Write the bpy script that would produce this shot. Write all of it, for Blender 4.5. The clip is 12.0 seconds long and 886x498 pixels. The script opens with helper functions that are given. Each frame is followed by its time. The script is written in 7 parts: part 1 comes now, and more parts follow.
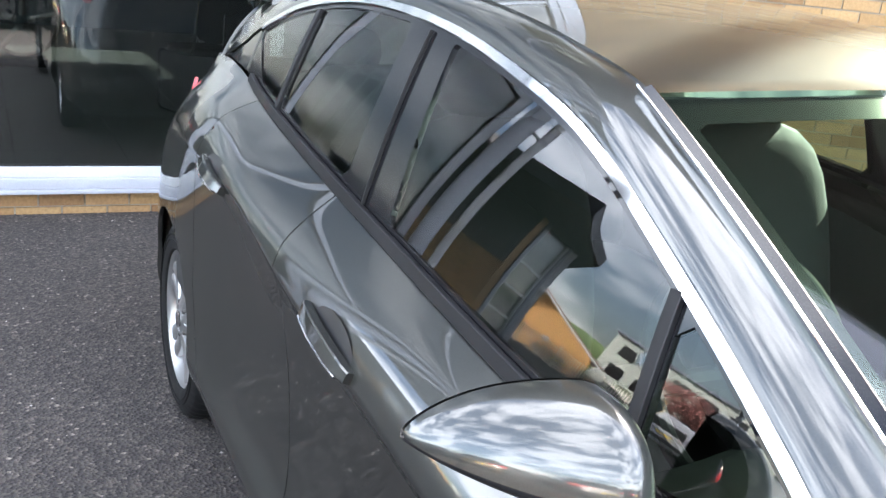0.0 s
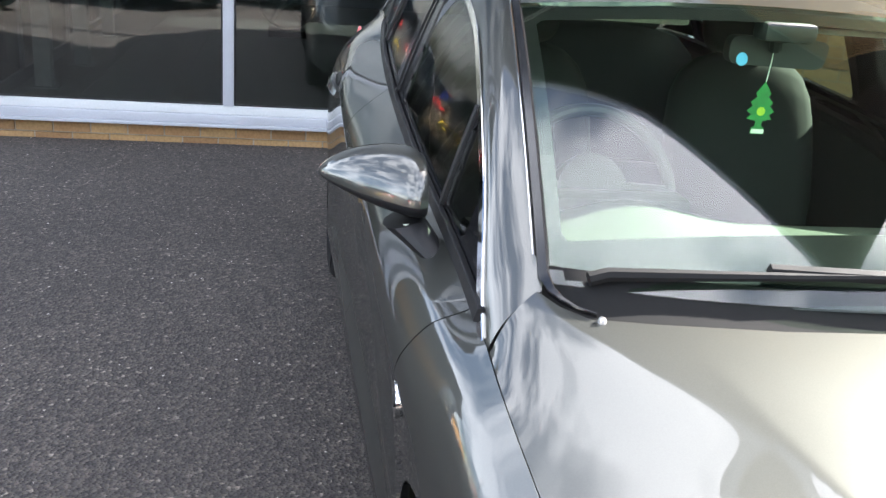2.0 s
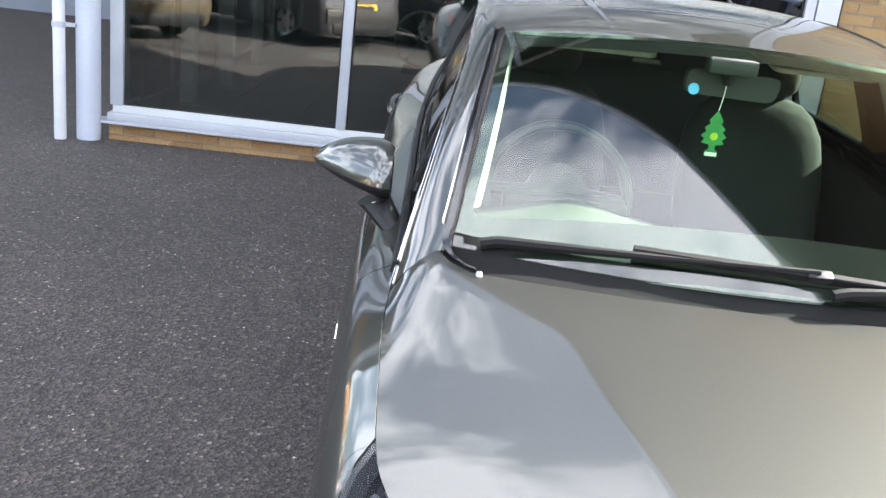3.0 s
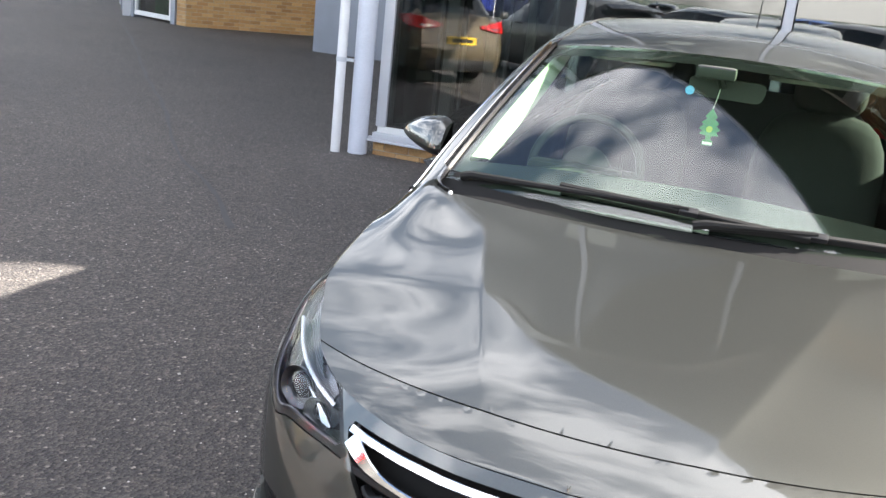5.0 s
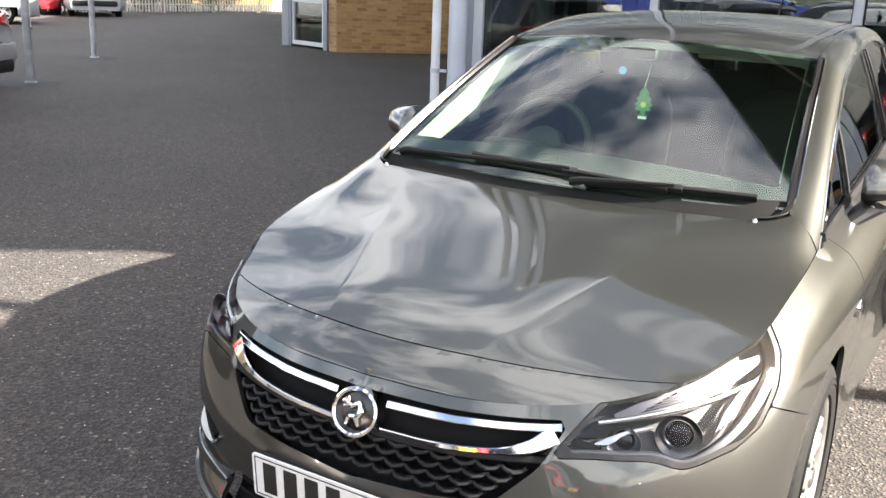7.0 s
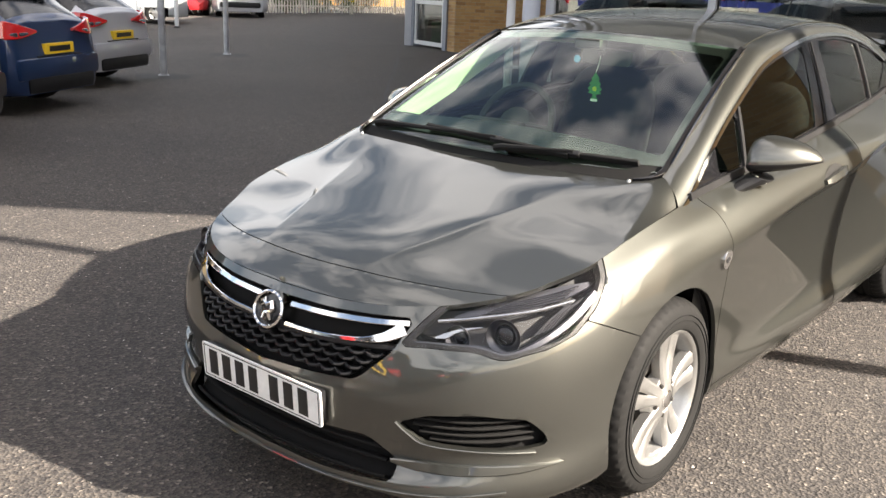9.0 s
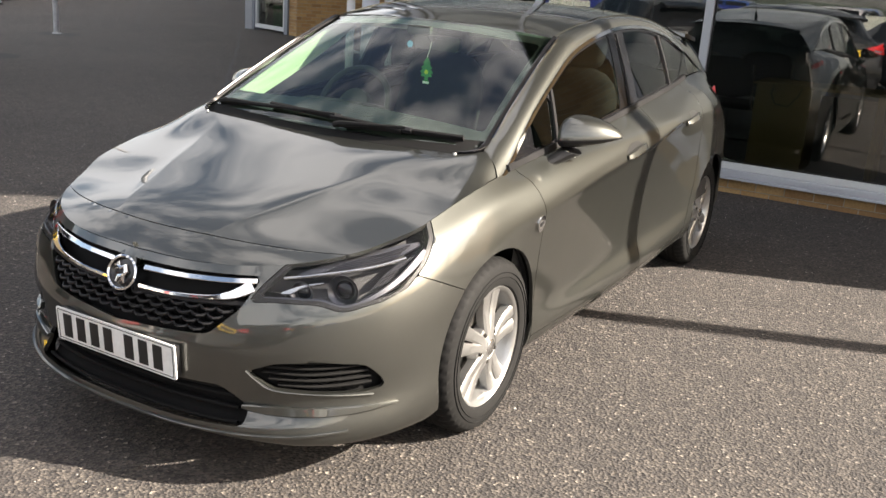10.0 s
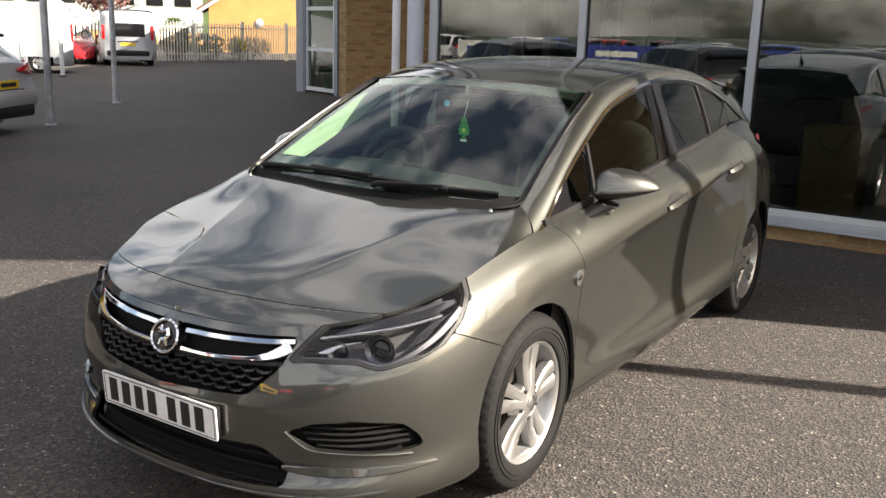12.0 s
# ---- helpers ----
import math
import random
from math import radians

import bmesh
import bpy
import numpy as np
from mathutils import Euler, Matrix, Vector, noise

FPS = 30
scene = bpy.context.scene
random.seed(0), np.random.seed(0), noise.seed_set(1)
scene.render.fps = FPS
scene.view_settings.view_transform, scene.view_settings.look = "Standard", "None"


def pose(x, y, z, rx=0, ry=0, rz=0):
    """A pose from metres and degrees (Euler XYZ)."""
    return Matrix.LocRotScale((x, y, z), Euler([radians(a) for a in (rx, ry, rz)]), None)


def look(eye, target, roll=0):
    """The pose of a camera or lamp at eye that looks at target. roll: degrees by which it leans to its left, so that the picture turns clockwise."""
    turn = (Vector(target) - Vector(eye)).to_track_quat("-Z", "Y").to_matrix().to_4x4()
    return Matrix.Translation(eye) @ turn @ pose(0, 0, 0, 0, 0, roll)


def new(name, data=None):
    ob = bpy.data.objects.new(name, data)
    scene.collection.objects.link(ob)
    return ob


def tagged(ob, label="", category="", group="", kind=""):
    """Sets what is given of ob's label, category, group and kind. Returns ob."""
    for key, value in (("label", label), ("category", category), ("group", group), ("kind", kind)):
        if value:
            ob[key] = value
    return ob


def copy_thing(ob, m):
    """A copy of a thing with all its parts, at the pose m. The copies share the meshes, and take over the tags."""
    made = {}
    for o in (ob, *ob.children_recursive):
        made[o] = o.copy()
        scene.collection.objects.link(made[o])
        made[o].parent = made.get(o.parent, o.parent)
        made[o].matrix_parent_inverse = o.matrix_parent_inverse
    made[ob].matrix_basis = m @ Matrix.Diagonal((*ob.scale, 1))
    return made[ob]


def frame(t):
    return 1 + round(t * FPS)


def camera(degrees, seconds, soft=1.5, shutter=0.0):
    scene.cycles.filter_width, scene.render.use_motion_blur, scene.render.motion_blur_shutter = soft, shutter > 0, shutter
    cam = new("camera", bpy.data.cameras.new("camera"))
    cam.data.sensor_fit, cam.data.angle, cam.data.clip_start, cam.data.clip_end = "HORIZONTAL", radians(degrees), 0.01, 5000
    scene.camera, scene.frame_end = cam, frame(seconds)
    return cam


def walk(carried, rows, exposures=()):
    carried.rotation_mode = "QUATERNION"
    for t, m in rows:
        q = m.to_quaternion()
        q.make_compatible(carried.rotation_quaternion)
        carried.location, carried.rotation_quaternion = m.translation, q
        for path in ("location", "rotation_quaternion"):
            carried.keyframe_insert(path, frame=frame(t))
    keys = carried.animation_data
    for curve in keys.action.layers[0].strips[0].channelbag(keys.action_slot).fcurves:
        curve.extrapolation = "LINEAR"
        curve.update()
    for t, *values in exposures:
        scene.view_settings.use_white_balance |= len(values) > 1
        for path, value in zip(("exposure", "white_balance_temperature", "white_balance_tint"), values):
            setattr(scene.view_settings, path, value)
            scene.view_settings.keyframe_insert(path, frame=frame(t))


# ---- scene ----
cam = camera(51.2, 12.0)
PATH = [
    (0, (-1.352, -0.083, 1.468), (-0.471, 1.612, 0.874), 6.1),
    (0.5, (-1.372, -0.391, 1.452), (-0.509, 1.292, 0.802), 4.8),
    (1, (-1.337, -0.665, 1.49), (-0.559, 1.06, 0.842), 6.6),
    (1.5, (-1.171, -0.879, 1.478), (-0.626, 0.938, 0.846), 4.8),
    (2, (-1.053, -1.096, 1.482), (-0.702, 0.756, 0.814), 4.7),
    (2.5, (-0.905, -1.358, 1.49), (-0.591, 0.516, 0.864), 6.0),
    (3, (-0.684, -1.512, 1.493), (-0.65, 0.395, 0.892), 6.6),
    (3.5, (-0.457, -1.694, 1.496), (-0.72, 0.187, 0.868), 7.6),
    (3.7, (-0.368, -1.814, 1.502), (-0.692, 0.054, 0.864), 7.5),
    (5.3, (0.342, -2.311, 1.503), (-0.344, -0.506, 0.983), 5.2),
    (5.5, (0.42, -2.369, 1.502), (-0.296, -0.568, 1.006), 4.2),
    (6, (0.642, -2.481, 1.489), (-0.161, -0.712, 1.012), 3.6),
    (6.5, (0.86, -2.45, 1.51), (0.019, -0.719, 0.967), 3.2),
    (7, (1.085, -2.365, 1.514), (0.107, -0.709, 0.966), 2.2),
    (7.2, (1.156, -2.376, 1.515), (0.153, -0.737, 0.96), 1.8),
    (8.8, (1.876, -2.446, 1.519), (0.678, -0.935, 0.987), 2.5),
    (9, (1.942, -2.482, 1.524), (0.725, -0.994, 0.971), 2.2),
    (9.5, (2.061, -2.648, 1.522), (0.984, -1.055, 0.97), 3.0),
    (10, (2.138, -2.713, 1.54), (1.197, -1.041, 0.977), 4.1),
    (10.5, (2.181, -2.706, 1.548), (1.219, -1.038, 1.009), 3.5),
    (11, (2.187, -2.704, 1.552), (1.173, -1.056, 1.045), 2.7),
    (11.5, (2.187, -2.693, 1.553), (1.126, -1.067, 1.077), 1.9),
    (12, (2.193, -2.693, 1.556), (1.132, -1.06, 1.1), 1.8),
]
EXPOSURES = [(0.0, 4.2, 6300, 12), (1.0, 3.9, 6300, 12), (2.0, 3.55, 6350, 12), (3.5, 3.65, 6450, 12), (5.5, 3.2, 6650, 12), (7.0, 2.9, 6850, 12), (9.0, 2.4, 7200, 13), (12.0, 1.97, 7200, 13)]
walk(cam, [(t, look(eye, target, roll)) for t, eye, target, roll in PATH], EXPOSURES)

# ---- sky and sun: low sun from the car's left and slightly behind, broken cloud ----
SUN_AZ, SUN_EL = math.atan2(0.355, 0.935), radians(31)
sun_dir = Vector((math.cos(SUN_AZ) * math.cos(SUN_EL), math.sin(SUN_AZ) * math.cos(SUN_EL), math.sin(SUN_EL)))
world = bpy.data.worlds.new("sky")
scene.world = world
world.use_nodes = True
wn, wl = world.node_tree.nodes, world.node_tree.links
sky = wn.new("ShaderNodeTexSky")
sky.sky_type, sky.sun_disc = "NISHITA", False
sky.dust_density = 2.5
sky.sun_elevation, sky.sun_rotation = SUN_EL, math.pi / 2 - SUN_AZ
background = wn["Background"]
background.inputs["Strength"].default_value = 0.05
w_coord, w_map = wn.new("ShaderNodeTexCoord"), wn.new("ShaderNodeMapping")
w_map.inputs["Scale"].default_value = (1.0, 1.0, 2.2)
w_map.inputs["Location"].default_value = (3.1, 1.7, 0.4)
cloud, cloud_ramp = wn.new("ShaderNodeTexNoise"), wn.new("ShaderNodeValToRGB")
cloud.inputs["Scale"].default_value, cloud.inputs["Detail"].default_value, cloud.inputs["Roughness"].default_value = 3.3, 9.0, 0.60
cloud_ramp.color_ramp.elements[0].position, cloud_ramp.color_ramp.elements[1].position = 0.42, 0.585
cloud_mix = wn.new("ShaderNodeMix")
cloud_mix.data_type = "RGBA"
cloud_glow = wn.new("ShaderNodeMix")
cloud_glow.data_type, cloud_glow.blend_type = "RGBA", "ADD"
cloud_glow.inputs["Factor"].default_value = 1.0
cloud_glow.inputs["B"].default_value = (8.2, 8.1, 7.9, 1)
wl.new(sky.outputs["Color"], cloud_glow.inputs["A"])
wl.new(cloud_glow.outputs["Result"], cloud_mix.inputs["B"])
wl.new(w_coord.outputs["Generated"], w_map.inputs["Vector"])
wl.new(w_map.outputs["Vector"], cloud.inputs["Vector"])
wl.new(cloud.outputs["Fac"], cloud_ramp.inputs["Fac"])
wl.new(cloud_ramp.outputs["Color"], cloud_mix.inputs["Factor"])
wl.new(sky.outputs["Color"], cloud_mix.inputs["A"])
wl.new(cloud_mix.outputs["Result"], background.inputs["Color"])
sun_data = bpy.data.lights.new("sun", "SUN")
sun_data.energy, sun_data.angle, sun_data.color = 5.0, radians(0.55), (1.0, 0.96, 0.89)
sun = new("sun", sun_data)
sun.rotation_euler = sun_dir.to_track_quat("Z", "Y").to_euler()

# ---- materials ----


def material(name, colour=(0.5, 0.5, 0.5), rough=0.5, metal=0.0, **more):
    m = bpy.data.materials.new(name)
    m.use_nodes = True
    b = m.node_tree.nodes["Principled BSDF"]
    b.inputs["Base Color"].default_value = (*colour, 1)
    b.inputs["Roughness"].default_value, b.inputs["Metallic"].default_value = rough, metal
    for key, value in more.items():
        b.inputs[key.replace("_", " ")].default_value = value
    return m


def shader(m):
    return m.node_tree.nodes, m.node_tree.links, m.node_tree.nodes["Principled BSDF"]


def noise_node(m, scale, detail=4.0, rough=0.6, stretch=(1, 1, 1)):
    n, l, b = shader(m)
    c, mp, t = n.new("ShaderNodeTexCoord"), n.new("ShaderNodeMapping"), n.new("ShaderNodeTexNoise")
    mp.inputs["Scale"].default_value = stretch
    t.inputs["Scale"].default_value, t.inputs["Detail"].default_value, t.inputs["Roughness"].default_value = scale, detail, rough
    l.new(c.outputs["Object"], mp.inputs["Vector"])
    l.new(mp.outputs["Vector"], t.inputs["Vector"])
    return t


def ramp_node(m, source, stops):
    n, l, b = shader(m)
    r = n.new("ShaderNodeValToRGB")
    while len(r.color_ramp.elements) < len(stops):
        r.color_ramp.elements.new(0.5)
    for e, (p, c) in zip(r.color_ramp.elements, stops):
        e.position, e.color = p, (*c, 1) if len(c) == 3 else c
    l.new(source, r.inputs["Fac"])
    return r


def mix_node(m, kind, fac, a, b):
    n, l, _ = shader(m)
    x = n.new("ShaderNodeMix")
    x.data_type, x.blend_type = "RGBA", kind
    for socket, value in (("Factor", fac), ("A", a), ("B", b)):
        if isinstance(value, bpy.types.NodeSocket):
            l.new(value, x.inputs[socket])
        else:
            x.inputs[socket].default_value = value if socket == "Factor" else (*value, 1)
    return x.outputs["Result"]


def bump(m, source, strength, distance):
    n, l, b = shader(m)
    p = n.new("ShaderNodeBump")
    p.inputs["Strength"].default_value, p.inputs["Distance"].default_value = strength, distance
    l.new(source, p.inputs["Height"])
    l.new(p.outputs["Normal"], b.inputs["Normal"])


def varied(name, colour, rough, spread=0.15, scale=6.0, fine=90.0, metal=0.0, relief=0.0, **more):
    """A material whose colour and gloss vary at two scales."""
    m = material(name, colour, rough, metal, **more)
    n, l, b = shader(m)
    big, small = noise_node(m, scale), noise_node(m, fine)
    lo, hi = tuple(c * (1 - spread) for c in colour), tuple(min(1, c * (1 + spread)) for c in colour)
    r1 = ramp_node(m, big.outputs["Fac"], [(0.3, lo), (0.7, hi)])
    r2 = ramp_node(m, small.outputs["Fac"], [(0.3, (0.88,) * 3), (0.7, (1.0,) * 3)])
    l.new(mix_node(m, "MULTIPLY", 1.0, r1.outputs["Color"], r2.outputs["Color"]), b.inputs["Base Color"])
    rr = ramp_node(m, big.outputs["Fac"], [(0.3, (max(0, rough - 0.07),) * 3), (0.7, (min(1, rough + 0.07),) * 3)])
    l.new(rr.outputs["Color"], b.inputs["Roughness"])
    if relief:
        bump(m, small.outputs["Fac"], 0.5, relief)
    return m


def car_paint(name, colour, metal=0.75, coat_ior=1.5, rough=0.36):
    """Metallic base under a mirror-smooth clear coat, with faint flake and dust."""
    m = material(name, colour, rough, metal, Coat_Weight=1.0, Coat_Roughness=0.012, Coat_IOR=coat_ior, Specular_Tint=(0.3, 0.3, 0.29, 1))
    n, l, b = shader(m)
    flake, dust = noise_node(m, 420.0, 2.0), noise_node(m, 2.2, 5.0)
    r1 = ramp_node(m, flake.outputs["Fac"], [(0.3, tuple(c * 0.95 for c in colour)), (0.7, tuple(c * 1.05 for c in colour))])
    r2 = ramp_node(m, dust.outputs["Fac"], [(0.3, (rough - 0.015,) * 3), (0.75, (rough + 0.015,) * 3)])
    l.new(r1.outputs["Color"], b.inputs["Base Color"])
    l.new(r2.outputs["Color"], b.inputs["Roughness"])
    return m


def glass(name, tint, rough=0.0, ior=1.5):
    """A thin pane: see-through with a tint, and the mirror gloss of its surface."""
    m = bpy.data.materials.new(name)
    m.use_nodes = True
    n, l = m.node_tree.nodes, m.node_tree.links
    n.remove(n["Principled BSDF"])
    clear, gloss, mix, fres = n.new("ShaderNodeBsdfTransparent"), n.new("ShaderNodeBsdfGlossy"), n.new("ShaderNodeMixShader"), n.new("ShaderNodeLayerWeight")
    clear.inputs["Color"].default_value = (*tint, 1)
    gloss.inputs["Roughness"].default_value, fres.inputs["Blend"].default_value = rough, 0.5
    steep, weight = n.new("ShaderNodeMath"), n.new("ShaderNodeMath")
    steep.operation, weight.operation = "POWER", "MULTIPLY_ADD"
    head_on = ((ior - 1) / (ior + 1)) ** 2
    steep.inputs[1].default_value, weight.inputs[1].default_value, weight.inputs[2].default_value = 5.0, 1 - head_on, head_on
    l.new(fres.outputs["Facing"], steep.inputs[0])
    l.new(steep.outputs["Value"], weight.inputs[0])
    l.new(weight.outputs["Value"], mix.inputs["Fac"])
    l.new(clear.outputs["BSDF"], mix.inputs[1])
    l.new(gloss.outputs["BSDF"], mix.inputs[2])
    l.new(mix.outputs["Shader"], n["Material Output"].inputs["Surface"])
    return m


PAINT = car_paint("grey_metallic_paint", (0.070, 0.072, 0.066), 0.90, coat_ior=1.70, rough=0.43)
TRIM_BLACK = varied("satin_black_plastic", (0.012, 0.012, 0.013), 0.45, Specular_IOR_Level=0.25)
GLOSS_BLACK = material("gloss_black", (0.008, 0.008, 0.009), 0.12)
RUBBER = varied("tyre_rubber", (0.008, 0.008, 0.008), 0.75, 0.2, 14.0, 160.0, relief=0.0003, Specular_IOR_Level=0.2)
CHROME = material("chrome", (0.82, 0.82, 0.82), 0.06, 1.0)
ALLOY = varied("silver_alloy", (0.40, 0.40, 0.395), 0.34, 0.06, 9.0, 200.0, metal=0.85)
DARK_METAL = varied("dark_brake_metal", (0.06, 0.055, 0.05), 0.5, 0.3, 20.0, metal=0.6)
SCREEN_GLASS = glass("windscreen_glass", (0.80, 0.97, 0.80), ior=1.92)
SIDE_GLASS = glass("side_window_glass", (0.36, 0.41, 0.37), ior=1.78)
LENS = glass("clear_lens", (0.97, 0.97, 0.97), ior=1.34)
SHOP_GLASS = glass("shopfront_glass", (0.49, 0.52, 0.50), ior=2.2)
CABIN = varied("black_cabin_trim", (0.020, 0.020, 0.020), 0.6, 0.2, 12.0, 60.0)
DASH = varied("dark_grey_dashboard", (0.024, 0.027, 0.024), 0.65, 0.1, 8.0, 60.0)
CLOTH = varied("black_seat_cloth", (0.026, 0.026, 0.028), 0.9, 0.25, 20.0, 120.0)
HEADLINER = varied("grey_headlining", (0.35, 0.35, 0.33), 0.95, 0.08, 9.0)
MATT_BLACK = varied("matt_black_plastic", (0.010, 0.010, 0.010), 0.85, 0.2, Specular_IOR_Level=0.12)
PLATE_WHITE = varied("white_plate", (0.78, 0.78, 0.76), 0.35, 0.05, 6.0)
INK = material("black_ink", (0.012, 0.012, 0.012), 0.5)
PILLAR_TRIM = varied("pale_pillar_trim", (0.27, 0.32, 0.26), 0.85, 0.04, 9.0)
GREEN = varied("green_card", (0.025, 0.22, 0.05), 0.6, 0.2, 30.0)
PALE = material("pale_card", (0.75, 0.78, 0.7), 0.6)
BLUE = material("light_blue_disc", (0.10, 0.42, 0.75), 0.5)
YELLOW_PLATE = material("yellow_plate", (0.75, 0.5, 0.03), 0.4)
RED_LAMP = material("red_lamp", (0.45, 0.012, 0.014), 0.15, Coat_Weight=0.6)

# ---- building helpers ----


def link_mesh(name, verts, faces, mat, parent=None, smooth=True, label="", sharp=35.0):
    me = bpy.data.meshes.new(name)
    me.from_pydata([tuple(map(float, v)) for v in verts], [], [tuple(map(int, f)) for f in faces])
    me.validate()
    if smooth:
        me.polygons.foreach_set("use_smooth", [True] * len(me.polygons))
        me.set_sharp_from_angle(angle=radians(sharp))
    me.materials.append(mat)
    ob = new(name, me)
    ob.parent = parent
    if label:
        ob["label"] = label
    return ob


def part(name, bm, mat, parent=None, label="", smooth=True, sharp=35.0):
    me = bpy.data.meshes.new(name)
    bmesh.ops.recalc_face_normals(bm, faces=bm.faces[:])
    bm.to_mesh(me)
    bm.free()
    if smooth:
        me.polygons.foreach_set("use_smooth", [True] * len(me.polygons))
        me.set_sharp_from_angle(angle=radians(sharp))
    me.materials.append(mat)
    ob = new(name, me)
    ob.parent = parent
    if label:
        ob["label"] = label
    return ob


def empty(name, m=None, label="", category="", group="", kind=""):
    ob = new(name)
    ob.empty_display_size = 0.1
    if m is not None:
        ob.matrix_world = m
    return tagged(ob, label, category, group, kind)


def box(bm, x0, x1, y0, y1, z0, z1, bevel=0.0):
    r = bmesh.ops.create_cube(bm, size=1.0, matrix=Matrix.LocRotScale(((x0 + x1) / 2, (y0 + y1) / 2, (z0 + z1) / 2), None, (abs(x1 - x0), abs(y1 - y0), abs(z1 - z0))))
    if bevel:
        edges = list({e for v in r["verts"] for e in v.link_edges})
        bmesh.ops.bevel(bm, geom=edges, offset=bevel, segments=2, affect="EDGES", profile=0.6)
    return bm


def boxed(name, dims, mat, parent=None, label="", bevel=0.0):
    return part(name, box(bmesh.new(), *dims, bevel), mat, parent, label)


def tube(bm, points, radius, sides=10, caps=True):
    """A round bar along points; radius may be one number or one a point."""
    pts = [Vector(p) for p in points]
    radii = radius if isinstance(radius, (list, tuple)) else [radius] * len(pts)
    rings, side = [], None
    for i, p in enumerate(pts):
        d = (pts[min(i + 1, len(pts) - 1)] - pts[max(i - 1, 0)]).normalized()
        if side is None:
            side = d.orthogonal().normalized()
        side = (side - d * side.dot(d)).normalized()
        up = d.cross(side)
        rings.append([bm.verts.new(p + radii[i] * (math.cos(a) * side + math.sin(a) * up)) for a in (2 * math.pi * k / sides for k in range(sides))])
    for a, b in zip(rings, rings[1:]):
        for k in range(sides):
            bm.faces.new((a[k], a[(k + 1) % sides], b[(k + 1) % sides], b[k]))
    if caps:
        bm.faces.new(rings[0][::-1])
        bm.faces.new(rings[-1])
    return bm


def lathe(bm, profile, turns=48, axis="x", centre=(0, 0, 0)):
    """A ring of (radius, offset along the axis) pairs turned round the axis."""
    rings = []
    for k in range(turns):
        a = 2 * math.pi * k / turns
        ring = []
        for r, o in profile:
            q = (o, r * math.cos(a), r * math.sin(a)) if axis == "x" else (r * math.cos(a), o, r * math.sin(a)) if axis == "y" else (r * math.cos(a), r * math.sin(a), o)
            ring.append(bm.verts.new(Vector(q) + Vector(centre)))
        rings.append(ring)
    for k in range(turns):
        a, b = rings[k], rings[(k + 1) % turns]
        for i in range(len(profile) - 1):
            bm.faces.new((a[i], a[i + 1], b[i + 1], b[i]))
    return bm


def prism(bm, outline, depth_fn):
    """A plate: outline points are mapped to its two faces by depth_fn(point, side)."""
    a, b = [bm.verts.new(depth_fn(p, 0)) for p in outline], [bm.verts.new(depth_fn(p, 1)) for p in outline]
    bm.faces.new(a)
    bm.faces.new(b[::-1])
    n = len(outline)
    for i in range(n):
        bm.faces.new((a[i], b[i], b[(i + 1) % n], a[(i + 1) % n]))
    return bm


def curve_at(keys, t):
    """A smooth curve (monotone where the keys are) through rows of (t, value...)."""
    keys = np.asarray(keys, float)
    x, out = keys[:, 0], []
    t = np.asarray(t, float)
    for c in range(1, keys.shape[1]):
        y = keys[:, c]
        h, d = np.diff(x), np.diff(y) / np.diff(x)
        m = np.r_[d[0], (d[:-1] * h[1:] + d[1:] * h[:-1]) / (h[:-1] + h[1:]), d[-1]]
        flat = np.r_[False, d[:-1] * d[1:] <= 0, False]
        m = np.where(flat, 0, m)
        i = np.clip(np.searchsorted(x, t) - 1, 0, len(x) - 2)
        u = np.clip((t - x[i]) / h[i], 0, 1)
        out.append((2 * u**3 - 3 * u**2 + 1) * y[i] + (u**3 - 2 * u**2 + u) * h[i] * m[i] + (3 * u**2 - 2 * u**3) * y[i + 1] + (u**3 - u**2) * h[i] * m[i + 1])
    return out[0] if len(out) == 1 else np.stack(out, -1)


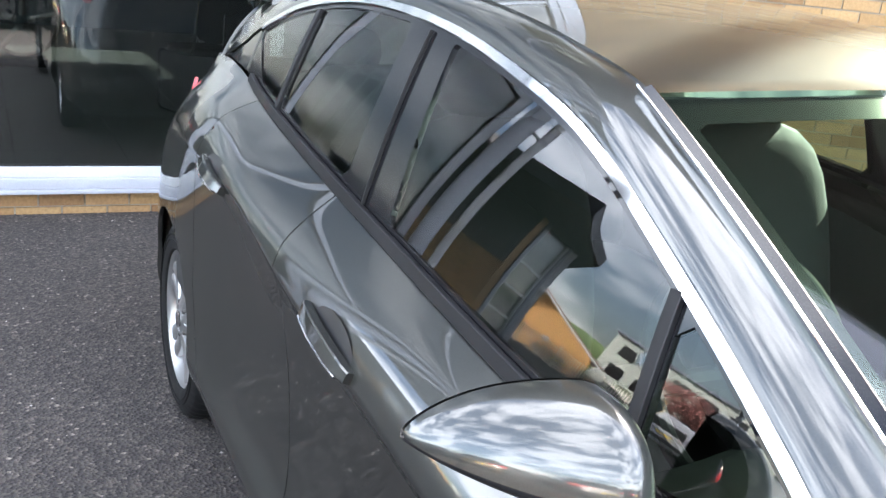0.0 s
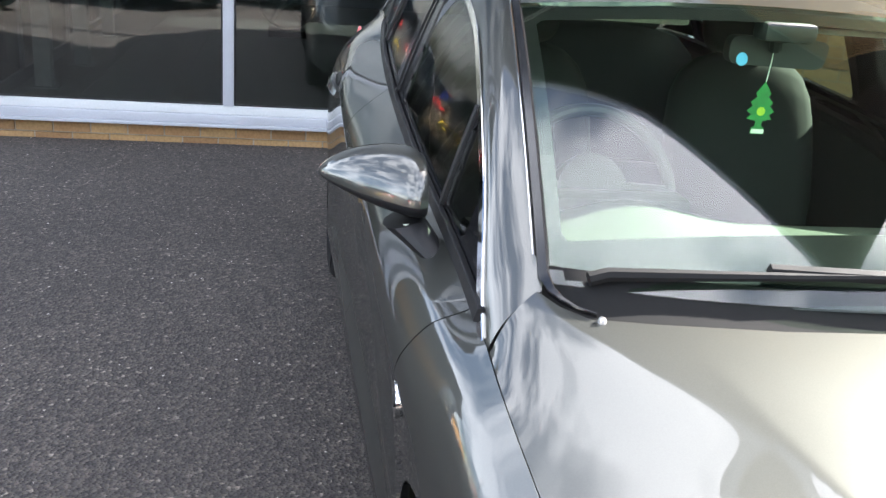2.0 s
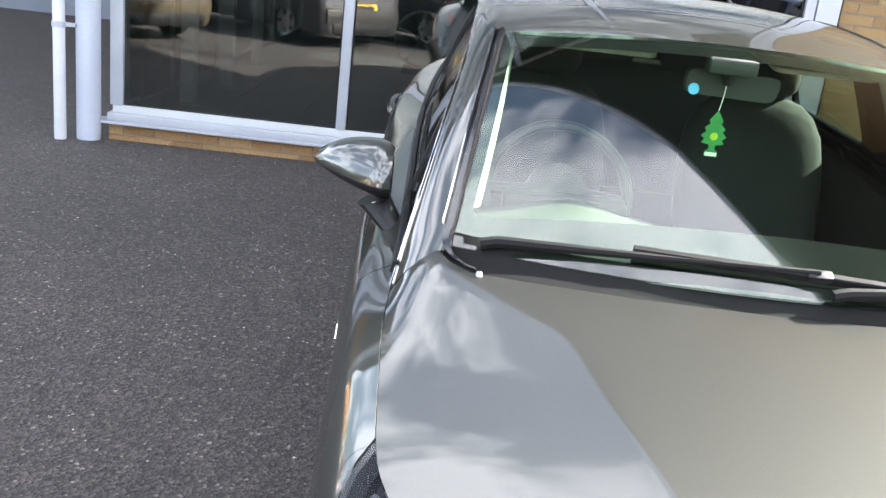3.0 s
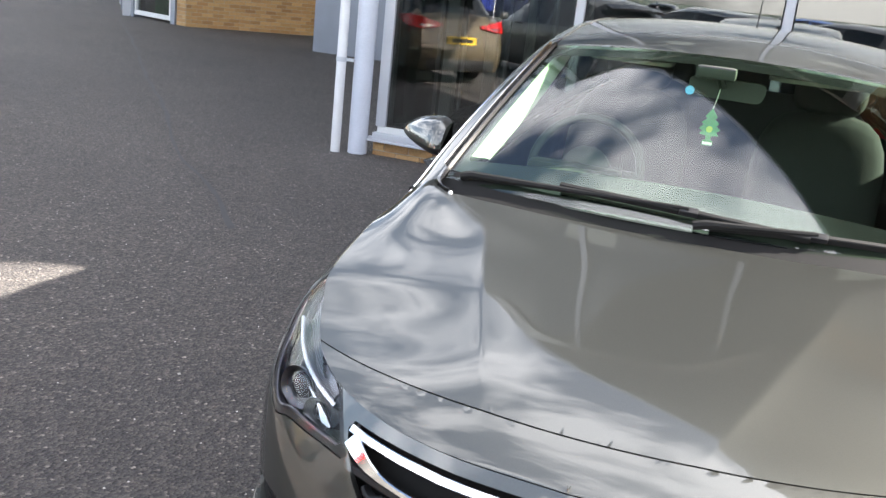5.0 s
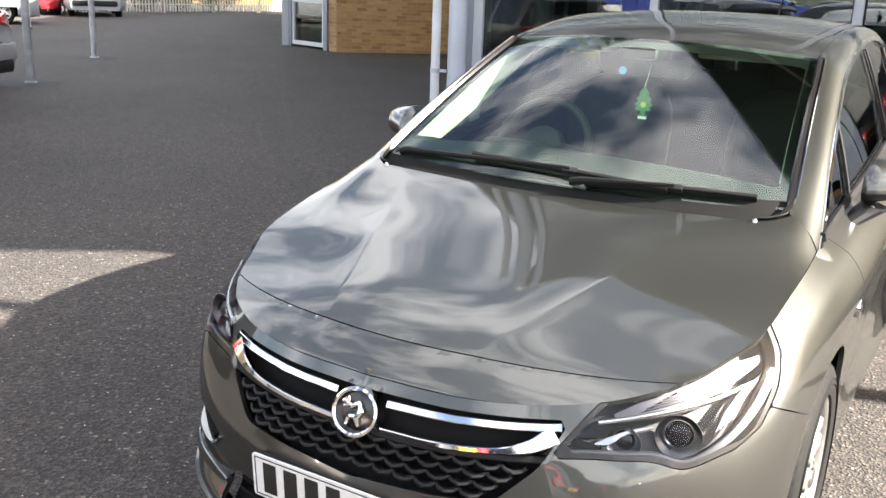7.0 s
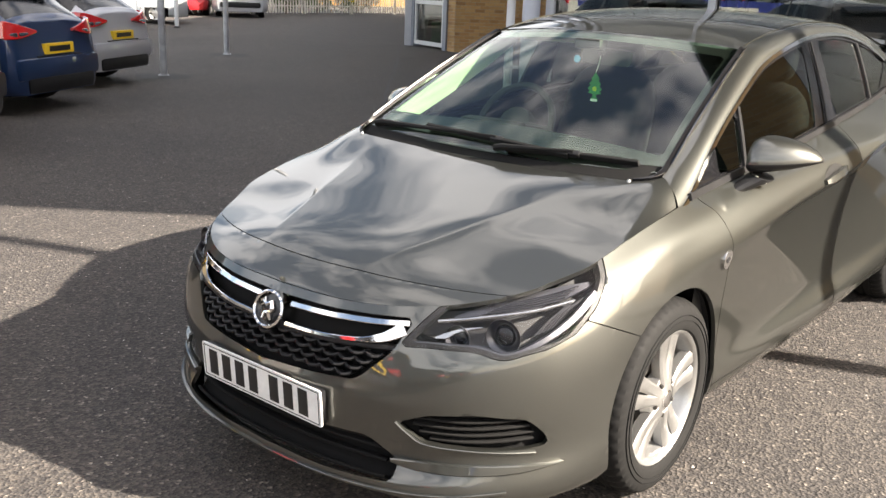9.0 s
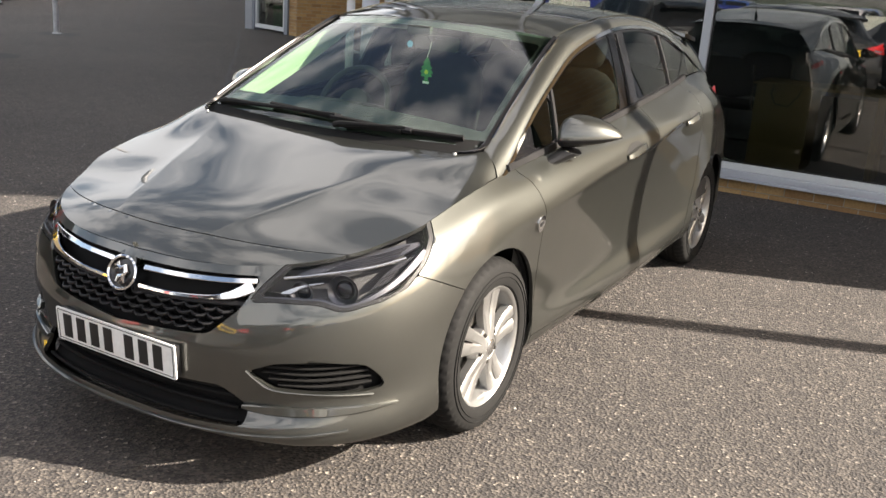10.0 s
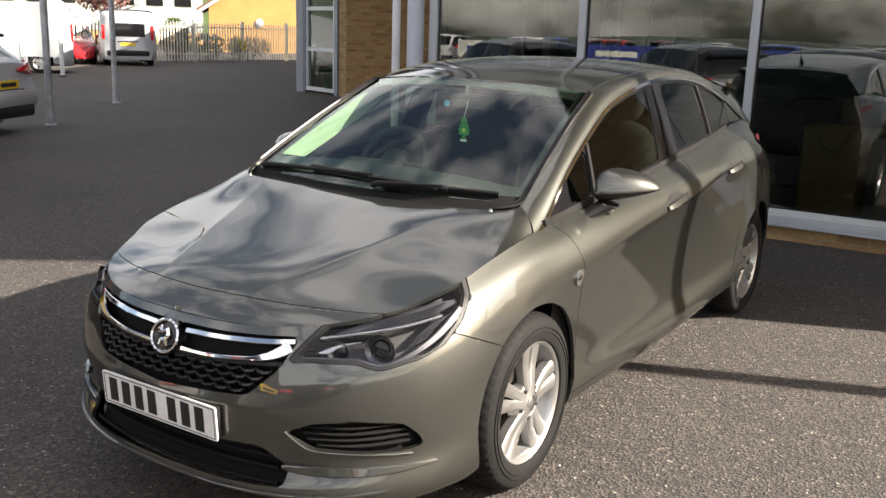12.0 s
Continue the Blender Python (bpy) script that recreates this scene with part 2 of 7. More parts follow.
def panel(name, surface, us, vs, inside, mat, parent, depth=0.012, flip=False, label="", offset=0.0, sharp=50.0):
    """The piece of surface(u, v) where inside(xyz) < 0, with clean edges turned inwards by depth."""
    U, V = np.meshgrid(np.asarray(us, float), np.asarray(vs, float), indexing="ij")
    nu, nv = U.shape

    def f(u, v):
        return inside(surface(u, v))

    du, dv = np.gradient(U, axis=0), np.gradient(V, axis=1)
    if inside is not None:
        F = f(U, V)
        a, b = U.copy(), V.copy()
        for _ in range(3):
            g0 = f(a, b)
            ga = (f(a + 0.02 * du, b) - g0) / 0.02
            gb = (f(a, b + 0.02 * dv) - g0) / 0.02
            step = g0 / np.maximum(ga**2 + gb**2, 1e-12)
            near = np.abs(F) < 0.62 * np.maximum(np.sqrt(ga**2 + gb**2), 1e-9)
            a, b = np.where(near, a - np.clip(step * ga, -0.6, 0.6) * du, a), np.where(near, b - np.clip(step * gb, -0.6, 0.6) * dv, b)
        a, b = np.clip(a, U.min(), U.max()), np.clip(b, V.min(), V.max())
        keep = f(a, b) < 4e-4
        U, V = a, b
    else:
        keep = np.ones((nu, nv), bool)
    P = surface(U, V)
    du3, dv3 = np.gradient(P, axis=0), np.gradient(P, axis=1)
    N = np.cross(du3, dv3)
    N /= np.maximum(np.linalg.norm(N, axis=-1, keepdims=True), 1e-9)
    if flip:
        N = -N
    P = P + offset * N
    idx = np.arange(nu * nv).reshape(nu, nv)
    q = np.stack([idx[:-1, :-1], idx[1:, :-1], idx[1:, 1:], idx[:-1, 1:]], -1).reshape(-1, 4)
    k = keep.ravel()[q]
    full = q[k.all(1)]
    three = q[k.sum(1) == 3]
    k3 = keep.ravel()[three]
    faces = [tuple(r) for r in full] + [tuple(r[m]) for r, m in zip(three, k3)]
    if flip:
        faces = [g[::-1] for g in faces]
    if not faces:
        return None
    used = np.unique(np.concatenate([np.array(g) for g in faces]))
    remap = -np.ones(nu * nv, int)
    remap[used] = np.arange(len(used))
    verts, norms = P.reshape(-1, 3)[used], N.reshape(-1, 3)[used]
    faces = [tuple(int(remap[i]) for i in g) for g in faces]
    if depth:
        count = {}
        for g in faces:
            for i in range(len(g)):
                e = (g[i], g[(i + 1) % len(g)])
                count[frozenset(e)] = None if frozenset(e) in count else e
        rim = [e for e in count.values() if e]
        ids = sorted({i for e in rim for i in e})
        low = {i: len(verts) + n for n, i in enumerate(ids)}
        verts = np.vstack([verts, verts[ids] - depth * norms[ids]])
        faces += [(j, i, low[i], low[j]) for i, j in rim]
    return link_mesh(name, verts, faces, mat, parent, True, label, sharp)


# signed distances in a plane, for panel edges
def sd_poly(points):
    """Distance to a closed outline of (a, b) points: below zero inside."""
    pts = np.asarray(points, float)

    def f(a, b):
        a, b = np.asarray(a, float), np.asarray(b, float)
        best, odd = np.full(a.shape, 1e9), np.zeros(a.shape, bool)
        for (x0, y0), (x1, y1) in zip(pts, np.roll(pts, -1, 0)):
            ex, ey = x1 - x0, y1 - y0
            t = np.clip(((a - x0) * ex + (b - y0) * ey) / max(ex * ex + ey * ey, 1e-12), 0, 1)
            best = np.minimum(best, np.hypot(a - x0 - t * ex, b - y0 - t * ey))
            cross = ((y0 > b) != (y1 > b)) & (a < x0 + (b - y0) * ex / (ey if abs(ey) > 1e-12 else 1e-12))
            odd ^= cross
        return np.where(odd, -best, best)

    return f


def rounded(points, r, n=5):
    """An outline with its corners rounded by r."""
    out, pts = [], [Vector(p) for p in points]
    for i, p in enumerate(pts):
        a, b = pts[i - 1] - p, pts[(i + 1) % len(pts)] - p
        q = min(r, a.length * 0.45, b.length * 0.45)
        s, e = p + a.normalized() * q, p + b.normalized() * q
        for k in range(n + 1):
            t = k / n
            out.append(tuple((1 - t) ** 2 * s + 2 * t * (1 - t) * p + t * t * e))
    return out


# ---- the car: front axle at y = 0, nose towards -y, its left side at +x ----
WHEELBASE = 2.662
OUTLINE = [(0.0, -0.915), (0.25, -0.897), (0.445, -0.845), (0.622, -0.744), (0.750, -0.582), (0.810, -0.40), (0.836, -0.15), (0.848, 0.15), (0.86, 0.5), (0.868, 1.0), (0.872, 1.6), (0.872, 2.2), (0.868, 2.66), (0.835, 3.0), (0.76, 3.22), (0.6, 3.36), (0.3, 3.43), (0.0, 3.45)]
_o = np.array(OUTLINE)
_s = np.r_[0, np.cumsum(np.hypot(*np.diff(_o, axis=0).T))]
_S = np.linspace(0, _s[-1], 1200)
_XY = curve_at(np.c_[_s, _o], _S)
_XY[:, 0] = np.maximum(_XY[:, 0], 0)
_T = np.gradient(_XY, axis=0)
_T /= np.linalg.norm(_T, axis=1, keepdims=True)
_T[0], _T[-1] = (1, 0), (-1, 0)
S_END = _s[-1]


def s_of_y(y):
    """Arc length along the side where the outline reaches y."""
    return float(np.interp(y, _XY[:, 1], _S))


def x_side(z, y):
    """Half width of the glasshouse."""
    d, y = np.asarray(z) - 0.897, np.asarray(y)
    barrel = 0.035 * np.cos(np.clip((y - 1.45) / 1.3, -1, 1) * math.pi / 2) ** 2
    return 0.742 + barrel - 0.25 * d - 0.25 * d * np.abs(d) - 0.07 * np.clip((y - 1.9) / 1.2, 0, 2) ** 2


BELT = [(-0.2, 0.862), (0.1, 0.888), (0.167, 0.895), (0.8, 0.948), (1.36, 1.003), (1.9, 1.044), (2.3, 1.07), (2.7, 1.10), (3.1, 1.10)]
_x_at = lambda y: float(np.interp(y, _XY[90:, 1], _XY[90:, 0]))
_top = lambda y: (_x_at(y) - float(x_side(curve_at(BELT, y), y)), float(curve_at(BELT, y)))
PROFILES = [
    (0.0, [(0.07, 0.165), (0.015, 0.185), (0.005, 0.22), (0.03, 0.27), (0.008, 0.34), (0.0, 0.45), (0.012, 0.49), (0.03, 0.55), (0.05, 0.62), (0.085, 0.685)]),
    (0.24, [(0.07, 0.165), (0.015, 0.185), (0.003, 0.22), (0.03, 0.27), (0.012, 0.34), (0.005, 0.45), (0.014, 0.49), (0.03, 0.55), (0.05, 0.62), (0.085, 0.688)]),
    (0.46, [(0.07, 0.16), (0.015, 0.18), (0.0, 0.22), (0.03, 0.275), (0.02, 0.36), (0.012, 0.45), (0.02, 0.50), (0.036, 0.56), (0.058, 0.63), (0.095, 0.70)]),
    (0.68, [(0.06, 0.15), (0.012, 0.175), (0.0, 0.22), (0.02, 0.30), (0.012, 0.40), (0.012, 0.48), (0.02, 0.55), (0.036, 0.605), (0.062, 0.655), (0.115, 0.722)]),
    (s_of_y(-0.52), [(0.055, 0.15), (0.013, 0.178), (0.0, 0.23), (0.008, 0.32), (0.004, 0.43), (0.004, 0.52), (0.010, 0.585), (0.024, 0.64), (0.058, 0.69), (0.12, 0.755)]),
    (s_of_y(-0.36), [(0.05, 0.15), (0.015, 0.18), (0.0, 0.24), (0.0, 0.34), (0.0, 0.46), (0.0, 0.56), (0.006, 0.625), (0.018, 0.685), (0.045, 0.74), (0.095, 0.797)]),
    (s_of_y(-0.05), [(0.08, 0.17), (0.03, 0.22), (0.0, 0.30), (0.0, 0.42), (0.0, 0.56), (0.002, 0.66), (0.010, 0.72), (0.024, 0.77), (0.045, 0.815), (0.095, 0.868)]),
    (s_of_y(0.32), [(0.10, 0.165), (0.045, 0.20), (0.03, 0.27), (0.03, 0.38), (0.022, 0.55), (0.008, 0.70), (0.0, 0.745), (0.012, 0.80), (0.05, 0.86), _top(0.32)]),
    (s_of_y(0.84), [(0.10, 0.165), (0.05, 0.20), (0.028, 0.27), (0.05, 0.38), (0.042, 0.57), (0.014, 0.765), (0.0, 0.810), (0.016, 0.862), (0.058, 0.912), _top(0.84)]),
    (s_of_y(1.4), [(0.10, 0.17), (0.045, 0.205), (0.022, 0.28), (0.05, 0.40), (0.044, 0.62), (0.014, 0.82), (0.0, 0.862), (0.020, 0.912), (0.062, 0.957), _top(1.4)]),
    (s_of_y(1.95), [(0.10, 0.18), (0.045, 0.22), (0.015, 0.30), (0.035, 0.42), (0.036, 0.66), (0.014, 0.89), (0.004, 0.932), (0.024, 0.966), (0.07, 1.0), _top(1.95)]),
    (s_of_y(2.5), [(0.08, 0.20), (0.03, 0.25), (0.0, 0.34), (0.0, 0.46), (0.004, 0.66), (0.014, 0.86), (0.022, 0.92), (0.05, 0.98), (0.10, 1.04), _top(2.5)]),
    (s_of_y(2.9), [(0.08, 0.20), (0.03, 0.25), (0.0, 0.34), (0.0, 0.46), (0.0, 0.62), (0.012, 0.80), (0.03, 0.88), (0.07, 0.96), (0.13, 1.03), _top(2.9)]),
    (s_of_y(3.22), [(0.08, 0.20), (0.03, 0.25), (0.0, 0.34), (0.0, 0.45), (0.0, 0.57), (0.02, 0.70), (0.05, 0.80), (0.09, 0.90), (0.13, 1.0), (0.17, 1.09)]),
    (S_END, [(0.08, 0.22), (0.02, 0.27), (0.0, 0.34), (0.0, 0.45), (0.0, 0.56), (0.03, 0.66), (0.07, 0.76), (0.11, 0.86), (0.15, 0.96), (0.2, 1.06)]),
]
_ps = np.array([p for p, _ in PROFILES])
_pv = np.array([q for _, q in PROFILES])


def smoothed(rows, sigma):
    """Rows sampled along the outline, evened out over sigma metres; mirrored at the nose."""
    step = _S[1] - _S[0]
    k = int(3 * sigma / step)
    g = np.exp(-0.5 * (np.arange(-k, k + 1) * step / sigma) ** 2)
    flat = rows.reshape(len(rows), -1)
    padded = np.vstack([flat[k:0:-1], flat, np.repeat(flat[-1:], k, 0)])
    return np.stack([np.convolve(c, g / g.sum(), "valid") for c in padded.T], -1).reshape(rows.shape)


_table = smoothed(np.stack([curve_at(np.c_[_ps, _pv[:, k]], _S) for k in range(10)], 1), 0.025)
_crease = np.interp(_S, [s_of_y(0.25), s_of_y(0.55), s_of_y(2.3), s_of_y(2.7)], [0, 0.9, 0.9, 0])
_knots = np.array([0, 0.05, 0.12, 0.25, 0.42, 0.62, 0.70, 0.80, 0.90, 1.0])


def belt(s, v):
    """The wrap-round lower body: s along the outline from the nose (left side positive), v from sill to top."""
    s, v = np.asarray(s, float), np.asarray(v, float)
    a = np.abs(s)
    off, z = np.zeros(a.shape), np.zeros(a.shape)
    at = np.clip(a / (_S[1] - _S[0]), 0, len(_S) - 1.001)
    at0 = at.astype(int)
    fr = (at - at0)[..., None, None]
    pts = _table[at0] * (1 - fr) + _table[at0 + 1] * fr
    keen = np.interp(a, _S, _crease)[..., None]
    i = np.clip(np.searchsorted(_knots, v) - 1, 0, 8)
    h = np.diff(_knots)
    u = np.clip((v - _knots[i]) / h[i], 0, 1)[..., None]
    take = lambda j: np.take_along_axis(pts, np.clip(j, 0, 9)[..., None, None], -2)[..., 0, :]
    p0, p1 = take(i), take(i + 1)
    slope = lambda j: (take(j + 1) - take(j - 1)) / (_knots[np.clip(j + 1, 0, 9)] - _knots[np.clip(j - 1, 0, 9)])[..., None]
    m0, m1, hh = slope(i), slope(i + 1), h[i][..., None]
    chord = (p1 - p0) / hh
    m0 = np.where((i == 6)[..., None], m0 + keen * (chord - m0), m0)
    m1 = np.where((i == 5)[..., None], m1 + keen * (chord - m1), m1)
    r = (2 * u**3 - 3 * u**2 + 1) * p0 + (u**3 - 2 * u**2 + u) * hh * m0 + (3 * u**2 - 2 * u**3) * p1 + (u**3 - u**2) * hh * m1
    off, z = r[..., 0], r[..., 1]
    x, y = np.interp(a, _S, _XY[:, 0]), np.interp(a, _S, _XY[:, 1])
    tx, ty = np.interp(a, _S, _T[:, 0]), np.interp(a, _S, _T[:, 1])
    x, y = x - off * ty, y + off * tx
    return np.stack([np.where(s < 0, -x, x), y, z], -1)


# top edge of the front, as y -> half width and height, for the bonnet to meet
_bs = np.linspace(0, s_of_y(0.26), 420)
_bt = belt(_bs, np.ones(420))
_order = np.argsort(_bt[:, 1])
_yg = np.linspace(-0.84, 0.28, 561)
_zg = np.interp(_yg, _bt[_order, 1], _bt[_order, 2])
_gk = np.exp(-0.5 * (np.arange(-60, 61) / 18.0) ** 2)
_zg = np.convolve(np.r_[np.full(60, _zg[0]), _zg, _zg[-1] + (_zg[-1] - _zg[-2]) * np.arange(1, 61)], _gk / _gk.sum(), "valid")
BONNET_C = [(-0.835, 0.683), (-0.80, 0.711), (-0.73, 0.746), (-0.6, 0.787), (-0.4, 0.837), (-0.15, 0.893), (0.10, 0.955), (0.2, 0.979)]


_crown = np.polyfit(*np.array(BONNET_C).T, 5)


def bonnet(w, y):
    y = np.asarray(y, float)
    xe, ze = np.interp(y, _bt[_order, 1], _bt[_order, 0]), np.interp(y, _yg, _zg)
    zc = np.maximum(np.polyval(_crown, y), ze)
    a = np.abs(w)
    z = ze + (zc - ze) * (1 - a ** curve_at([(-0.85, 2.5), (-0.35, 3.4), (0.0, 8.0), (0.15, 20.0), (0.3, 24.0)], y))
    line = curve_at([(-0.85, 0.15), (-0.6, 0.245), (-0.36, 0.33), (-0.1, 0.42), (0.2, 0.53)], y)
    d = np.maximum(a * xe - line, 0.0)
    fade = np.clip((y + 0.82) / 0.30, 0, 1) * np.clip((0.10 - y) / 0.42, 0, 1)
    z = z - fade**2 * (3 - 2 * fade) * 0.013 * (1 - np.exp(-d / 0.085)) * (1 - a**6)
    return np.stack([w * xe, y + 0 * w, z], -1)


# windscreen and roof
SCREEN_BASE = lambda w: np.stack([0.645 * w, 0.078 + 0.102 * np.abs(w) ** 2.2, 0.968 + 0.002 * np.abs(w)], -1)
SCREEN_TOP = lambda w: np.stack([0.553 * w, 0.808 + 0.102 * np.abs(w) ** 2.2, 1.362 - 0.035 * np.abs(w) ** 2], -1)


def screen(w, t):
    w, t = np.asarray(w, float), np.asarray(t, float)
    p = SCREEN_BASE(w) * (1 - t[..., None]) + SCREEN_TOP(w) * t[..., None]
    p[..., 2] += 0.045 * t * (1 - t)
    p[..., 1] -= 0.030 * t * (1 - t)
    return p


ROOF_EDGE = [(0.775, 0.553, 0.0), (1.1, 0.548, 0.0), (1.6, 0.535, 0.0), (2.2, 0.52, 0), (2.8, 0.49, 0), (3.12, 0.47, 0)]
ROOF_Z = [(0.808, 1.362), (0.95, 1.400), (1.25, 1.437), (1.6, 1.452), (2.0, 1.445), (2.5, 1.408), (2.85, 1.365), (3.12, 1.325)]
RAIL_Z = [(0.775, 1.265), (0.91, 1.327), (1.1, 1.368), (1.4, 1.405), (1.7, 1.418), (2.1, 1.405), (2.5, 1.36), (2.85, 1.31), (3.12, 1.27)]


def roof(w, t):
    """t: 0 at the header, 1 at the tail; the header follows the screen's top edge."""
    w, t = np.asarray(w, float), np.asarray(t, float)
    y = SCREEN_TOP(w)[..., 1] * (1 - t) + 3.12 * t
    xe = curve_at([r[:2] for r in ROOF_EDGE], y)
    a = np.abs(w)
    z = curve_at(ROOF_Z, y - 0.102 * a**2.2 * (1 - t)) * (1 - a**2.4) + np.where(t <= 0, SCREEN_TOP(w)[..., 2], curve_at(RAIL_Z, y)) * a**2.4
    z = np.where(t <= 0, SCREEN_TOP(w)[..., 2], z)
    return np.stack([w * xe, y, z], -1)


WINDOW_TOP = [(0.08, 0.855), (0.167, 0.897), (0.411, 1.045), (0.70, 1.185), (0.916, 1.272), (1.15, 1.325), (1.45, 1.365), (1.75, 1.375), (2.1, 1.352), (2.4, 1.30), (2.62, 1.235), (2.80, 1.16), (3.05, 1.09)]


def side_glass(sign):
    def f(y, z):
        y, z = np.asarray(y, float), np.asarray(z, float)
        return np.stack([sign * x_side(z, y) + 0 * y, y + 0 * z, z + 0 * y], -1)

    return f


def rail(sign):
    """The body-coloured pillar and roof rail between windscreen, roof and side windows; k runs from front to back, t across."""

    def f(k, t):
        k, t = np.asarray(k, float), np.asarray(t, float)
        kk = np.clip(k / 0.4, 0, 1)
        one = np.ones(k.shape)
        a1 = screen(one, kk)
        a1[..., 1] -= 0.018 * np.clip(1 - kk / 0.12, 0, 1)
        a1[..., 2] -= 0.010 * np.clip(1 - kk / 0.12, 0, 1)
        a1[..., 0] += 0.012 * np.clip(1 - kk / 0.12, 0, 1)
        y2 = 0.91 + (3.12 - 0.91) * np.clip((k - 0.4) / 0.6, 0, 1)
        a2 = np.stack([curve_at([r[:2] for r in ROOF_EDGE], y2), y2, curve_at(RAIL_Z, y2)], -1)
        a = np.where((k < 0.4)[..., None], a1, a2)
        yb = np.where(k < 0.4, 0.101 + (0.93 - 0.101) * kk, 0.93 + (3.08 - 0.93) * np.clip((k - 0.4) / 0.6, 0, 1))
        zb = curve_at(WINDOW_TOP, yb)
        b = np.stack([x_side(zb, yb), yb, zb], -1)
        p = a * (1 - t[..., None]) + b * t[..., None]
        bulge = 0.016 * 4 * t * (1 - t)
        p[..., 0] += bulge * 0.8
        p[..., 2] += bulge * 0.6
        p[..., 0] *= sign
        return p

    return f


car = empty("parked_car", label="grey metallic five-door hatchback parked on the tarmac", category="car")
ARCH_R = 0.343
FRONT_HUB, REAR_HUB = (0.0, 0.315), (WHEELBASE, 0.315)


def arch(P, grow=0.0):
    y, z = P[..., 1], P[..., 2]
    a = np.minimum(np.hypot(y - FRONT_HUB[0], z - FRONT_HUB[1] - 0.012), np.hypot(y - REAR_HUB[0], z - REAR_HUB[1] - 0.012)) - (ARCH_R + grow)
    return np.where(np.abs(P[..., 0]) > 0.6, a, 1.0)


# front outlines, as seen from ahead: (half width, height)
GRILLE = rounded([(-0.452, 0.676), (-0.34, 0.670), (-0.2, 0.664), (0.0, 0.661), (0.2, 0.664), (0.34, 0.670), (0.452, 0.676), (0.415, 0.585), (0.33, 0.497), (0.0, 0.478), (-0.33, 0.497), (-0.415, 0.585)], 0.025)
INTAKE = rounded([(-0.45, 0.228), (-0.445, 0.285), (-0.37, 0.345), (0.37, 0.345), (0.445, 0.285), (0.45, 0.228), (0.3, 0.222), (-0.3, 0.222)], 0.02)
FOG = rounded([(0.450, 0.402), (0.515, 0.352), (0.615, 0.342), (0.715, 0.337), (0.756, 0.345), (0.748, 0.385), (0.724, 0.428), (0.633, 0.445), (0.527, 0.435)], 0.015)
LAMP = rounded([(0.428, 0.604), (0.47, 0.675), (0.50, 0.72), (0.60, 0.81), (0.88, 0.89), (0.90, 0.70), (0.80, 0.632), (0.722, 0.611), (0.668, 0.589), (0.61, 0.612), (0.50, 0.611)], 0.02)
sd_grille, sd_intake, sd_fog, sd_lamp = sd_poly(GRILLE), sd_poly(INTAKE), sd_poly(FOG), sd_poly(LAMP)
front_only = lambda P, d: np.where(P[..., 1] < -0.25, d, 1.0)
grille_in = lambda P: front_only(P, sd_grille(P[..., 0], P[..., 2]))
intake_in = lambda P: front_only(P, sd_intake(P[..., 0], P[..., 2]))
fog_in = lambda P: front_only(P, sd_fog(np.abs(P[..., 0]), P[..., 2]))
lamp_in = lambda P: front_only(P, np.maximum(sd_lamp(np.abs(P[..., 0]), P[..., 2]), 0.75 * (P[..., 1] - np.interp(P[..., 2], [0.60, 0.617, 0.644, 0.699, 0.771, 0.83], [-0.60, -0.555, -0.48, -0.40, -0.325, -0.29]))))
GAP = 0.0018
# seam between bumper and wing, from the lamp's tail to the wheel arch
seam = lambda P: P[..., 2] - (0.700 + (P[..., 1] + 0.50) * -0.42)
is_bumper = lambda P: np.minimum(np.maximum(P[..., 1] + 0.02, seam(P)), P[..., 1] + 0.60)


def bumper_in(P):
    return np.maximum.reduce([is_bumper(P) + GAP, -arch(P), -grille_in(P), -intake_in(P), -fog_in(P), -lamp_in(P) + 0.002])


fine = lambda a, b, step: np.linspace(a, b, max(2, int(abs(b - a) / step) + 1))
V_BODY = np.unique(np.r_[np.linspace(0, 0.12, 9), np.linspace(0.12, 0.62, 30), np.linspace(0.62, 0.8, 14), np.linspace(0.8, 1, 14)])
S_BUMP = s_of_y(0.02)
panel("front_bumper", belt, fine(-S_BUMP, S_BUMP, 0.011), V_BODY, bumper_in, PAINT, car, 0.014)
FRONT_SHUT = [(0.245, 0.893), (0.275, 0.86), (0.312, 0.76), (0.325, 0.66), (0.335, 0.5), (0.345, 0.36), (0.35, 0.24), (0.35, 0.1)]
B_SHUT = [(1.56, 1.1), (1.55, 1.0), (1.535, 0.9), (1.525, 0.75), (1.52, 0.55), (1.52, 0.36), (1.52, 0.1)]
C_SHUT = [(2.30, 1.12), (2.30, 1.0), (2.315, 0.86), (2.318, 0.72), (2.305, 0.56), (2.25, 0.42), (2.18, 0.30), (2.15, 0.1)]
line_y = lambda rows, z: np.interp(z, [r[1] for r in rows[::-1]], [r[0] for r in rows[::-1]])
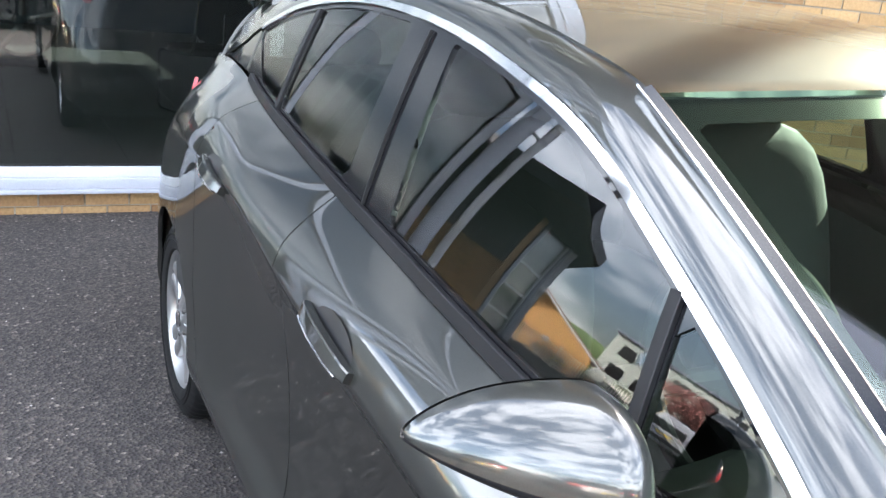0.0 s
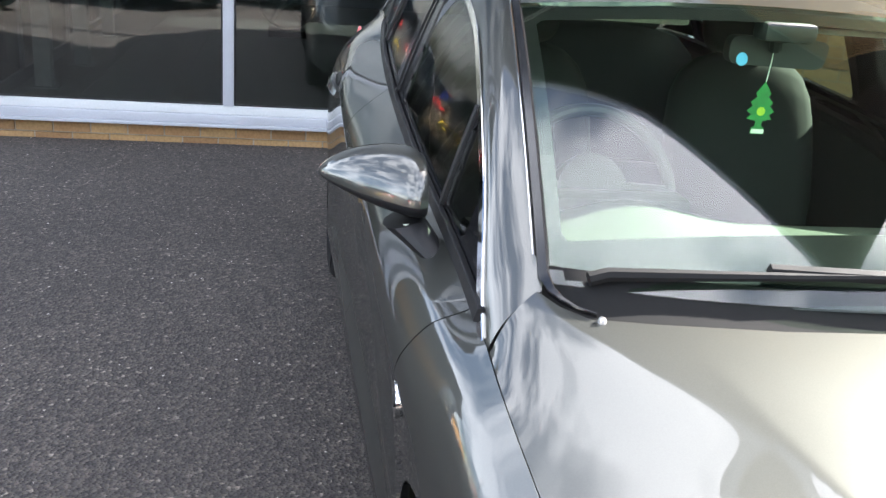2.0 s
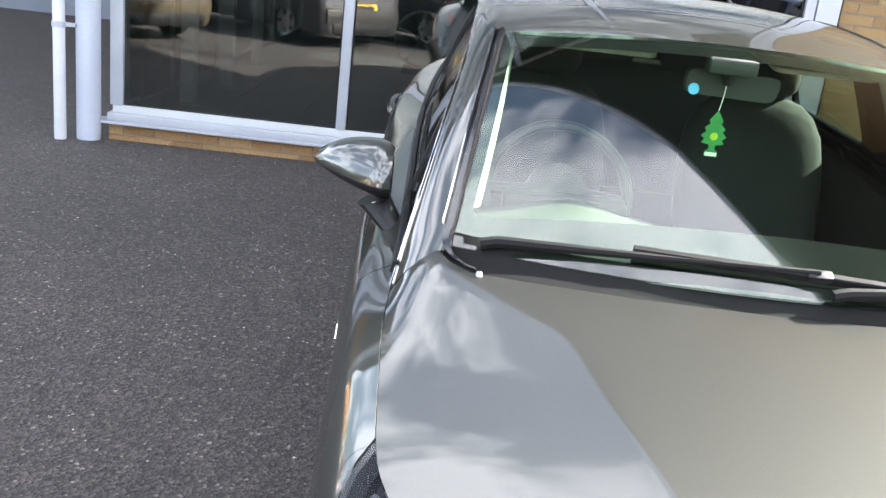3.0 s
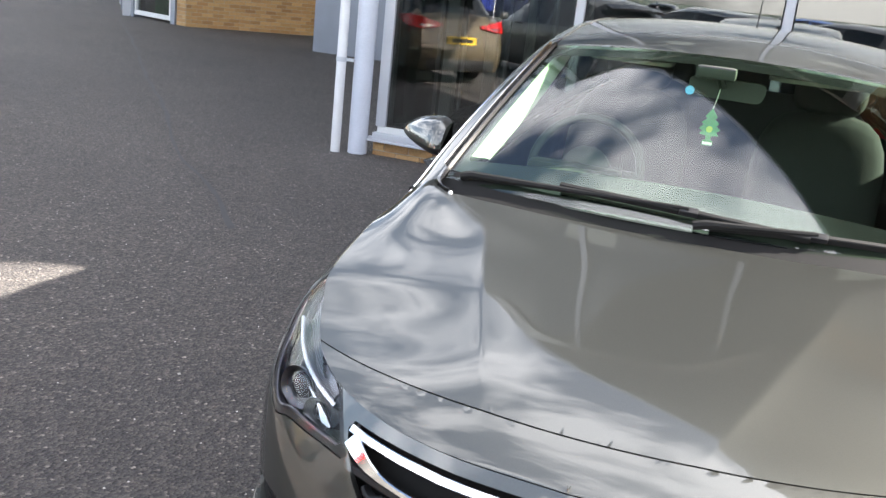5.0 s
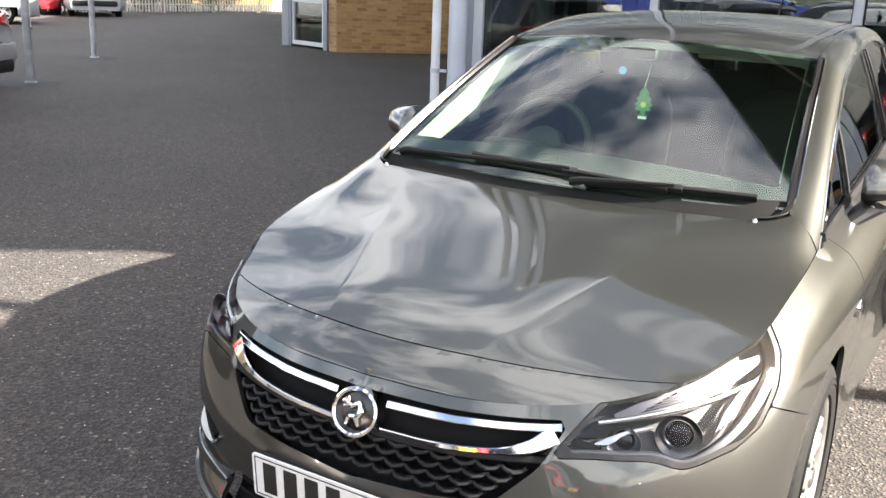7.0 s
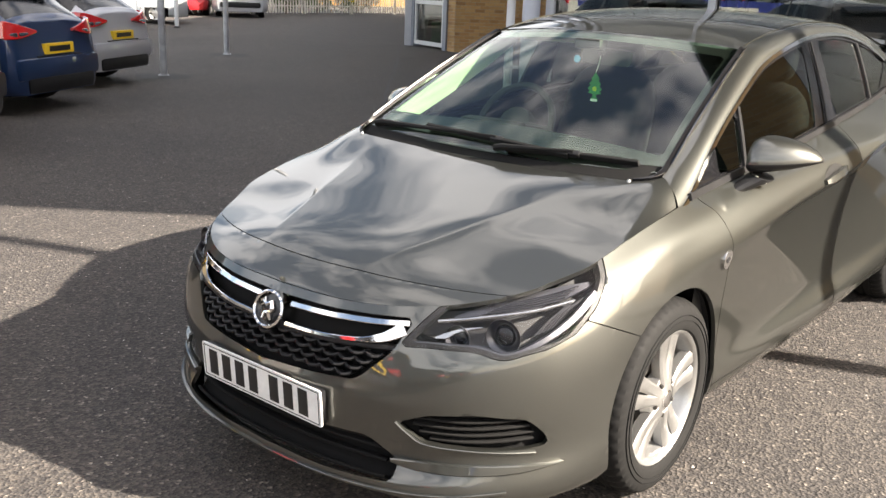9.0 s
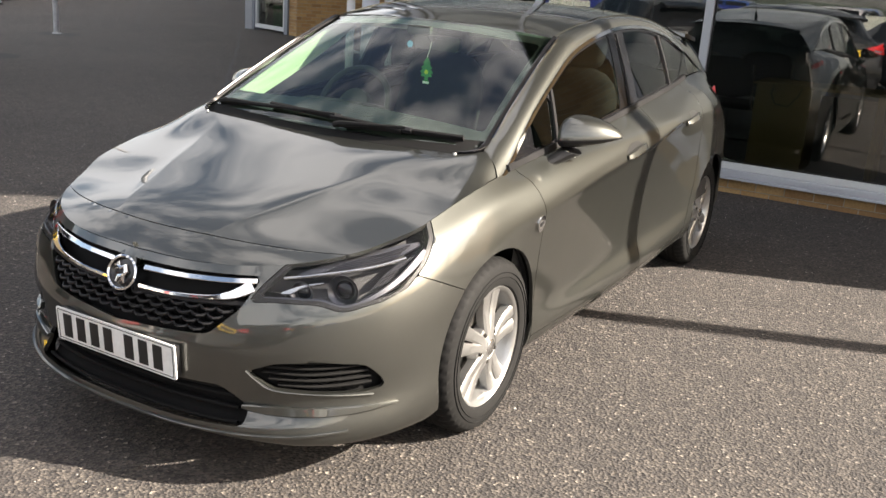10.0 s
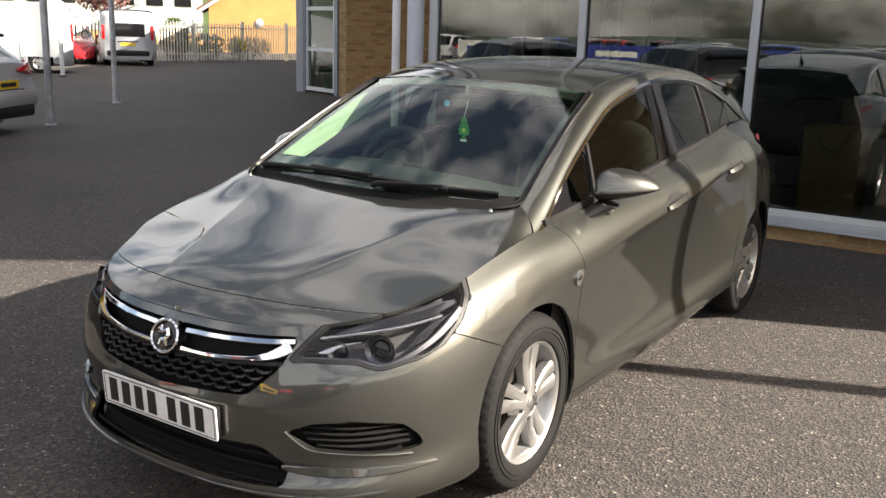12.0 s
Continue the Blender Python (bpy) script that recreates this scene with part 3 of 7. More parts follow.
for sign in (1, -1):
    side = lambda y0, y1, step: sign * fine(s_of_y(y0), s_of_y(y1), step)
    fl = sign < 0
    panel("front_wing", belt, side(-0.62, 0.40, 0.011), V_BODY, lambda P: np.maximum.reduce([-is_bumper(P) + GAP, P[..., 1] - line_y(FRONT_SHUT, P[..., 2]) + GAP, -arch(P), -lamp_in(P) + 0.002, P[..., 2] - 2]), PAINT, car, 0.014, fl)
    SILL = 0.245
    fd = panel("front_door", belt, side(0.2, 1.68, 0.016), V_BODY, lambda P: np.maximum.reduce([line_y(FRONT_SHUT, P[..., 2]) - P[..., 1] + GAP, P[..., 1] - line_y(B_SHUT, P[..., 2]) + GAP, SILL - P[..., 2] + GAP]), PAINT, car, 0.014, fl)
    rd = panel("rear_door", belt, side(1.45, 2.45, 0.016), V_BODY, lambda P: np.maximum.reduce([line_y(B_SHUT, P[..., 2]) - P[..., 1] + GAP, P[..., 1] - line_y(C_SHUT, P[..., 2]) + GAP, SILL - P[..., 2] + GAP, -arch(P, 0.004)]), PAINT, car, 0.014, fl)
    panel("sill", belt, side(0.2, 2.4, 0.02), V_BODY, lambda P: np.maximum.reduce([P[..., 2] - SILL + GAP, -arch(P), line_y(FRONT_SHUT, P[..., 2]) - P[..., 1] + GAP]), PAINT, car, 0.014, fl)
    panel("rear_quarter", belt, side(2.05, 3.1, 0.014), V_BODY, lambda P: np.maximum.reduce([np.maximum(line_y(C_SHUT, P[..., 2]) - P[..., 1], SILL - P[..., 2]) + GAP, -arch(P), P[..., 1] - 3.02]), PAINT, car, 0.014, fl)
    # pillar, rail and glasshouse
    panel("roof_rail", rail(sign), fine(0, 1, 0.009), fine(0, 1, 0.05), None, PAINT, car, 0.004, fl)
for sign in (1, -1):
    panel("rear_body", belt, sign * fine(s_of_y(3.02) + 0.004, S_END, 0.03), V_BODY, None, PAINT, car, 0.01, sign < 0)
SHUT_Y = lambda x: -0.735 + 0.145 * (np.abs(x) / 0.585) ** 2.2
bonnet_end = lambda x: np.interp(np.abs(x), [0, 0.3, 0.5, 0.6, 0.64, 0.664, 0.715, 0.745], [0.05, 0.058, 0.074, 0.088, 0.122, 0.163, 0.129, 0.099])
panel("bonnet", bonnet, fine(-1, 1, 0.0105), np.r_[np.linspace(-0.80, -0.4, 34), np.linspace(-0.385, 0.17, 40)], lambda P: np.maximum.reduce([SHUT_Y(P[..., 0]) - P[..., 1] + GAP, P[..., 1] - bonnet_end(P[..., 0]), np.abs(P[..., 0]) - np.interp(P[..., 1], _bt[_order, 1], _bt[_order, 0]) + GAP]), PAINT, car, 0.014)
panel("nose_panel", bonnet, fine(-1, 1, 0.016), np.r_[np.linspace(-0.8299, -0.80, 12), np.linspace(-0.795, -0.5, 26)], lambda P: P[..., 1] - SHUT_Y(P[..., 0]) + GAP, PAINT, car, 0.014)
panel("windscreen", screen, fine(-1, 1, 0.025), fine(0, 1, 0.03), None, SCREEN_GLASS, car, 0.0)
panel("roof", roof, fine(-1, 1, 0.04), np.r_[0, 0.004, np.linspace(0.02, 1, 40)], None, PAINT, car, 0.01)

# ---- the car's details ----
_gs, _gv = np.meshgrid(np.linspace(0, s_of_y(-0.28), 420), np.linspace(0.02, 1, 330), indexing="ij")
_gp = belt(_gs, _gv)
_gn = np.cross(np.gradient(_gp, axis=0), np.gradient(_gp, axis=1))
_gn /= np.linalg.norm(_gn, axis=-1, keepdims=True)
_gp2, _gn2 = _gp.reshape(-1, 3), _gn.reshape(-1, 3)


def on_front(x, z, off=0.0):
    """The place and normal on the front's skin at (x, z), moved out by off."""
    d = (_gp2[:, 0] - abs(x)) ** 2 + (_gp2[:, 2] - z) ** 2
    i = np.argpartition(d, 6)[:6]
    w = 1 / (d[i] + 1e-7)
    p, n = (_gp2[i] * w[:, None]).sum(0) / w.sum(), (_gn2[i] * w[:, None]).sum(0)
    n = n / np.linalg.norm(n)
    n = n if n[1] < 0 else -n
    p = p + off * n
    f = np.array([-1 if x < 0 else 1, 1, 1])
    return Vector(p * f), Vector(n * f)


def strip(bm, rows):
    """A bar with a bevelled section; rows of (place, normal, height, depth)."""
    rings = []
    for i, (p, n, hgt, dep) in enumerate(rows):
        hgt, dep = float(hgt), float(dep)
        a, b = rows[max(i - 1, 0)][0], rows[min(i + 1, len(rows) - 1)][0]
        along = (Vector(b) - Vector(a)).normalized()
        up = n.cross(along).normalized()
        c = min(hgt, dep) * 0.3
        ring = [(-hgt / 2, -dep), (-hgt / 2, dep - c), (-hgt / 2 + c, dep), (hgt / 2 - c, dep), (hgt / 2, dep - c), (hgt / 2, -dep)]
        rings.append([bm.verts.new(Vector(p) + u * up + v * n) for u, v in ring])
    for a, b in zip(rings, rings[1:]):
        for k in range(6):
            bm.faces.new((a[k], a[(k + 1) % 6], b[(k + 1) % 6], b[k]))
    bm.faces.new(rings[0][::-1])
    bm.faces.new(rings[-1])
    return bm


def front_path(points, off, n=14):
    """Places along the front's skin through (x, z) keys."""
    k = np.asarray(points, float)
    t = np.linspace(0, len(k) - 1, n)
    rows = curve_at(np.c_[np.arange(len(k)), k], t)
    return [on_front(x, z, off) for x, z in rows]


fu, fv = fine(-S_BUMP, S_BUMP, 0.012), V_BODY
# grille: dark back, scalloped mesh, chrome wing bars, round badge
grille = empty("grille", label="black mesh grille with chrome bars")
grille.parent = car
panel("grille_back", belt, fu, fv, lambda P: grille_in(P) - 0.012, MATT_BLACK, grille, 0.0, offset=-0.045)
bm = bmesh.new()
for row in range(9):
    z = 0.490 + 0.0205 * row
    for col in range(-10, 11):
        x = 0.052 * (col + 0.5 * (row % 2))
        if sd_grille(np.array(x), np.array(z)) > -0.012 or (z > 0.585):
            continue
        pts = []
        for k in range(5):
            a = math.pi * (1.08 + 0.84 * k / 4)
            pts.append(on_front(x + 0.0265 * math.cos(a), z + 0.006 + 0.0125 * math.sin(a), -0.010 - 0.006 * abs(k - 2)))
        strip(bm, [(p, n, 0.0085, 0.012) for p, n in pts])
part("grille_mesh", bm, TRIM_BLACK, grille)
bm = bmesh.new()
strip(bm, [(p, n, 0.016, 0.012) for p, n in front_path([(-0.475, 0.600), (-0.40, 0.595), (-0.2, 0.582), (0, 0.578), (0.2, 0.582), (0.40, 0.595), (0.475, 0.600)], -0.018, 24)])
part("grille_divider", bm, TRIM_BLACK, grille)
for sign in (1, -1):
    bm = bmesh.new()
    strip(bm, [(p, n, 0.016, 0.006) for p, n in front_path([(sign * 0.066, 0.643), (sign * 0.2, 0.647), (sign * 0.34, 0.654), (sign * 0.438, 0.661)], -0.004, 16)])
    strip(bm, [(p, n, h, 0.007) for (p, n), h in zip(front_path([(sign * 0.062, 0.588), (sign * 0.2, 0.592), (sign * 0.32, 0.603), (sign * 0.385, 0.620), (sign * 0.430, 0.648)], -0.004, 18), np.linspace(0.012, 0.012, 9).tolist() + np.linspace(0.013, 0.040, 9).tolist())])
    part("chrome_bar", bm, CHROME, grille, "polished chrome bar")
badge = empty("front_badge", label="round chrome badge")
badge.parent = grille
cp, cn = on_front(0.0, 0.614, 0.006)
turn = cn.to_track_quat("Z", "Y").to_matrix().to_4x4()
mb = Matrix.Translation(cp) @ turn
bm = lathe(bmesh.new(), [(0.046, 0.0), (0.046, 0.012), (0.050, 0.016), (0.055, 0.012), (0.056, 0.0), (0.056, -0.03)], 40, "z")
bmesh.ops.transform(bm, matrix=mb, verts=bm.verts[:])
part("badge_ring", bm, CHROME, badge)
bm = lathe(bmesh.new(), [(0.0, 0.004), (0.03, 0.003), (0.047, 0.0)], 32, "z")
bmesh.ops.transform(bm, matrix=mb, verts=bm.verts[:])
part("badge_plate", bm, material("dark_badge", (0.05, 0.05, 0.05), 0.2, 0.9), badge)
bm = bmesh.new()
tube(bm, [(-0.026, 0.020, 0.006), (-0.006, 0.012, 0.010), (0.008, 0.020, 0.010), (0.016, 0.004, 0.010), (0.006, -0.012, 0.010), (0.012, -0.030, 0.006)], [0.004, 0.008, 0.007, 0.008, 0.008, 0.004], 8)
tube(bm, [(-0.034, 0.018, 0.005), (-0.020, 0.028, 0.007), (-0.014, 0.014, 0.006), (-0.03, 0.008, 0.005)], 0.004, 6)
tube(bm, [(0.006, -0.008, 0.008), (-0.014, -0.012, 0.006), (-0.02, -0.03, 0.005)], [0.006, 0.005, 0.003], 6)
bmesh.ops.transform(bm, matrix=mb, verts=bm.verts[:])
part("badge_emblem", bm, CHROME, badge)

# lower intake and fog-lamp insets
intake = empty("lower_intake", label="black slatted lower intake")
intake.parent = car
panel("intake_back", belt, fu, fv, lambda P: intake_in(P) - 0.012, MATT_BLACK, intake, 0.0, offset=-0.05)
for z in (0.24, 0.27, 0.30, 0.325):
    half = 0.43 - 0.4 * (z - 0.22)
    bm = strip(bmesh.new(), [(p, n, 0.010, 0.012) for p, n in front_path([(-half, z), (0, z), (half, z)], -0.028, 20)])
    part("intake_slat", bm, MATT_BLACK, intake)
for sign in (1, -1):
    inset = empty("fog_lamp_inset", label="black ribbed inset in the bumper")
    inset.parent = car
    fs = sign * fine(0.3, s_of_y(-0.2), 0.012)
    panel("inset_back", belt, fs, fv, lambda P: fog_in(P) - 0.012, MATT_BLACK, inset, 0.0, sign < 0, offset=-0.035)
    for z, x0, x1 in ((0.358, 0.53, 0.735), (0.378, 0.505, 0.735), (0.398, 0.49, 0.73), (0.418, 0.50, 0.715)):
        bm = strip(bmesh.new(), [(p, n, 0.007, 0.012) for p, n in front_path([(sign * x0, z), (sign * (x0 + x1) / 2, z - 0.002), (sign * x1, z + 0.004)], -0.022, 10)])
        part("inset_rib", bm, MATT_BLACK, inset)
    bm = strip(bmesh.new(), [(p, n, 0.007, 0.006) for p, n in front_path([(sign * 0.448, 0.404), (sign * 0.48, 0.372), (sign * 0.52, 0.348), (sign * 0.62, 0.339), (sign * 0.735, 0.326)], 0.002, 16)])
    part("inset_trim", bm, PAINT, inset)
bm = strip(bmesh.new(), [(p, n, 0.010, 0.006) for p, n in front_path([(-0.70, 0.222), (-0.5, 0.206), (0, 0.200), (0.5, 0.206), (0.70, 0.222)], 0.002, 40)])
part("bumper_lip", bm, PAINT, car)
for sign in (1, -1):
    blade = front_path([(sign * 0.43, 0.284), (sign * 0.5, 0.280), (sign * 0.604, 0.281), (sign * 0.70, 0.284), (sign * 0.775, 0.288)], 0.003, 22)
    bm = strip(bmesh.new(), [(p, n, 0.004 + 0.026 * math.sin(math.pi * min(1, 0.04 + k / 21)) ** 0.6, 0.010) for k, (p, n) in enumerate(blade)])
    part("bumper_blade", bm, PAINT, car)

# number plate, its characters left as plain bars
plate = empty("number_plate", label="white number plate with black bars")
plate.parent = car
PY, PTILT = -0.915, 4.0
pm = pose(0, PY, 0.404, PTILT)
bm = bmesh.new()
prism(bm, rounded([(-0.26, -0.0555), (0.26, -0.0555), (0.26, 0.0555), (-0.26, 0.0555)], 0.008, 3), lambda p, s: (p[0], -0.004 if s == 0 else 0.001, p[1]))
bmesh.ops.transform(bm, matrix=pm, verts=bm.verts[:])
part("plate_board", bm, PLATE_WHITE, plate)
bm = box(bmesh.new(), -0.255, 0.255, 0.0015, 0.02, -0.05, 0.05)
bmesh.ops.transform(bm, matrix=pm, verts=bm.verts[:])
part("plate_backing", bm, TRIM_BLACK, plate)
bm = bmesh.new()
for x0, x1, z0, z1 in ((-0.252, 0.252, 0.0475, 0.0495), (-0.252, 0.252, -0.0495, -0.0475), (-0.252, -0.250, -0.0495, 0.0495), (0.250, 0.252, -0.0495, 0.0495)):
    box(bm, x0, x1, -0.0055, -0.002, z0, z1)
bmesh.ops.transform(bm, matrix=pm, verts=bm.verts[:])
part("plate_border", bm, INK, plate, smooth=False)
for x in (-0.208, -0.147, -0.086, -0.025, 0.066, 0.127, 0.188):
    bm = box(bmesh.new(), x - 0.019, x + 0.019, -0.0058, -0.002, -0.0395, 0.0395, 0.001)
    bmesh.ops.transform(bm, matrix=pm, verts=bm.verts[:])
    part("plate_bar", bm, INK, plate)

# headlamps: clear cover over a dark housing with bright reflectors
LAMP_BLACK = material("lamp_housing", (0.006, 0.006, 0.007), 0.5)
LAMP_DARK = material("dark_lamp_chrome", (0.10, 0.10, 0.11), 0.28, 1.0)
LAMP_SILVER = material("lamp_reflector", (0.44, 0.45, 0.47), 0.24, 1.0)
for sign in (1, -1):
    head = empty("headlamp", label="clear-lensed headlamp with chrome inner bars")
    head.parent = car
    hs = sign * fine(0.3, s_of_y(-0.2), 0.010)
    panel("lamp_cover", belt, hs, fv, lambda P: lamp_in(P), LENS, head, 0.0, sign < 0, offset=-0.002)
    panel("lamp_housing", belt, hs, fv, lambda P: lamp_in(P) - 0.004, LAMP_BLACK, head, 0.0, sign < 0, offset=-0.062)
    panel("lamp_rim", belt, hs, fv, lambda P: np.maximum(lamp_in(P), -lamp_in(P) - 0.011), TRIM_BLACK, head, 0.03, sign < 0, offset=-0.003)
    bm = bmesh.new()
    low_bar = front_path([(sign * 0.452, 0.620), (sign * 0.50, 0.622), (sign * 0.60, 0.624), (sign * 0.668, 0.604), (sign * 0.72, 0.630), (sign * 0.752, 0.675), (sign * 0.766, 0.735)], -0.012, 30)
    strip(bm, [(p, n, 0.006 + 0.010 * min(1, k / 18) + 0.008 * max(0, (k - 18) / 11), 0.008) for k, (p, n) in enumerate(low_bar)])
    part("lower_light_bar", bm, LAMP_DARK, head)
    bm = bmesh.new()
    strip(bm, [(p, n, 0.010, 0.012) for p, n in front_path([(sign * 0.50, 0.676), (sign * 0.60, 0.692), (sign * 0.68, 0.704), (sign * 0.735, 0.722)], -0.014, 16)])
    part("upper_light_bar", bm, LAMP_SILVER, head)
    for x, z, r in ((0.560, 0.652, 0.022), (0.655, 0.660, 0.030)):
        p, n = on_front(sign * x, z, -0.040)
        rot = Matrix.Translation(p) @ Vector((sign * 0.25, -1, 0.05)).normalized().to_track_quat("Z", "Y").to_matrix().to_4x4()
        bm = lathe(bmesh.new(), [(r, 0.0), (r * 1.12, 0.008), (r * 1.35, 0.016), (r * 1.6, 0.022), (r * 1.62, 0.018)], 28, "z")
        bmesh.ops.transform(bm, matrix=rot, verts=bm.verts[:])
        part("reflector_bowl", bm, LAMP_DARK, head)
        bm = lathe(bmesh.new(), [(r * a, 0.002 + r * 0.6 * math.sqrt(max(0, 1 - a * a))) for a in (0.001, 0.3, 0.55, 0.75, 0.9, 1.0)], 24, "z")
        bmesh.ops.transform(bm, matrix=rot, verts=bm.verts[:])
        part("projector_lens", bm, GLOSS_BLACK, head)
    bm = strip(bmesh.new(), [(p, n, h, 0.004) for (p, n), h in zip(front_path([(sign * 0.505, 0.638), (sign * 0.530, 0.646), (sign * 0.555, 0.662), (sign * 0.60, 0.672)], -0.020, 8), (0.004, 0.010, 0.016, 0.014, 0.010, 0.008, 0.006, 0.004))])
    part("inner_reflector", bm, LAMP_SILVER, head)
    bm = strip(bmesh.new(), [(p, n, 0.014 + 0.034 * math.sin(math.pi * min(1, k / 12)), 0.003) for k, (p, n) in enumerate(front_path([(sign * 0.53, 0.690), (sign * 0.61, 0.715), (sign * 0.69, 0.742), (sign * 0.745, 0.765)], -0.034, 13))])
    part("indicator_bowl", bm, LAMP_DARK, head)
    for k in range(5):
        bm = strip(bmesh.new(), [(p, n, 0.003, 0.005) for p, n in front_path([(sign * (0.58 + 0.01 * k), 0.701 + 0.006 * k), (sign * (0.65 + 0.008 * k), 0.714 + 0.007 * k), (sign * (0.71 + 0.004 * k), 0.728 + 0.008 * k)], -0.026, 8)])
        part("indicator_fin", bm, LAMP_DARK, head)
    for k in range(5):
        x0 = 0.708 + 0.0055 * k
        bm = strip(bmesh.new(), [(p, n, 0.0022, 0.005) for p, n in front_path([(sign * x0, 0.652 + 0.004 * k), (sign * (x0 + 0.006), 0.685 + 0.004 * k), (sign * (x0 + 0.020), 0.716 + 0.004 * k)], -0.024, 7)])
        part("light_guide_rib", bm, LAMP_DARK, head)

# wheels
SPOKE_IN, SPOKE_OUT = 0.045, 0.207


def make_wheel(name, x_out):
    """A wheel with its outer face towards +x, centred on its axle."""
    w = empty(name, label="silver twin-spoke alloy wheel with a black tyre")
    prof = [(0.212, -0.022), (0.222, -0.006), (0.240, 0.0), (0.275, -0.002), (0.296, -0.012), (0.308, -0.026), (0.3145, -0.045), (0.3155, -0.062), (0.309, -0.064), (0.309, -0.070), (0.316, -0.072), (0.3165, -0.100), (0.309, -0.102), (0.309, -0.109), (0.3165, -0.111), (0.316, -0.140), (0.309, -0.142), (0.309, -0.148), (0.3155, -0.150), (0.314, -0.170), (0.302, -0.192), (0.27, -0.205), (0.215, -0.19)]
    bm = bmesh.new()
    rings, turns = [], 150
    for k in range(turns):
        a = 2 * math.pi * k / turns
        ring = []
        for i, (r, o) in enumerate(prof):
            if k % 3 == 0 and (5 <= i <= 7 or 18 <= i <= 19):
                r -= 0.005
            ring.append(bm.verts.new((o, r * math.cos(a), r * math.sin(a))))
        rings.append(ring)
    for k in range(turns):
        a, b = rings[k], rings[(k + 1) % turns]
        for i in range(len(prof) - 1):
            bm.faces.new((a[i], a[i + 1], b[i + 1], b[i]))
    part("tyre", bm, RUBBER, w, "black tyre with grooved tread", sharp=28)
    for r0 in (0.252, 0.268):
        part("sidewall_ring", lathe(bmesh.new(), [(r0 - 0.0015, -0.003), (r0, 0.0022), (r0 + 0.0015, -0.003)], 90, "x"), RUBBER, w)
    rim = part("rim", lathe(bmesh.new(), [(0.184, -0.080), (0.187, -0.076), (0.195, -0.04), (0.203, -0.022), (0.209, -0.016), (0.216, -0.012), (0.220, -0.016), (0.217, -0.024)], 90, "x"), ALLOY, w)
    for k in range(5):
        for d in (-1, 1):
            bm = bmesh.new()
            base = 2 * math.pi * k / 5
            rows = []
            for t in np.linspace(0, 1, 8):
                r = SPOKE_IN + (SPOKE_OUT - SPOKE_IN) * t
                ang = base + d * (0.30 - 0.130 * t) * (1 - 0.12 * t) * (0.72 + 0.28 * t)
                half = (0.0195 - 0.001 * t + 0.011 * t**2.5)
                face = -0.012 - 0.018 * math.sin(math.pi * min(1, t * 0.9)) * 0.5 - 0.006 * t
                c, s = math.cos(ang), math.sin(ang)
                ring = []
                for u, dep in ((-1, -0.035), (-1, -0.006), (-0.6, 0.0), (0.6, 0.0), (1, -0.006), (1, -0.035)):
                    ring.append(bm.verts.new((face + dep, r * c - u * half * s, r * s + u * half * c)))
                rows.append(ring)
            for a, b in zip(rows, rows[1:]):
                for i in range(6):
                    bm.faces.new((a[i], a[(i + 1) % 6], b[(i + 1) % 6], b[i]))
            bm.faces.new(rows[0][::-1]), bm.faces.new(rows[-1])
            part("spoke", bm, ALLOY, rim)
        a = 2 * math.pi * (k + 0.5) / 5
        part("wheel_nut", lathe(bmesh.new(), [(0.0, -0.012), (0.006, -0.013), (0.009, -0.018), (0.010, -0.04)], 6, "x", (0, 0.056 * math.cos(a), 0.056 * math.sin(a))), DARK_METAL, w)
    part("hub", lathe(bmesh.new(), [(0.0, -0.010), (0.034, -0.011), (0.045, -0.016), (0.075, -0.026), (0.082, -0.06)], 40, "x"), ALLOY, w)
    part("centre_cap", lathe(bmesh.new(), [(0.0, -0.003), (0.022, -0.004), (0.028, -0.007), (0.029, -0.014)], 28, "x"), CHROME, w)
    part("brake_disc", lathe(bmesh.new(), [(0.06, -0.085), (0.135, -0.085), (0.135, -0.105), (0.06, -0.105)], 48, "x"), DARK_METAL, w)
    part("brake_caliper", box(bmesh.new(), -0.12, -0.06, -0.06, 0.06, 0.09, 0.165, 0.008), DARK_METAL, w)
    # black dish that stands in for the shade deep behind the spokes
    part("shade_dish", lathe(bmesh.new(), [(0.0, -0.112), (0.168, -0.112), (0.184, -0.090), (0.1865, -0.078)], 40, "x"), material("wheel_shade_black", (0.01, 0.01, 0.01), 0.9), w)
    return w


first = make_wheel("front_wheel", 0.83)
first.parent = car
first.matrix_basis = pose(0.838, FRONT_HUB[0], FRONT_HUB[1], 14, 0, 0)
for nm, x, y, turn_x, rz in (("rear_wheel", 0.838, REAR_HUB[0], 40, 0), ("front_wheel", -0.838, 0.0, 25, 180), ("rear_wheel", -0.838, REAR_HUB[0], 8, 180)):
    c = copy_thing(first, pose(x, y, 0.315, 0, 0, rz) @ pose(0, 0, 0, turn_x))
    c.name = nm
    c.parent = car
# wheel-arch liners, underside and cabin floor keep the light out
LINER = material("arch_liner", (0.008, 0.008, 0.008), 0.95)
for sign in (1, -1):
    for y in (0.0, WHEELBASE):
        bm = bmesh.new()
        n, ra = 24, ARCH_R + 0.012
        rows = [[bm.verts.new((sign * x, y + ra * math.cos(a), 0.327 + ra * math.sin(a))) for a in np.linspace(-0.42, math.pi + 0.42, n)] for x in (0.80, 0.52)]
        for i in range(n - 1):
            bm.faces.new((rows[0][i], rows[0][i + 1], rows[1][i + 1], rows[1][i]))
        bm.faces.new(rows[1])
        part("arch_liner", bm, LINER, car)
boxed("underbody", (-0.70, 0.70, -0.62, 3.2, 0.17, 0.21), LINER, car)
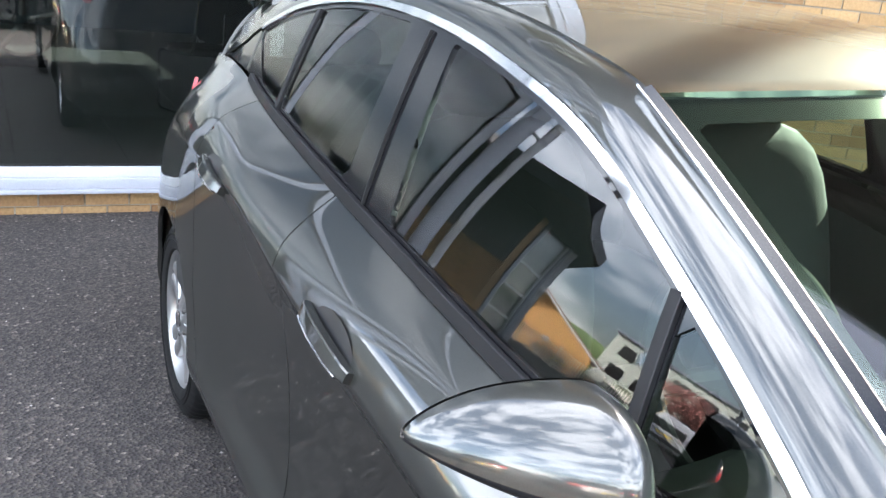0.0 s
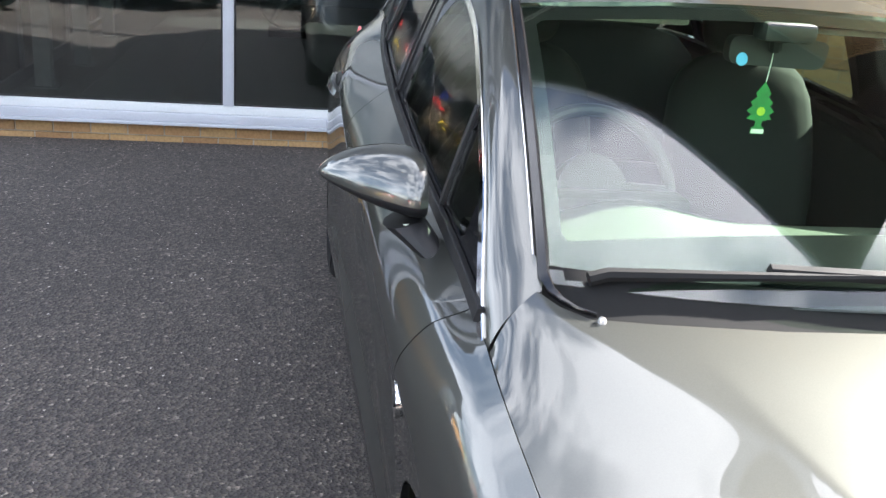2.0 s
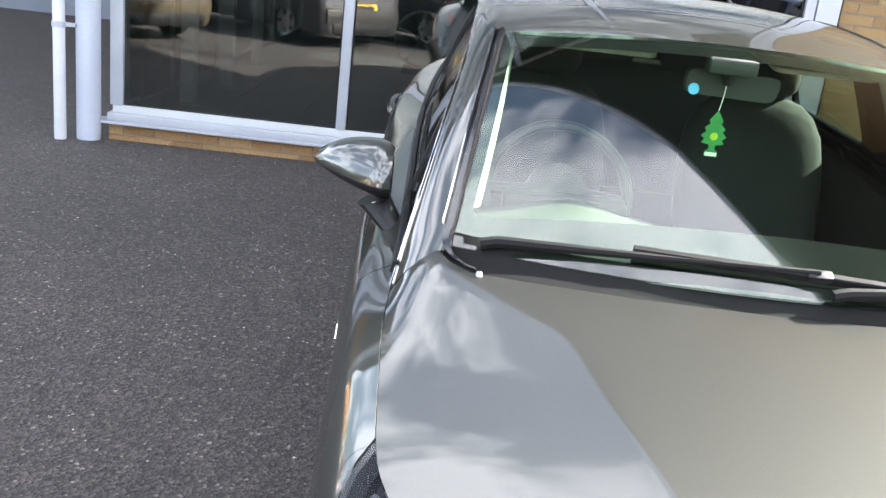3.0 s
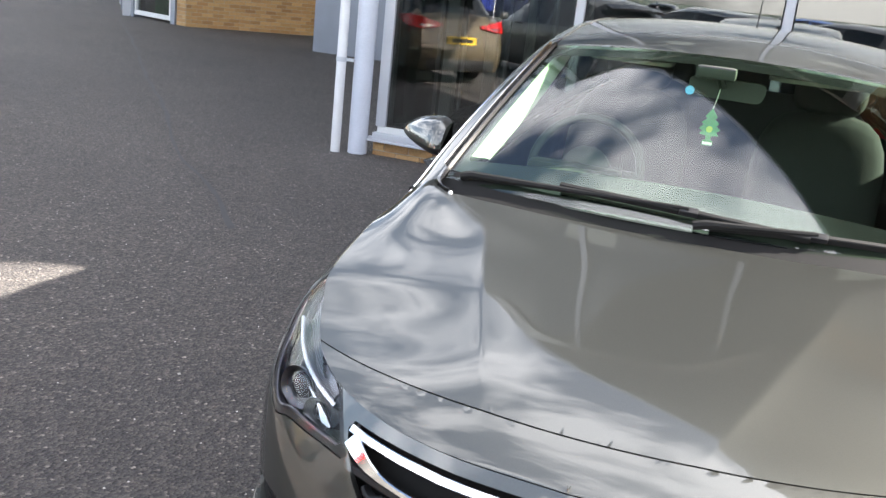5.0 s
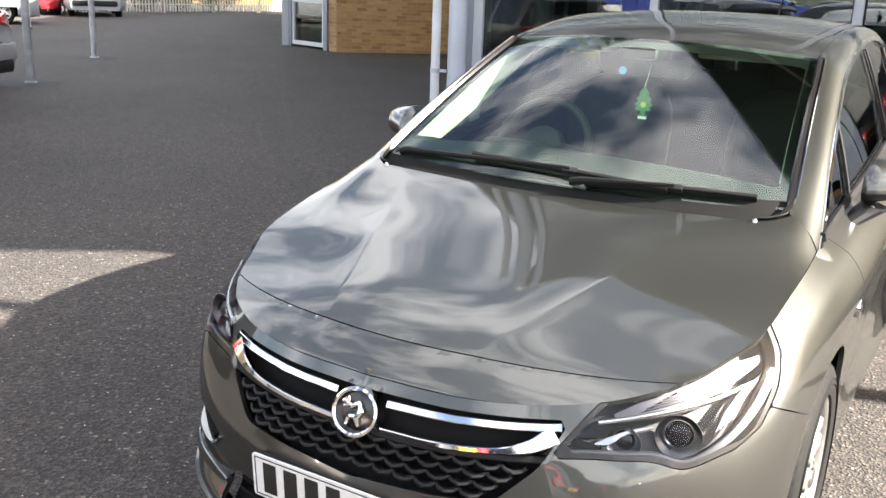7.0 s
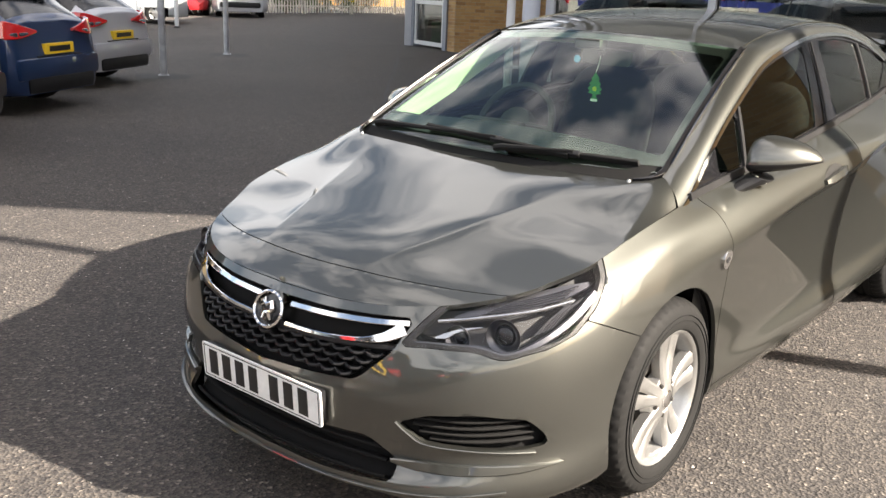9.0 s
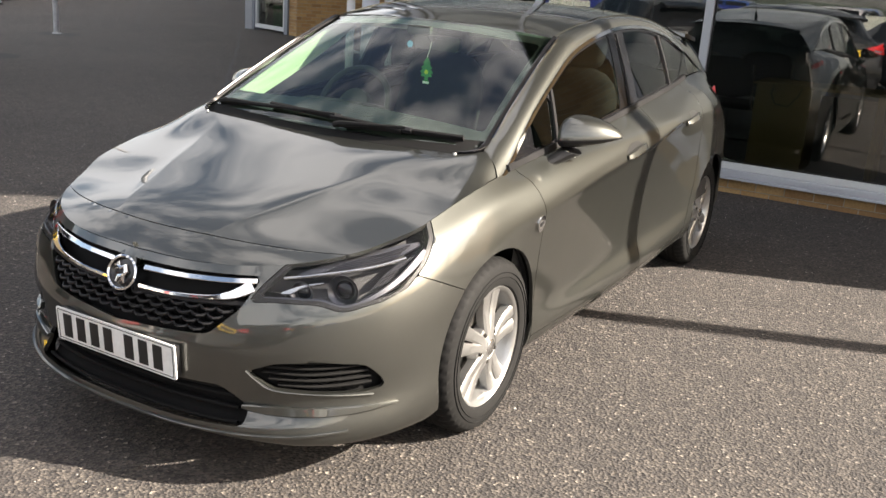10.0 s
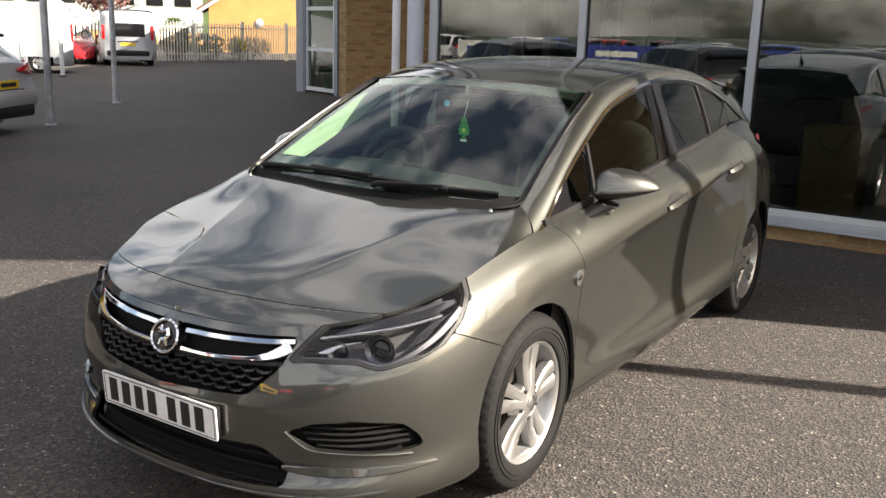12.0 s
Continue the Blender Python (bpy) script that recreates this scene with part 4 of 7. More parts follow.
boxed("underbody_flank", (0.5, 0.74, 0.36, 2.28, 0.172, 0.24), LINER, car)
boxed("underbody_flank", (-0.74, -0.5, 0.36, 2.28, 0.172, 0.24), LINER, car)
boxed("engine_bay", (-0.5, 0.5, -0.72, 0.02, 0.25, 0.62), LINER, car)

# side windows, pillars and bright trim
FRAME_W = 0.011
w_top = lambda y: curve_at(WINDOW_TOP, y) - 0.011
b_line = lambda y: curve_at(BELT, y) + 0.006
div_y = lambda z: 0.630 + 0.14 * (z - 1.0)
bf_y = lambda z: 1.310 + 0.18 * (z - 1.0)
br_y = lambda z: 1.545 + 0.06 * (z - 1.0)
rq_y = lambda z: 2.132 - 0.01 * (z - 1.07)
inner_top = lambda P: P[..., 2] - (w_top(P[..., 1]) - FRAME_W)
inner_bot = lambda P: (b_line(P[..., 1]) + 0.024) - P[..., 2]
pane_regions = {
    "front_quarter_pane": lambda P: np.maximum.reduce([inner_top(P), inner_bot(P), 0.43 - P[..., 1], P[..., 1] - div_y(P[..., 2]) + 0.012]),
    "front_door_pane": lambda P: np.maximum.reduce([inner_top(P), inner_bot(P), div_y(P[..., 2]) - P[..., 1] + 0.012, P[..., 1] - bf_y(P[..., 2])]),
    "rear_door_pane": lambda P: np.maximum.reduce([inner_top(P), inner_bot(P), br_y(P[..., 2]) - P[..., 1], P[..., 1] - rq_y(P[..., 2]) + 0.012]),
    "rear_quarter_pane": lambda P: np.maximum.reduce([inner_top(P), inner_bot(P) - 0.004, rq_y(P[..., 2]) - P[..., 1] + 0.016, 0.44 * (P[..., 1] - (2.288 + (P[..., 2] - 1.06) * 2.2))]),
}
ys, zs = fine(0.11, 3.06, 0.014), fine(0.86, 1.40, 0.012)
dlo = lambda P: np.maximum(P[..., 2] - w_top(P[..., 1]), b_line(P[..., 1]) - P[..., 2])
for sign in (1, -1):
    sg, fl = side_glass(sign), sign < 0
    lambda_all = lambda P: np.minimum.reduce([f(P) for f in pane_regions.values()])
    panel("window_surround", sg, ys, zs, lambda P: np.maximum.reduce([dlo(P), -lambda_all(P), P[..., 1] - 2.62]), GLOSS_BLACK, car, 0.012, fl, offset=-0.003, label="gloss black window surround")
    panel("rear_pillar", sg, fine(2.55, 3.06, 0.014), zs, lambda P: np.maximum.reduce([dlo(P), 2.622 - P[..., 1]]), PAINT, car, 0.004, fl)
    for nm, f in pane_regions.items():
        panel(nm, sg, ys, zs, f, SIDE_GLASS, car, 0.0, fl, offset=-0.006)
    bm = bmesh.new()
    rows = []
    for y in np.r_[0.135, np.linspace(0.17, 2.62, 46)]:
        z = float(curve_at(WINDOW_TOP, y)) - 0.004
        rows.append((Vector((sign * (float(x_side(z, y)) + 0.001), y, z)), Vector((sign * 0.93, 0, 0.36)).normalized(), 0.017, 0.004))
    strip(bm, rows)
    part("window_chrome", bm, CHROME, car, "bright chrome window trim")
    bm = bmesh.new()
    strip(bm, [(Vector((sign * (float(x_side(curve_at(BELT, y), y)) + 0.002), y, float(curve_at(BELT, y)) + 0.012)), Vector((sign * 0.96, 0, 0.25)).normalized(), 0.024, 0.006) for y in np.linspace(0.19, 2.50, 40)])
    part("belt_seal", bm, TRIM_BLACK, car)
    for fn, z0, z1, mat_ in ((div_y, 0.955, 1.15, TRIM_BLACK), (rq_y, 1.08, 1.325, TRIM_BLACK)):
        bm = bmesh.new()
        strip(bm, [(Vector((sign * (float(x_side(z, fn(z))) + 0.001), fn(z), z)), Vector((sign, 0, 0.2)).normalized(), 0.020, 0.004) for z in np.linspace(z0, z1, 8)])
        part("window_divider", bm, mat_, car)
    bm = bmesh.new()
    rows = [(Vector((sign * (float(x_side(z, y)) + 0.002), y, z)), Vector((sign, 0, 0.2)).normalized(), 0.006, 0.003) for z in np.linspace(1.0, 1.345, 8) for y in [1.425 + 0.12 * (z - 1.0)]]
    strip(bm, rows)
    part("pillar_gap", bm, material("gap_black", (0.003, 0.003, 0.003), 0.9), car)
    # windscreen edge trim
    bm = bmesh.new()
    rows = []
    for t in np.linspace(-0.03, 1, 26):
        p = screen(np.array(1.0), np.array(max(t, 0.0)))
        rows.append((Vector((sign * (p[0] + 0.004), p[1] + min(t, 0) * 0.3, p[2] + 0.004)), Vector((sign * 0.55, -0.35, 0.75)).normalized(), 0.018, 0.006))
    rows = [(Vector((sign * x, y, z)), Vector((sign * 0.35, -0.4, 0.85)).normalized(), wd, 0.005) for x, y, z, wd in ((0.590, 0.093, 0.954, 0.003), (0.615, 0.106, 0.958, 0.005), (0.634, 0.128, 0.963, 0.008), (0.645, 0.152, 0.968, 0.013))] + rows[1:]
    strip(bm, rows)
    part("screen_trim", bm, GLOSS_BLACK, car)
    bm = bmesh.new()
    strip(bm, [(p + Vector((sign * 0.012, 0.004, 0.001)), n, 0.004, 0.008) for p, n, _, _ in rows[5:]])
    part("screen_bead", bm, CHROME, car)
# black printed border of the windscreen
panel("screen_border", screen, fine(-1, 1, 0.02), fine(0, 1, 0.02), lambda P: -np.maximum.reduce([np.abs(P[..., 0]) - (0.617 - 0.26 * (P[..., 2] - 0.97)), 1.052 - 0.035 * (np.abs(P[..., 0]) / 0.6) ** 2 - P[..., 2], P[..., 2] - (1.338 - 0.03 * (np.abs(P[..., 0]) / 0.5) ** 2)]), GLOSS_BLACK, car, 0.0, offset=-0.006)
# scuttle, wipers
bm = bmesh.new()
rows = []
for w in np.linspace(-1, 1, 41):
    b0 = SCREEN_BASE(np.array(w))
    y0 = float(bonnet_end(min(abs(b0[0]), 0.655))) + 0.004
    rows.append([bm.verts.new((b0[0] * 1.03, y0 - 0.02, 0.925 - 0.02 * abs(w) ** 4)), bm.verts.new((b0[0] * 1.02, y0 + 0.015, 0.945 - 0.012 * abs(w) ** 4)), bm.verts.new((b0[0] * 1.0, b0[1] + 0.03, b0[2] + 0.018))])
for a, b in zip(rows, rows[1:]):
    for i in range(2):
        bm.faces.new((a[i], b[i], b[i + 1], a[i + 1]))
part("scuttle_panel", bm, MATT_BLACK, car)


def on_screen(x, t, off):
    w = x / (0.645 + (0.553 - 0.645) * t)
    p = screen(np.array(w), np.array(t))
    return Vector(p) + Vector((0, -0.52, 0.85)) * off


for name, x0, x1, t0, t1, ax in (("long_wiper", -0.30, 0.335, 0.075, 0.03, -0.585), ("short_wiper", 0.10, 0.565, 0.02, 0.035, 0.06)):
    wiper = empty(name, label="black windscreen wiper")
    wiper.parent = car
    pts = [on_screen(x0 + (x1 - x0) * k, t0 + (t1 - t0) * k + 0.012 * math.sin(math.pi * k), 0.011) for k in np.linspace(0, 1, 14)]
    part("wiper_blade", strip(bmesh.new(), [(p, Vector((0, -0.52, 0.85)), 0.015, 0.009) for p in pts]), RUBBER, wiper)
    mid = pts[7]
    a0 = on_screen(ax, 0.010, 0.012)
    bm = tube(bmesh.new(), [a0, a0 + Vector((0.03, 0, 0.008)), a0.lerp(mid, 0.5) + Vector((0, -0.010, 0.010)), mid + Vector((0, -0.004, 0.010))], [0.012, 0.012, 0.0075, 0.006], 8)
    part("wiper_arm", bm, RUBBER, wiper)
    bm = box(bmesh.new(), -0.024, 0.024, -0.010, 0.010, -0.006, 0.011, 0.004)
    bmesh.ops.transform(bm, matrix=Matrix.Translation(mid) @ pose(0, 0, 0, 35, 0, 3), verts=bm.verts[:])
    part("wiper_joint", bm, TRIM_BLACK, wiper)
for sign in (1, -1):
    part("bonnet_stud", lathe(bmesh.new(), [(0.0, 0.008), (0.0045, 0.007), (0.0065, 0.003), (0.0065, -0.02)], 14, "z", (sign * 0.585, 0.082, 0.948)), ALLOY, car)

# aerial
base = Vector(roof(np.array(0.0), np.array(0.86)))
aerial = empty("roof_aerial", label="black whip aerial on the roof")
aerial.parent = car
part("aerial_base", tube(bmesh.new(), [base, base + Vector((0, 0.02, 0.02)), base + Vector((0, 0.045, 0.035))], [0.022, 0.016, 0.008], 12), TRIM_BLACK, aerial)
part("aerial_whip", tube(bmesh.new(), [base + Vector((0, 0.04, 0.03)), base + Vector((0, 0.16, 0.21))], [0.0045, 0.002], 8), TRIM_BLACK, aerial)

# door mirrors, handles, side badges
for sign in (1, -1):
    mirror = empty("door_mirror", label="grey door mirror with a black lower shell")
    mirror.parent = car
    bm_top, bm_low, bm_face = bmesh.new(), bmesh.new(), bmesh.new()
    ur, ar = np.sin(np.linspace(0, math.pi / 2, 22)), np.linspace(-1, 1, 33)
    rings = []
    for u in ur:
        blunt = 0.80 + 0.20 * min(1.0, u / 0.16) ** 0.5
        ztop, zbot, zs = 1.002 + 0.072 * max(0.0, 1 - u**2.6) ** 0.75 * blunt, 0.945 + 0.050 * u**1.6, 0.982 + 0.018 * u**1.3
        d, x, yr = (0.006 + 0.112 * max(0.0, 1 - u**1.9) ** 0.6) * blunt, 0.783 + 0.196 * u, 0.606 + 0.076 * u
        rings.append([(sign * x, yr - d * math.cos(a * math.pi / 2) ** 0.85, zs + (ztop - zs if a > 0 else zs - zbot) * math.sin(a * math.pi / 2)) for a in ar])
    for lo, hi, bmx in ((0, 16, bm_low), (16, 32, bm_top)):
        vv = [[bmx.verts.new(p) for p in r[lo : hi + 1]] for r in rings]
        for a, b in zip(vv, vv[1:]):
            for i in range(hi - lo):
                bmx.faces.new((a[i], a[i + 1], b[i + 1], b[i]))
        bmx.faces.new(vv[0])
        bmx.faces.new(vv[-1][::-1])
    part("mirror_cap", bm_top, PAINT, mirror)
    part("mirror_shell", bm_low, TRIM_BLACK, mirror, "black plastic lower shell")
    low, high = [r[0] for r in rings], [r[-1] for r in rings]
    vv = [[bm_face.verts.new((q[0], q[1] + 0.004, q[2])) for q in (l, h)] for l, h in zip(low, high)]
    for a, b in zip(vv, vv[1:]):
        bm_face.faces.new((a[0], b[0], b[1], a[1]))
    part("mirror_glass", bm_face, CHROME, mirror)
    bm = bmesh.new()
    sec = []
    for t in np.linspace(0, 1, 7):
        c = Vector((0.755 + 0.065 * t, 0.50 + 0.075 * t, 0.885 + 0.055 * t))
        hy, hx = 0.055 - 0.012 * t + 0.01 * t * t, 0.016 + 0.022 * t
        sec.append([bm.verts.new((sign * (c.x + hx * math.cos(a)), c.y + hy * math.sin(a), c.z - 0.012 * math.cos(a))) for a in np.linspace(0, 2 * math.pi, 13)[:-1]])
    for a, b in zip(sec, sec[1:]):
        for i in range(12):
            bm.faces.new((a[i], a[(i + 1) % 12], b[(i + 1) % 12], b[i]))
    bm.faces.new(sec[0][::-1]), bm.faces.new(sec[-1])
    part("mirror_arm", bm, TRIM_BLACK, mirror)
    bm = strip(bmesh.new(), [(Vector((sign * (0.815 + 0.02 * t), 0.53 + 0.05 * t, 0.938 - 0.02 * t)), Vector((sign * 0.8, -0.5, 0)).normalized(), 0.012, 0.004) for t in np.linspace(0, 1, 5)])
    part("mirror_repeater", bm, PALE, mirror)


def on_side(y, z, sign):
    s = s_of_y(y)
    vv = np.linspace(0.3, 1, 300)
    P = belt(np.full(300, s), vv)
    i = int(np.argmin(np.abs(P[:, 2] - z)))
    j = min(i + 4, 299)
    t = P[j] - P[max(i - 4, 0)]
    n = Vector((t[2], 0, -t[0])).normalized()
    n = n if n.x > 0 else -n
    return Vector((sign * P[i, 0], P[i, 1], P[i, 2])), Vector((sign * n.x, n.y, n.z))


for sign in (1, -1):
    for y0, z0, y1, z1 in ((1.105, 0.853, 1.335, 0.884), (1.965, 0.918, 2.19, 0.945)):
        handle = empty("door_handle", label="grey door handle over a dark cup")
        handle.parent = car
        bm = bmesh.new()
        ring, mid = [], None
        c, n = on_side((y0 + y1) / 2 - 0.01, (z0 + z1) / 2 + 0.004, sign)
        tang = Vector((0, y1 - y0, z1 - z0)).normalized()
        up = n.cross(tang)
        up = up if up.z > 0 else -up
        rows = []
        for r in (1.0, 0.8, 0.5, 0.001):
            rows.append([bm.verts.new(c + tang * (0.088 * r * math.cos(a)) + up * (0.034 * r * math.sin(a)) + n * (0.0025 - 0.001 * r)) for a in np.linspace(0, 2 * math.pi, 29)[:-1]])
        for a, b in zip(rows, rows[1:]):
            for i in range(28):
                bm.faces.new((a[i], a[(i + 1) % 28], b[(i + 1) % 28], b[i]))
        part("handle_cup", bm, material("handle_cup_grey", (0.02, 0.02, 0.02), 0.35), handle)
        a0, _ = on_side(y0, z0, sign)
        a1, _ = on_side(y1, z1, sign)
        pts = []
        for k in np.linspace(0, 1, 13):
            p = a0.lerp(a1, k)
            q, _ = on_side(p.y, p.z, sign)
            pts.append((q, n, 0.030 - 0.010 * abs(2 * k - 1) ** 3, 0.004 + 0.016 * math.sin(math.pi * k) ** 0.5))
        bm = bmesh.new()
        strip(bm, [(p - 0.006 * up + n * float(d * 0.9), n, hgt, 0.009) for p, n, hgt, d in pts])
        part("handle_bar", bm, PAINT, handle)
        bm = bmesh.new()
        strip(bm, [(p - 0.019 * up + n * float(d * 0.9), n, 0.004, 0.010) for p, n, hgt, d in pts[1:-1]])
        part("handle_edge", bm, CHROME, handle)
    side_badge = empty("wing_badge", label="small chrome wing badge")
    side_badge.parent = car
    bm = bmesh.new()
    c, n = on_side(0.283, 0.712, sign)
    pts = []
    for p in [(0.028 * math.cos(a) * (1 + 0.2 * math.sin(a)) + 0.008 * math.sin(a), 0.030 * math.sin(a)) for a in np.linspace(0, 2 * math.pi, 25)[:-1]]:
        pts.append(p)
    prism(bm, pts, lambda p, s: c + Vector((0, p[0], p[1])) + n * (0.007 if s == 0 else -0.008))
    part("badge_body", bm, CHROME, side_badge)
    bm = bmesh.new()
    prism(bm, [(q[0] * 0.4, q[1] * 0.35) for q in pts], lambda p, s: c + Vector((0, p[0], p[1])) + n * (0.0085 if s == 0 else 0.0))
    part("badge_inlay", bm, LAMP_BLACK, side_badge)
    bm = bmesh.new()
    tail = [belt(np.array(sign * (s_of_y(3.0) + 0.05 * k)), np.array(0.86)) for k in range(6)]
    strip(bm, [(Vector(p), Vector((sign, 0.6, 0.2)).normalized(), 0.07 - 0.006 * k, 0.006) for k, p in enumerate(tail)])
    part("tail_lamp", bm, RED_LAMP, car)

# tailgate glass, spoiler, inner headlining
bm = bmesh.new()
rows = [[bm.verts.new((x * (0.47 + 0.14 * t), 3.10 + 0.18 * t - 0.03 * x * x, 1.315 - 0.26 * t)) for x in np.linspace(-1, 1, 13)] for t in np.linspace(0, 1, 6)]
for a, b in zip(rows, rows[1:]):
    for i in range(12):
        bm.faces.new((a[i], a[i + 1], b[i + 1], b[i]))
part("rear_window", bm, SIDE_GLASS, car)
bm = bmesh.new()
strip(bm, [(Vector((x, 3.17 - 0.06 * (x / 0.5) ** 2, 1.318 - 0.03 * (x / 0.5) ** 2)), Vector((0, 0.2, 1)).normalized(), 0.14, 0.012) for x in np.linspace(-0.50, 0.50, 15)])
part("roof_spoiler", bm, PAINT, car)
panel("headlining", roof, fine(-0.97, 0.97, 0.08), fine(0.03, 0.98, 0.06), None, HEADLINER, car, 0.0, offset=-0.03)

# ---- cabin ----
cabin = empty("cabin", label="dark cabin with black seats")
cabin.parent = car
for sign in (1, -1):
    panel("inner_flank", belt, sign * fine(s_of_y(0.2), s_of_y(2.9), 0.06), np.linspace(0.2, 1.0, 12), None, CABIN, cabin, 0.0, sign < 0, offset=-0.05)
boxed("cabin_floor", (-0.72, 0.72, 0.15, 3.0, 0.24, 0.30), CABIN, cabin)
boxed("bulkhead", (-0.70, 0.70, 0.10, 0.2, 0.25, 0.90), CABIN, cabin)
bm = bmesh.new()
rows = []
for x in np.linspace(-0.69, 0.69, 31):
    hood = 0.052 * math.exp(-(((x + 0.36) / 0.16) ** 2))
    rows.append([bm.verts.new((x, y, z)) for y, z in ((0.16 - 0.0 * x, 0.945), (0.35, 0.955 + 0.2 * hood), (0.52, 0.945 + 0.7 * hood), (0.62, 0.930 + hood), (0.68, 0.895 + hood * 0.8), (0.70, 0.80), (0.66, 0.62), (0.60, 0.45))])
for a, b in zip(rows, rows[1:]):
    for i in range(7):
        bm.faces.new((a[i], b[i], b[i + 1], a[i + 1]))
part("dashboard", bm, DASH, cabin, "dark grey moulded dashboard")
for x0, x1 in ((-0.62, -0.42), (-0.1, 0.25), (0.42, 0.62)):
    for k in range(4):
        bm = strip(bmesh.new(), [(Vector((x, 0.27 + 0.012 * k, 0.957)), Vector((0, 0, 1)), 0.005, 0.004) for x in np.linspace(x0, x1, 6)])
        part("vent_slat", bm, TRIM_BLACK, cabin)
wheel_m = pose(-0.37, 0.80, 0.945, 63, 0, 0)
steering = empty("steering_wheel", label="black leather steering wheel")
steering.parent = cabin
bm = tube(bmesh.new(), [(0.183 * math.cos(a), 0.183 * math.sin(a), 0) for a in np.linspace(0, 2 * math.pi, 49)], 0.015, 10, False)
bmesh.ops.transform(bm, matrix=wheel_m, verts=bm.verts[:])
part("steering_rim", bm, CABIN, steering)
bm = lathe(bmesh.new(), [(0.0, 0.03), (0.05, 0.028), (0.08, 0.01), (0.085, -0.03)], 24, "z")
bmesh.ops.transform(bm, matrix=wheel_m, verts=bm.verts[:])
part("steering_boss", bm, CABIN, steering)
for a in (0.0, math.pi, -math.pi / 2):
    bm = tube(bmesh.new(), [(0.06 * math.cos(a), 0.06 * math.sin(a), 0.0), (0.178 * math.cos(a), 0.178 * math.sin(a), 0)], [0.022, 0.014], 8)
    bmesh.ops.transform(bm, matrix=wheel_m, verts=bm.verts[:])
    part("steering_spoke", bm, CABIN, steering)
boxed("instrument_binnacle", (-0.52, -0.22, 0.60, 0.68, 0.90, 0.985), CABIN, cabin, bevel=0.02)
boxed("centre_screen", (-0.13, 0.15, 0.655, 0.70, 0.74, 0.91), GLOSS_BLACK, cabin, bevel=0.01)


def cushion(name, m, sx, sy, sz, mat_, parent, power=3.2):
    """A padded block with soft corners."""
    bm = bmesh.new()
    bmesh.ops.create_cube(bm, size=2.0)
    bmesh.ops.subdivide_edges(bm, edges=bm.edges[:], cuts=5, use_grid_fill=True)
    for v in bm.verts:
        q = v.co
        k = (abs(q.x) ** power + abs(q.y) ** power + abs(q.z) ** power) ** (1 / power)
        v.co = Vector((q.x / k * sx, q.y / k * sy, q.z / k * sz))
    bmesh.ops.transform(bm, matrix=m, verts=bm.verts[:])
    return part(name, bm, mat_, parent, sharp=60)


for x in (-0.37, 0.37):
    seat = empty("front_seat", label="black cloth front seat with headrest")
    seat.parent = cabin
    cushion("seat_cushion", pose(x, 1.20, 0.53, 8), 0.25, 0.28, 0.10, CLOTH, seat)
    cushion("seat_back", pose(x, 1.56, 0.84, -18), 0.245, 0.085, 0.34, CLOTH, seat)
    cushion("headrest", pose(x, 1.665, 1.245, -12), 0.135, 0.055, 0.095, CLOTH, seat)
    for d in (-0.05, 0.05):
        part("headrest_post", tube(bmesh.new(), [(x + d, 1.64, 1.10), (x + d, 1.66, 1.20)], 0.007, 8), CHROME, seat)
bench = empty("rear_bench", label="black cloth rear bench")
bench.parent = cabin
cushion("bench_cushion", pose(0, 2.10, 0.52, 6), 0.62, 0.28, 0.11, CLOTH, bench, 5)
cushion("bench_back", pose(0, 2.48, 0.82, -22), 0.62, 0.09, 0.34, CLOTH, bench, 5)
for x in (-0.36, 0, 0.36):
    cushion("rear_headrest", pose(x, 2.62, 1.18, -15), 0.12, 0.05, 0.07, CLOTH, bench)
rear_mirror = empty("rear_view_mirror", label="black rear-view mirror")
rear_mirror.parent = cabin
part("mirror_housing", prism(bmesh.new(), rounded([(-0.115, -0.028), (0.115, -0.033), (0.125, 0.03), (-0.115, 0.034)], 0.025), lambda p, s: (p[0] + 0.03, 0.835 + (0.0 if s == 0 else 0.03), 1.262 + p[1])), CABIN, rear_mirror)
part("mirror_stem", tube(bmesh.new(), [(0.0, 0.80, 1.325), (0.02, 0.83, 1.27)], 0.014, 8), CABIN, rear_mirror)
boxed("sensor_pod", (-0.06, 0.06, 0.735, 0.80, 1.295, 1.335), CABIN, cabin, bevel=0.012)
for sx in (-0.29, 0.29):
    part("sun_visor", prism(bmesh.new(), rounded([(-0.14, 0.0), (0.14, 0.0), (0.14, 0.12), (-0.14, 0.12)], 0.03), lambda p, s: (sx + p[0], 0.90 + p[1], 1.315 + 0.25 * p[1] + (0.0 if s == 0 else -0.012))), HEADLINER, cabin)
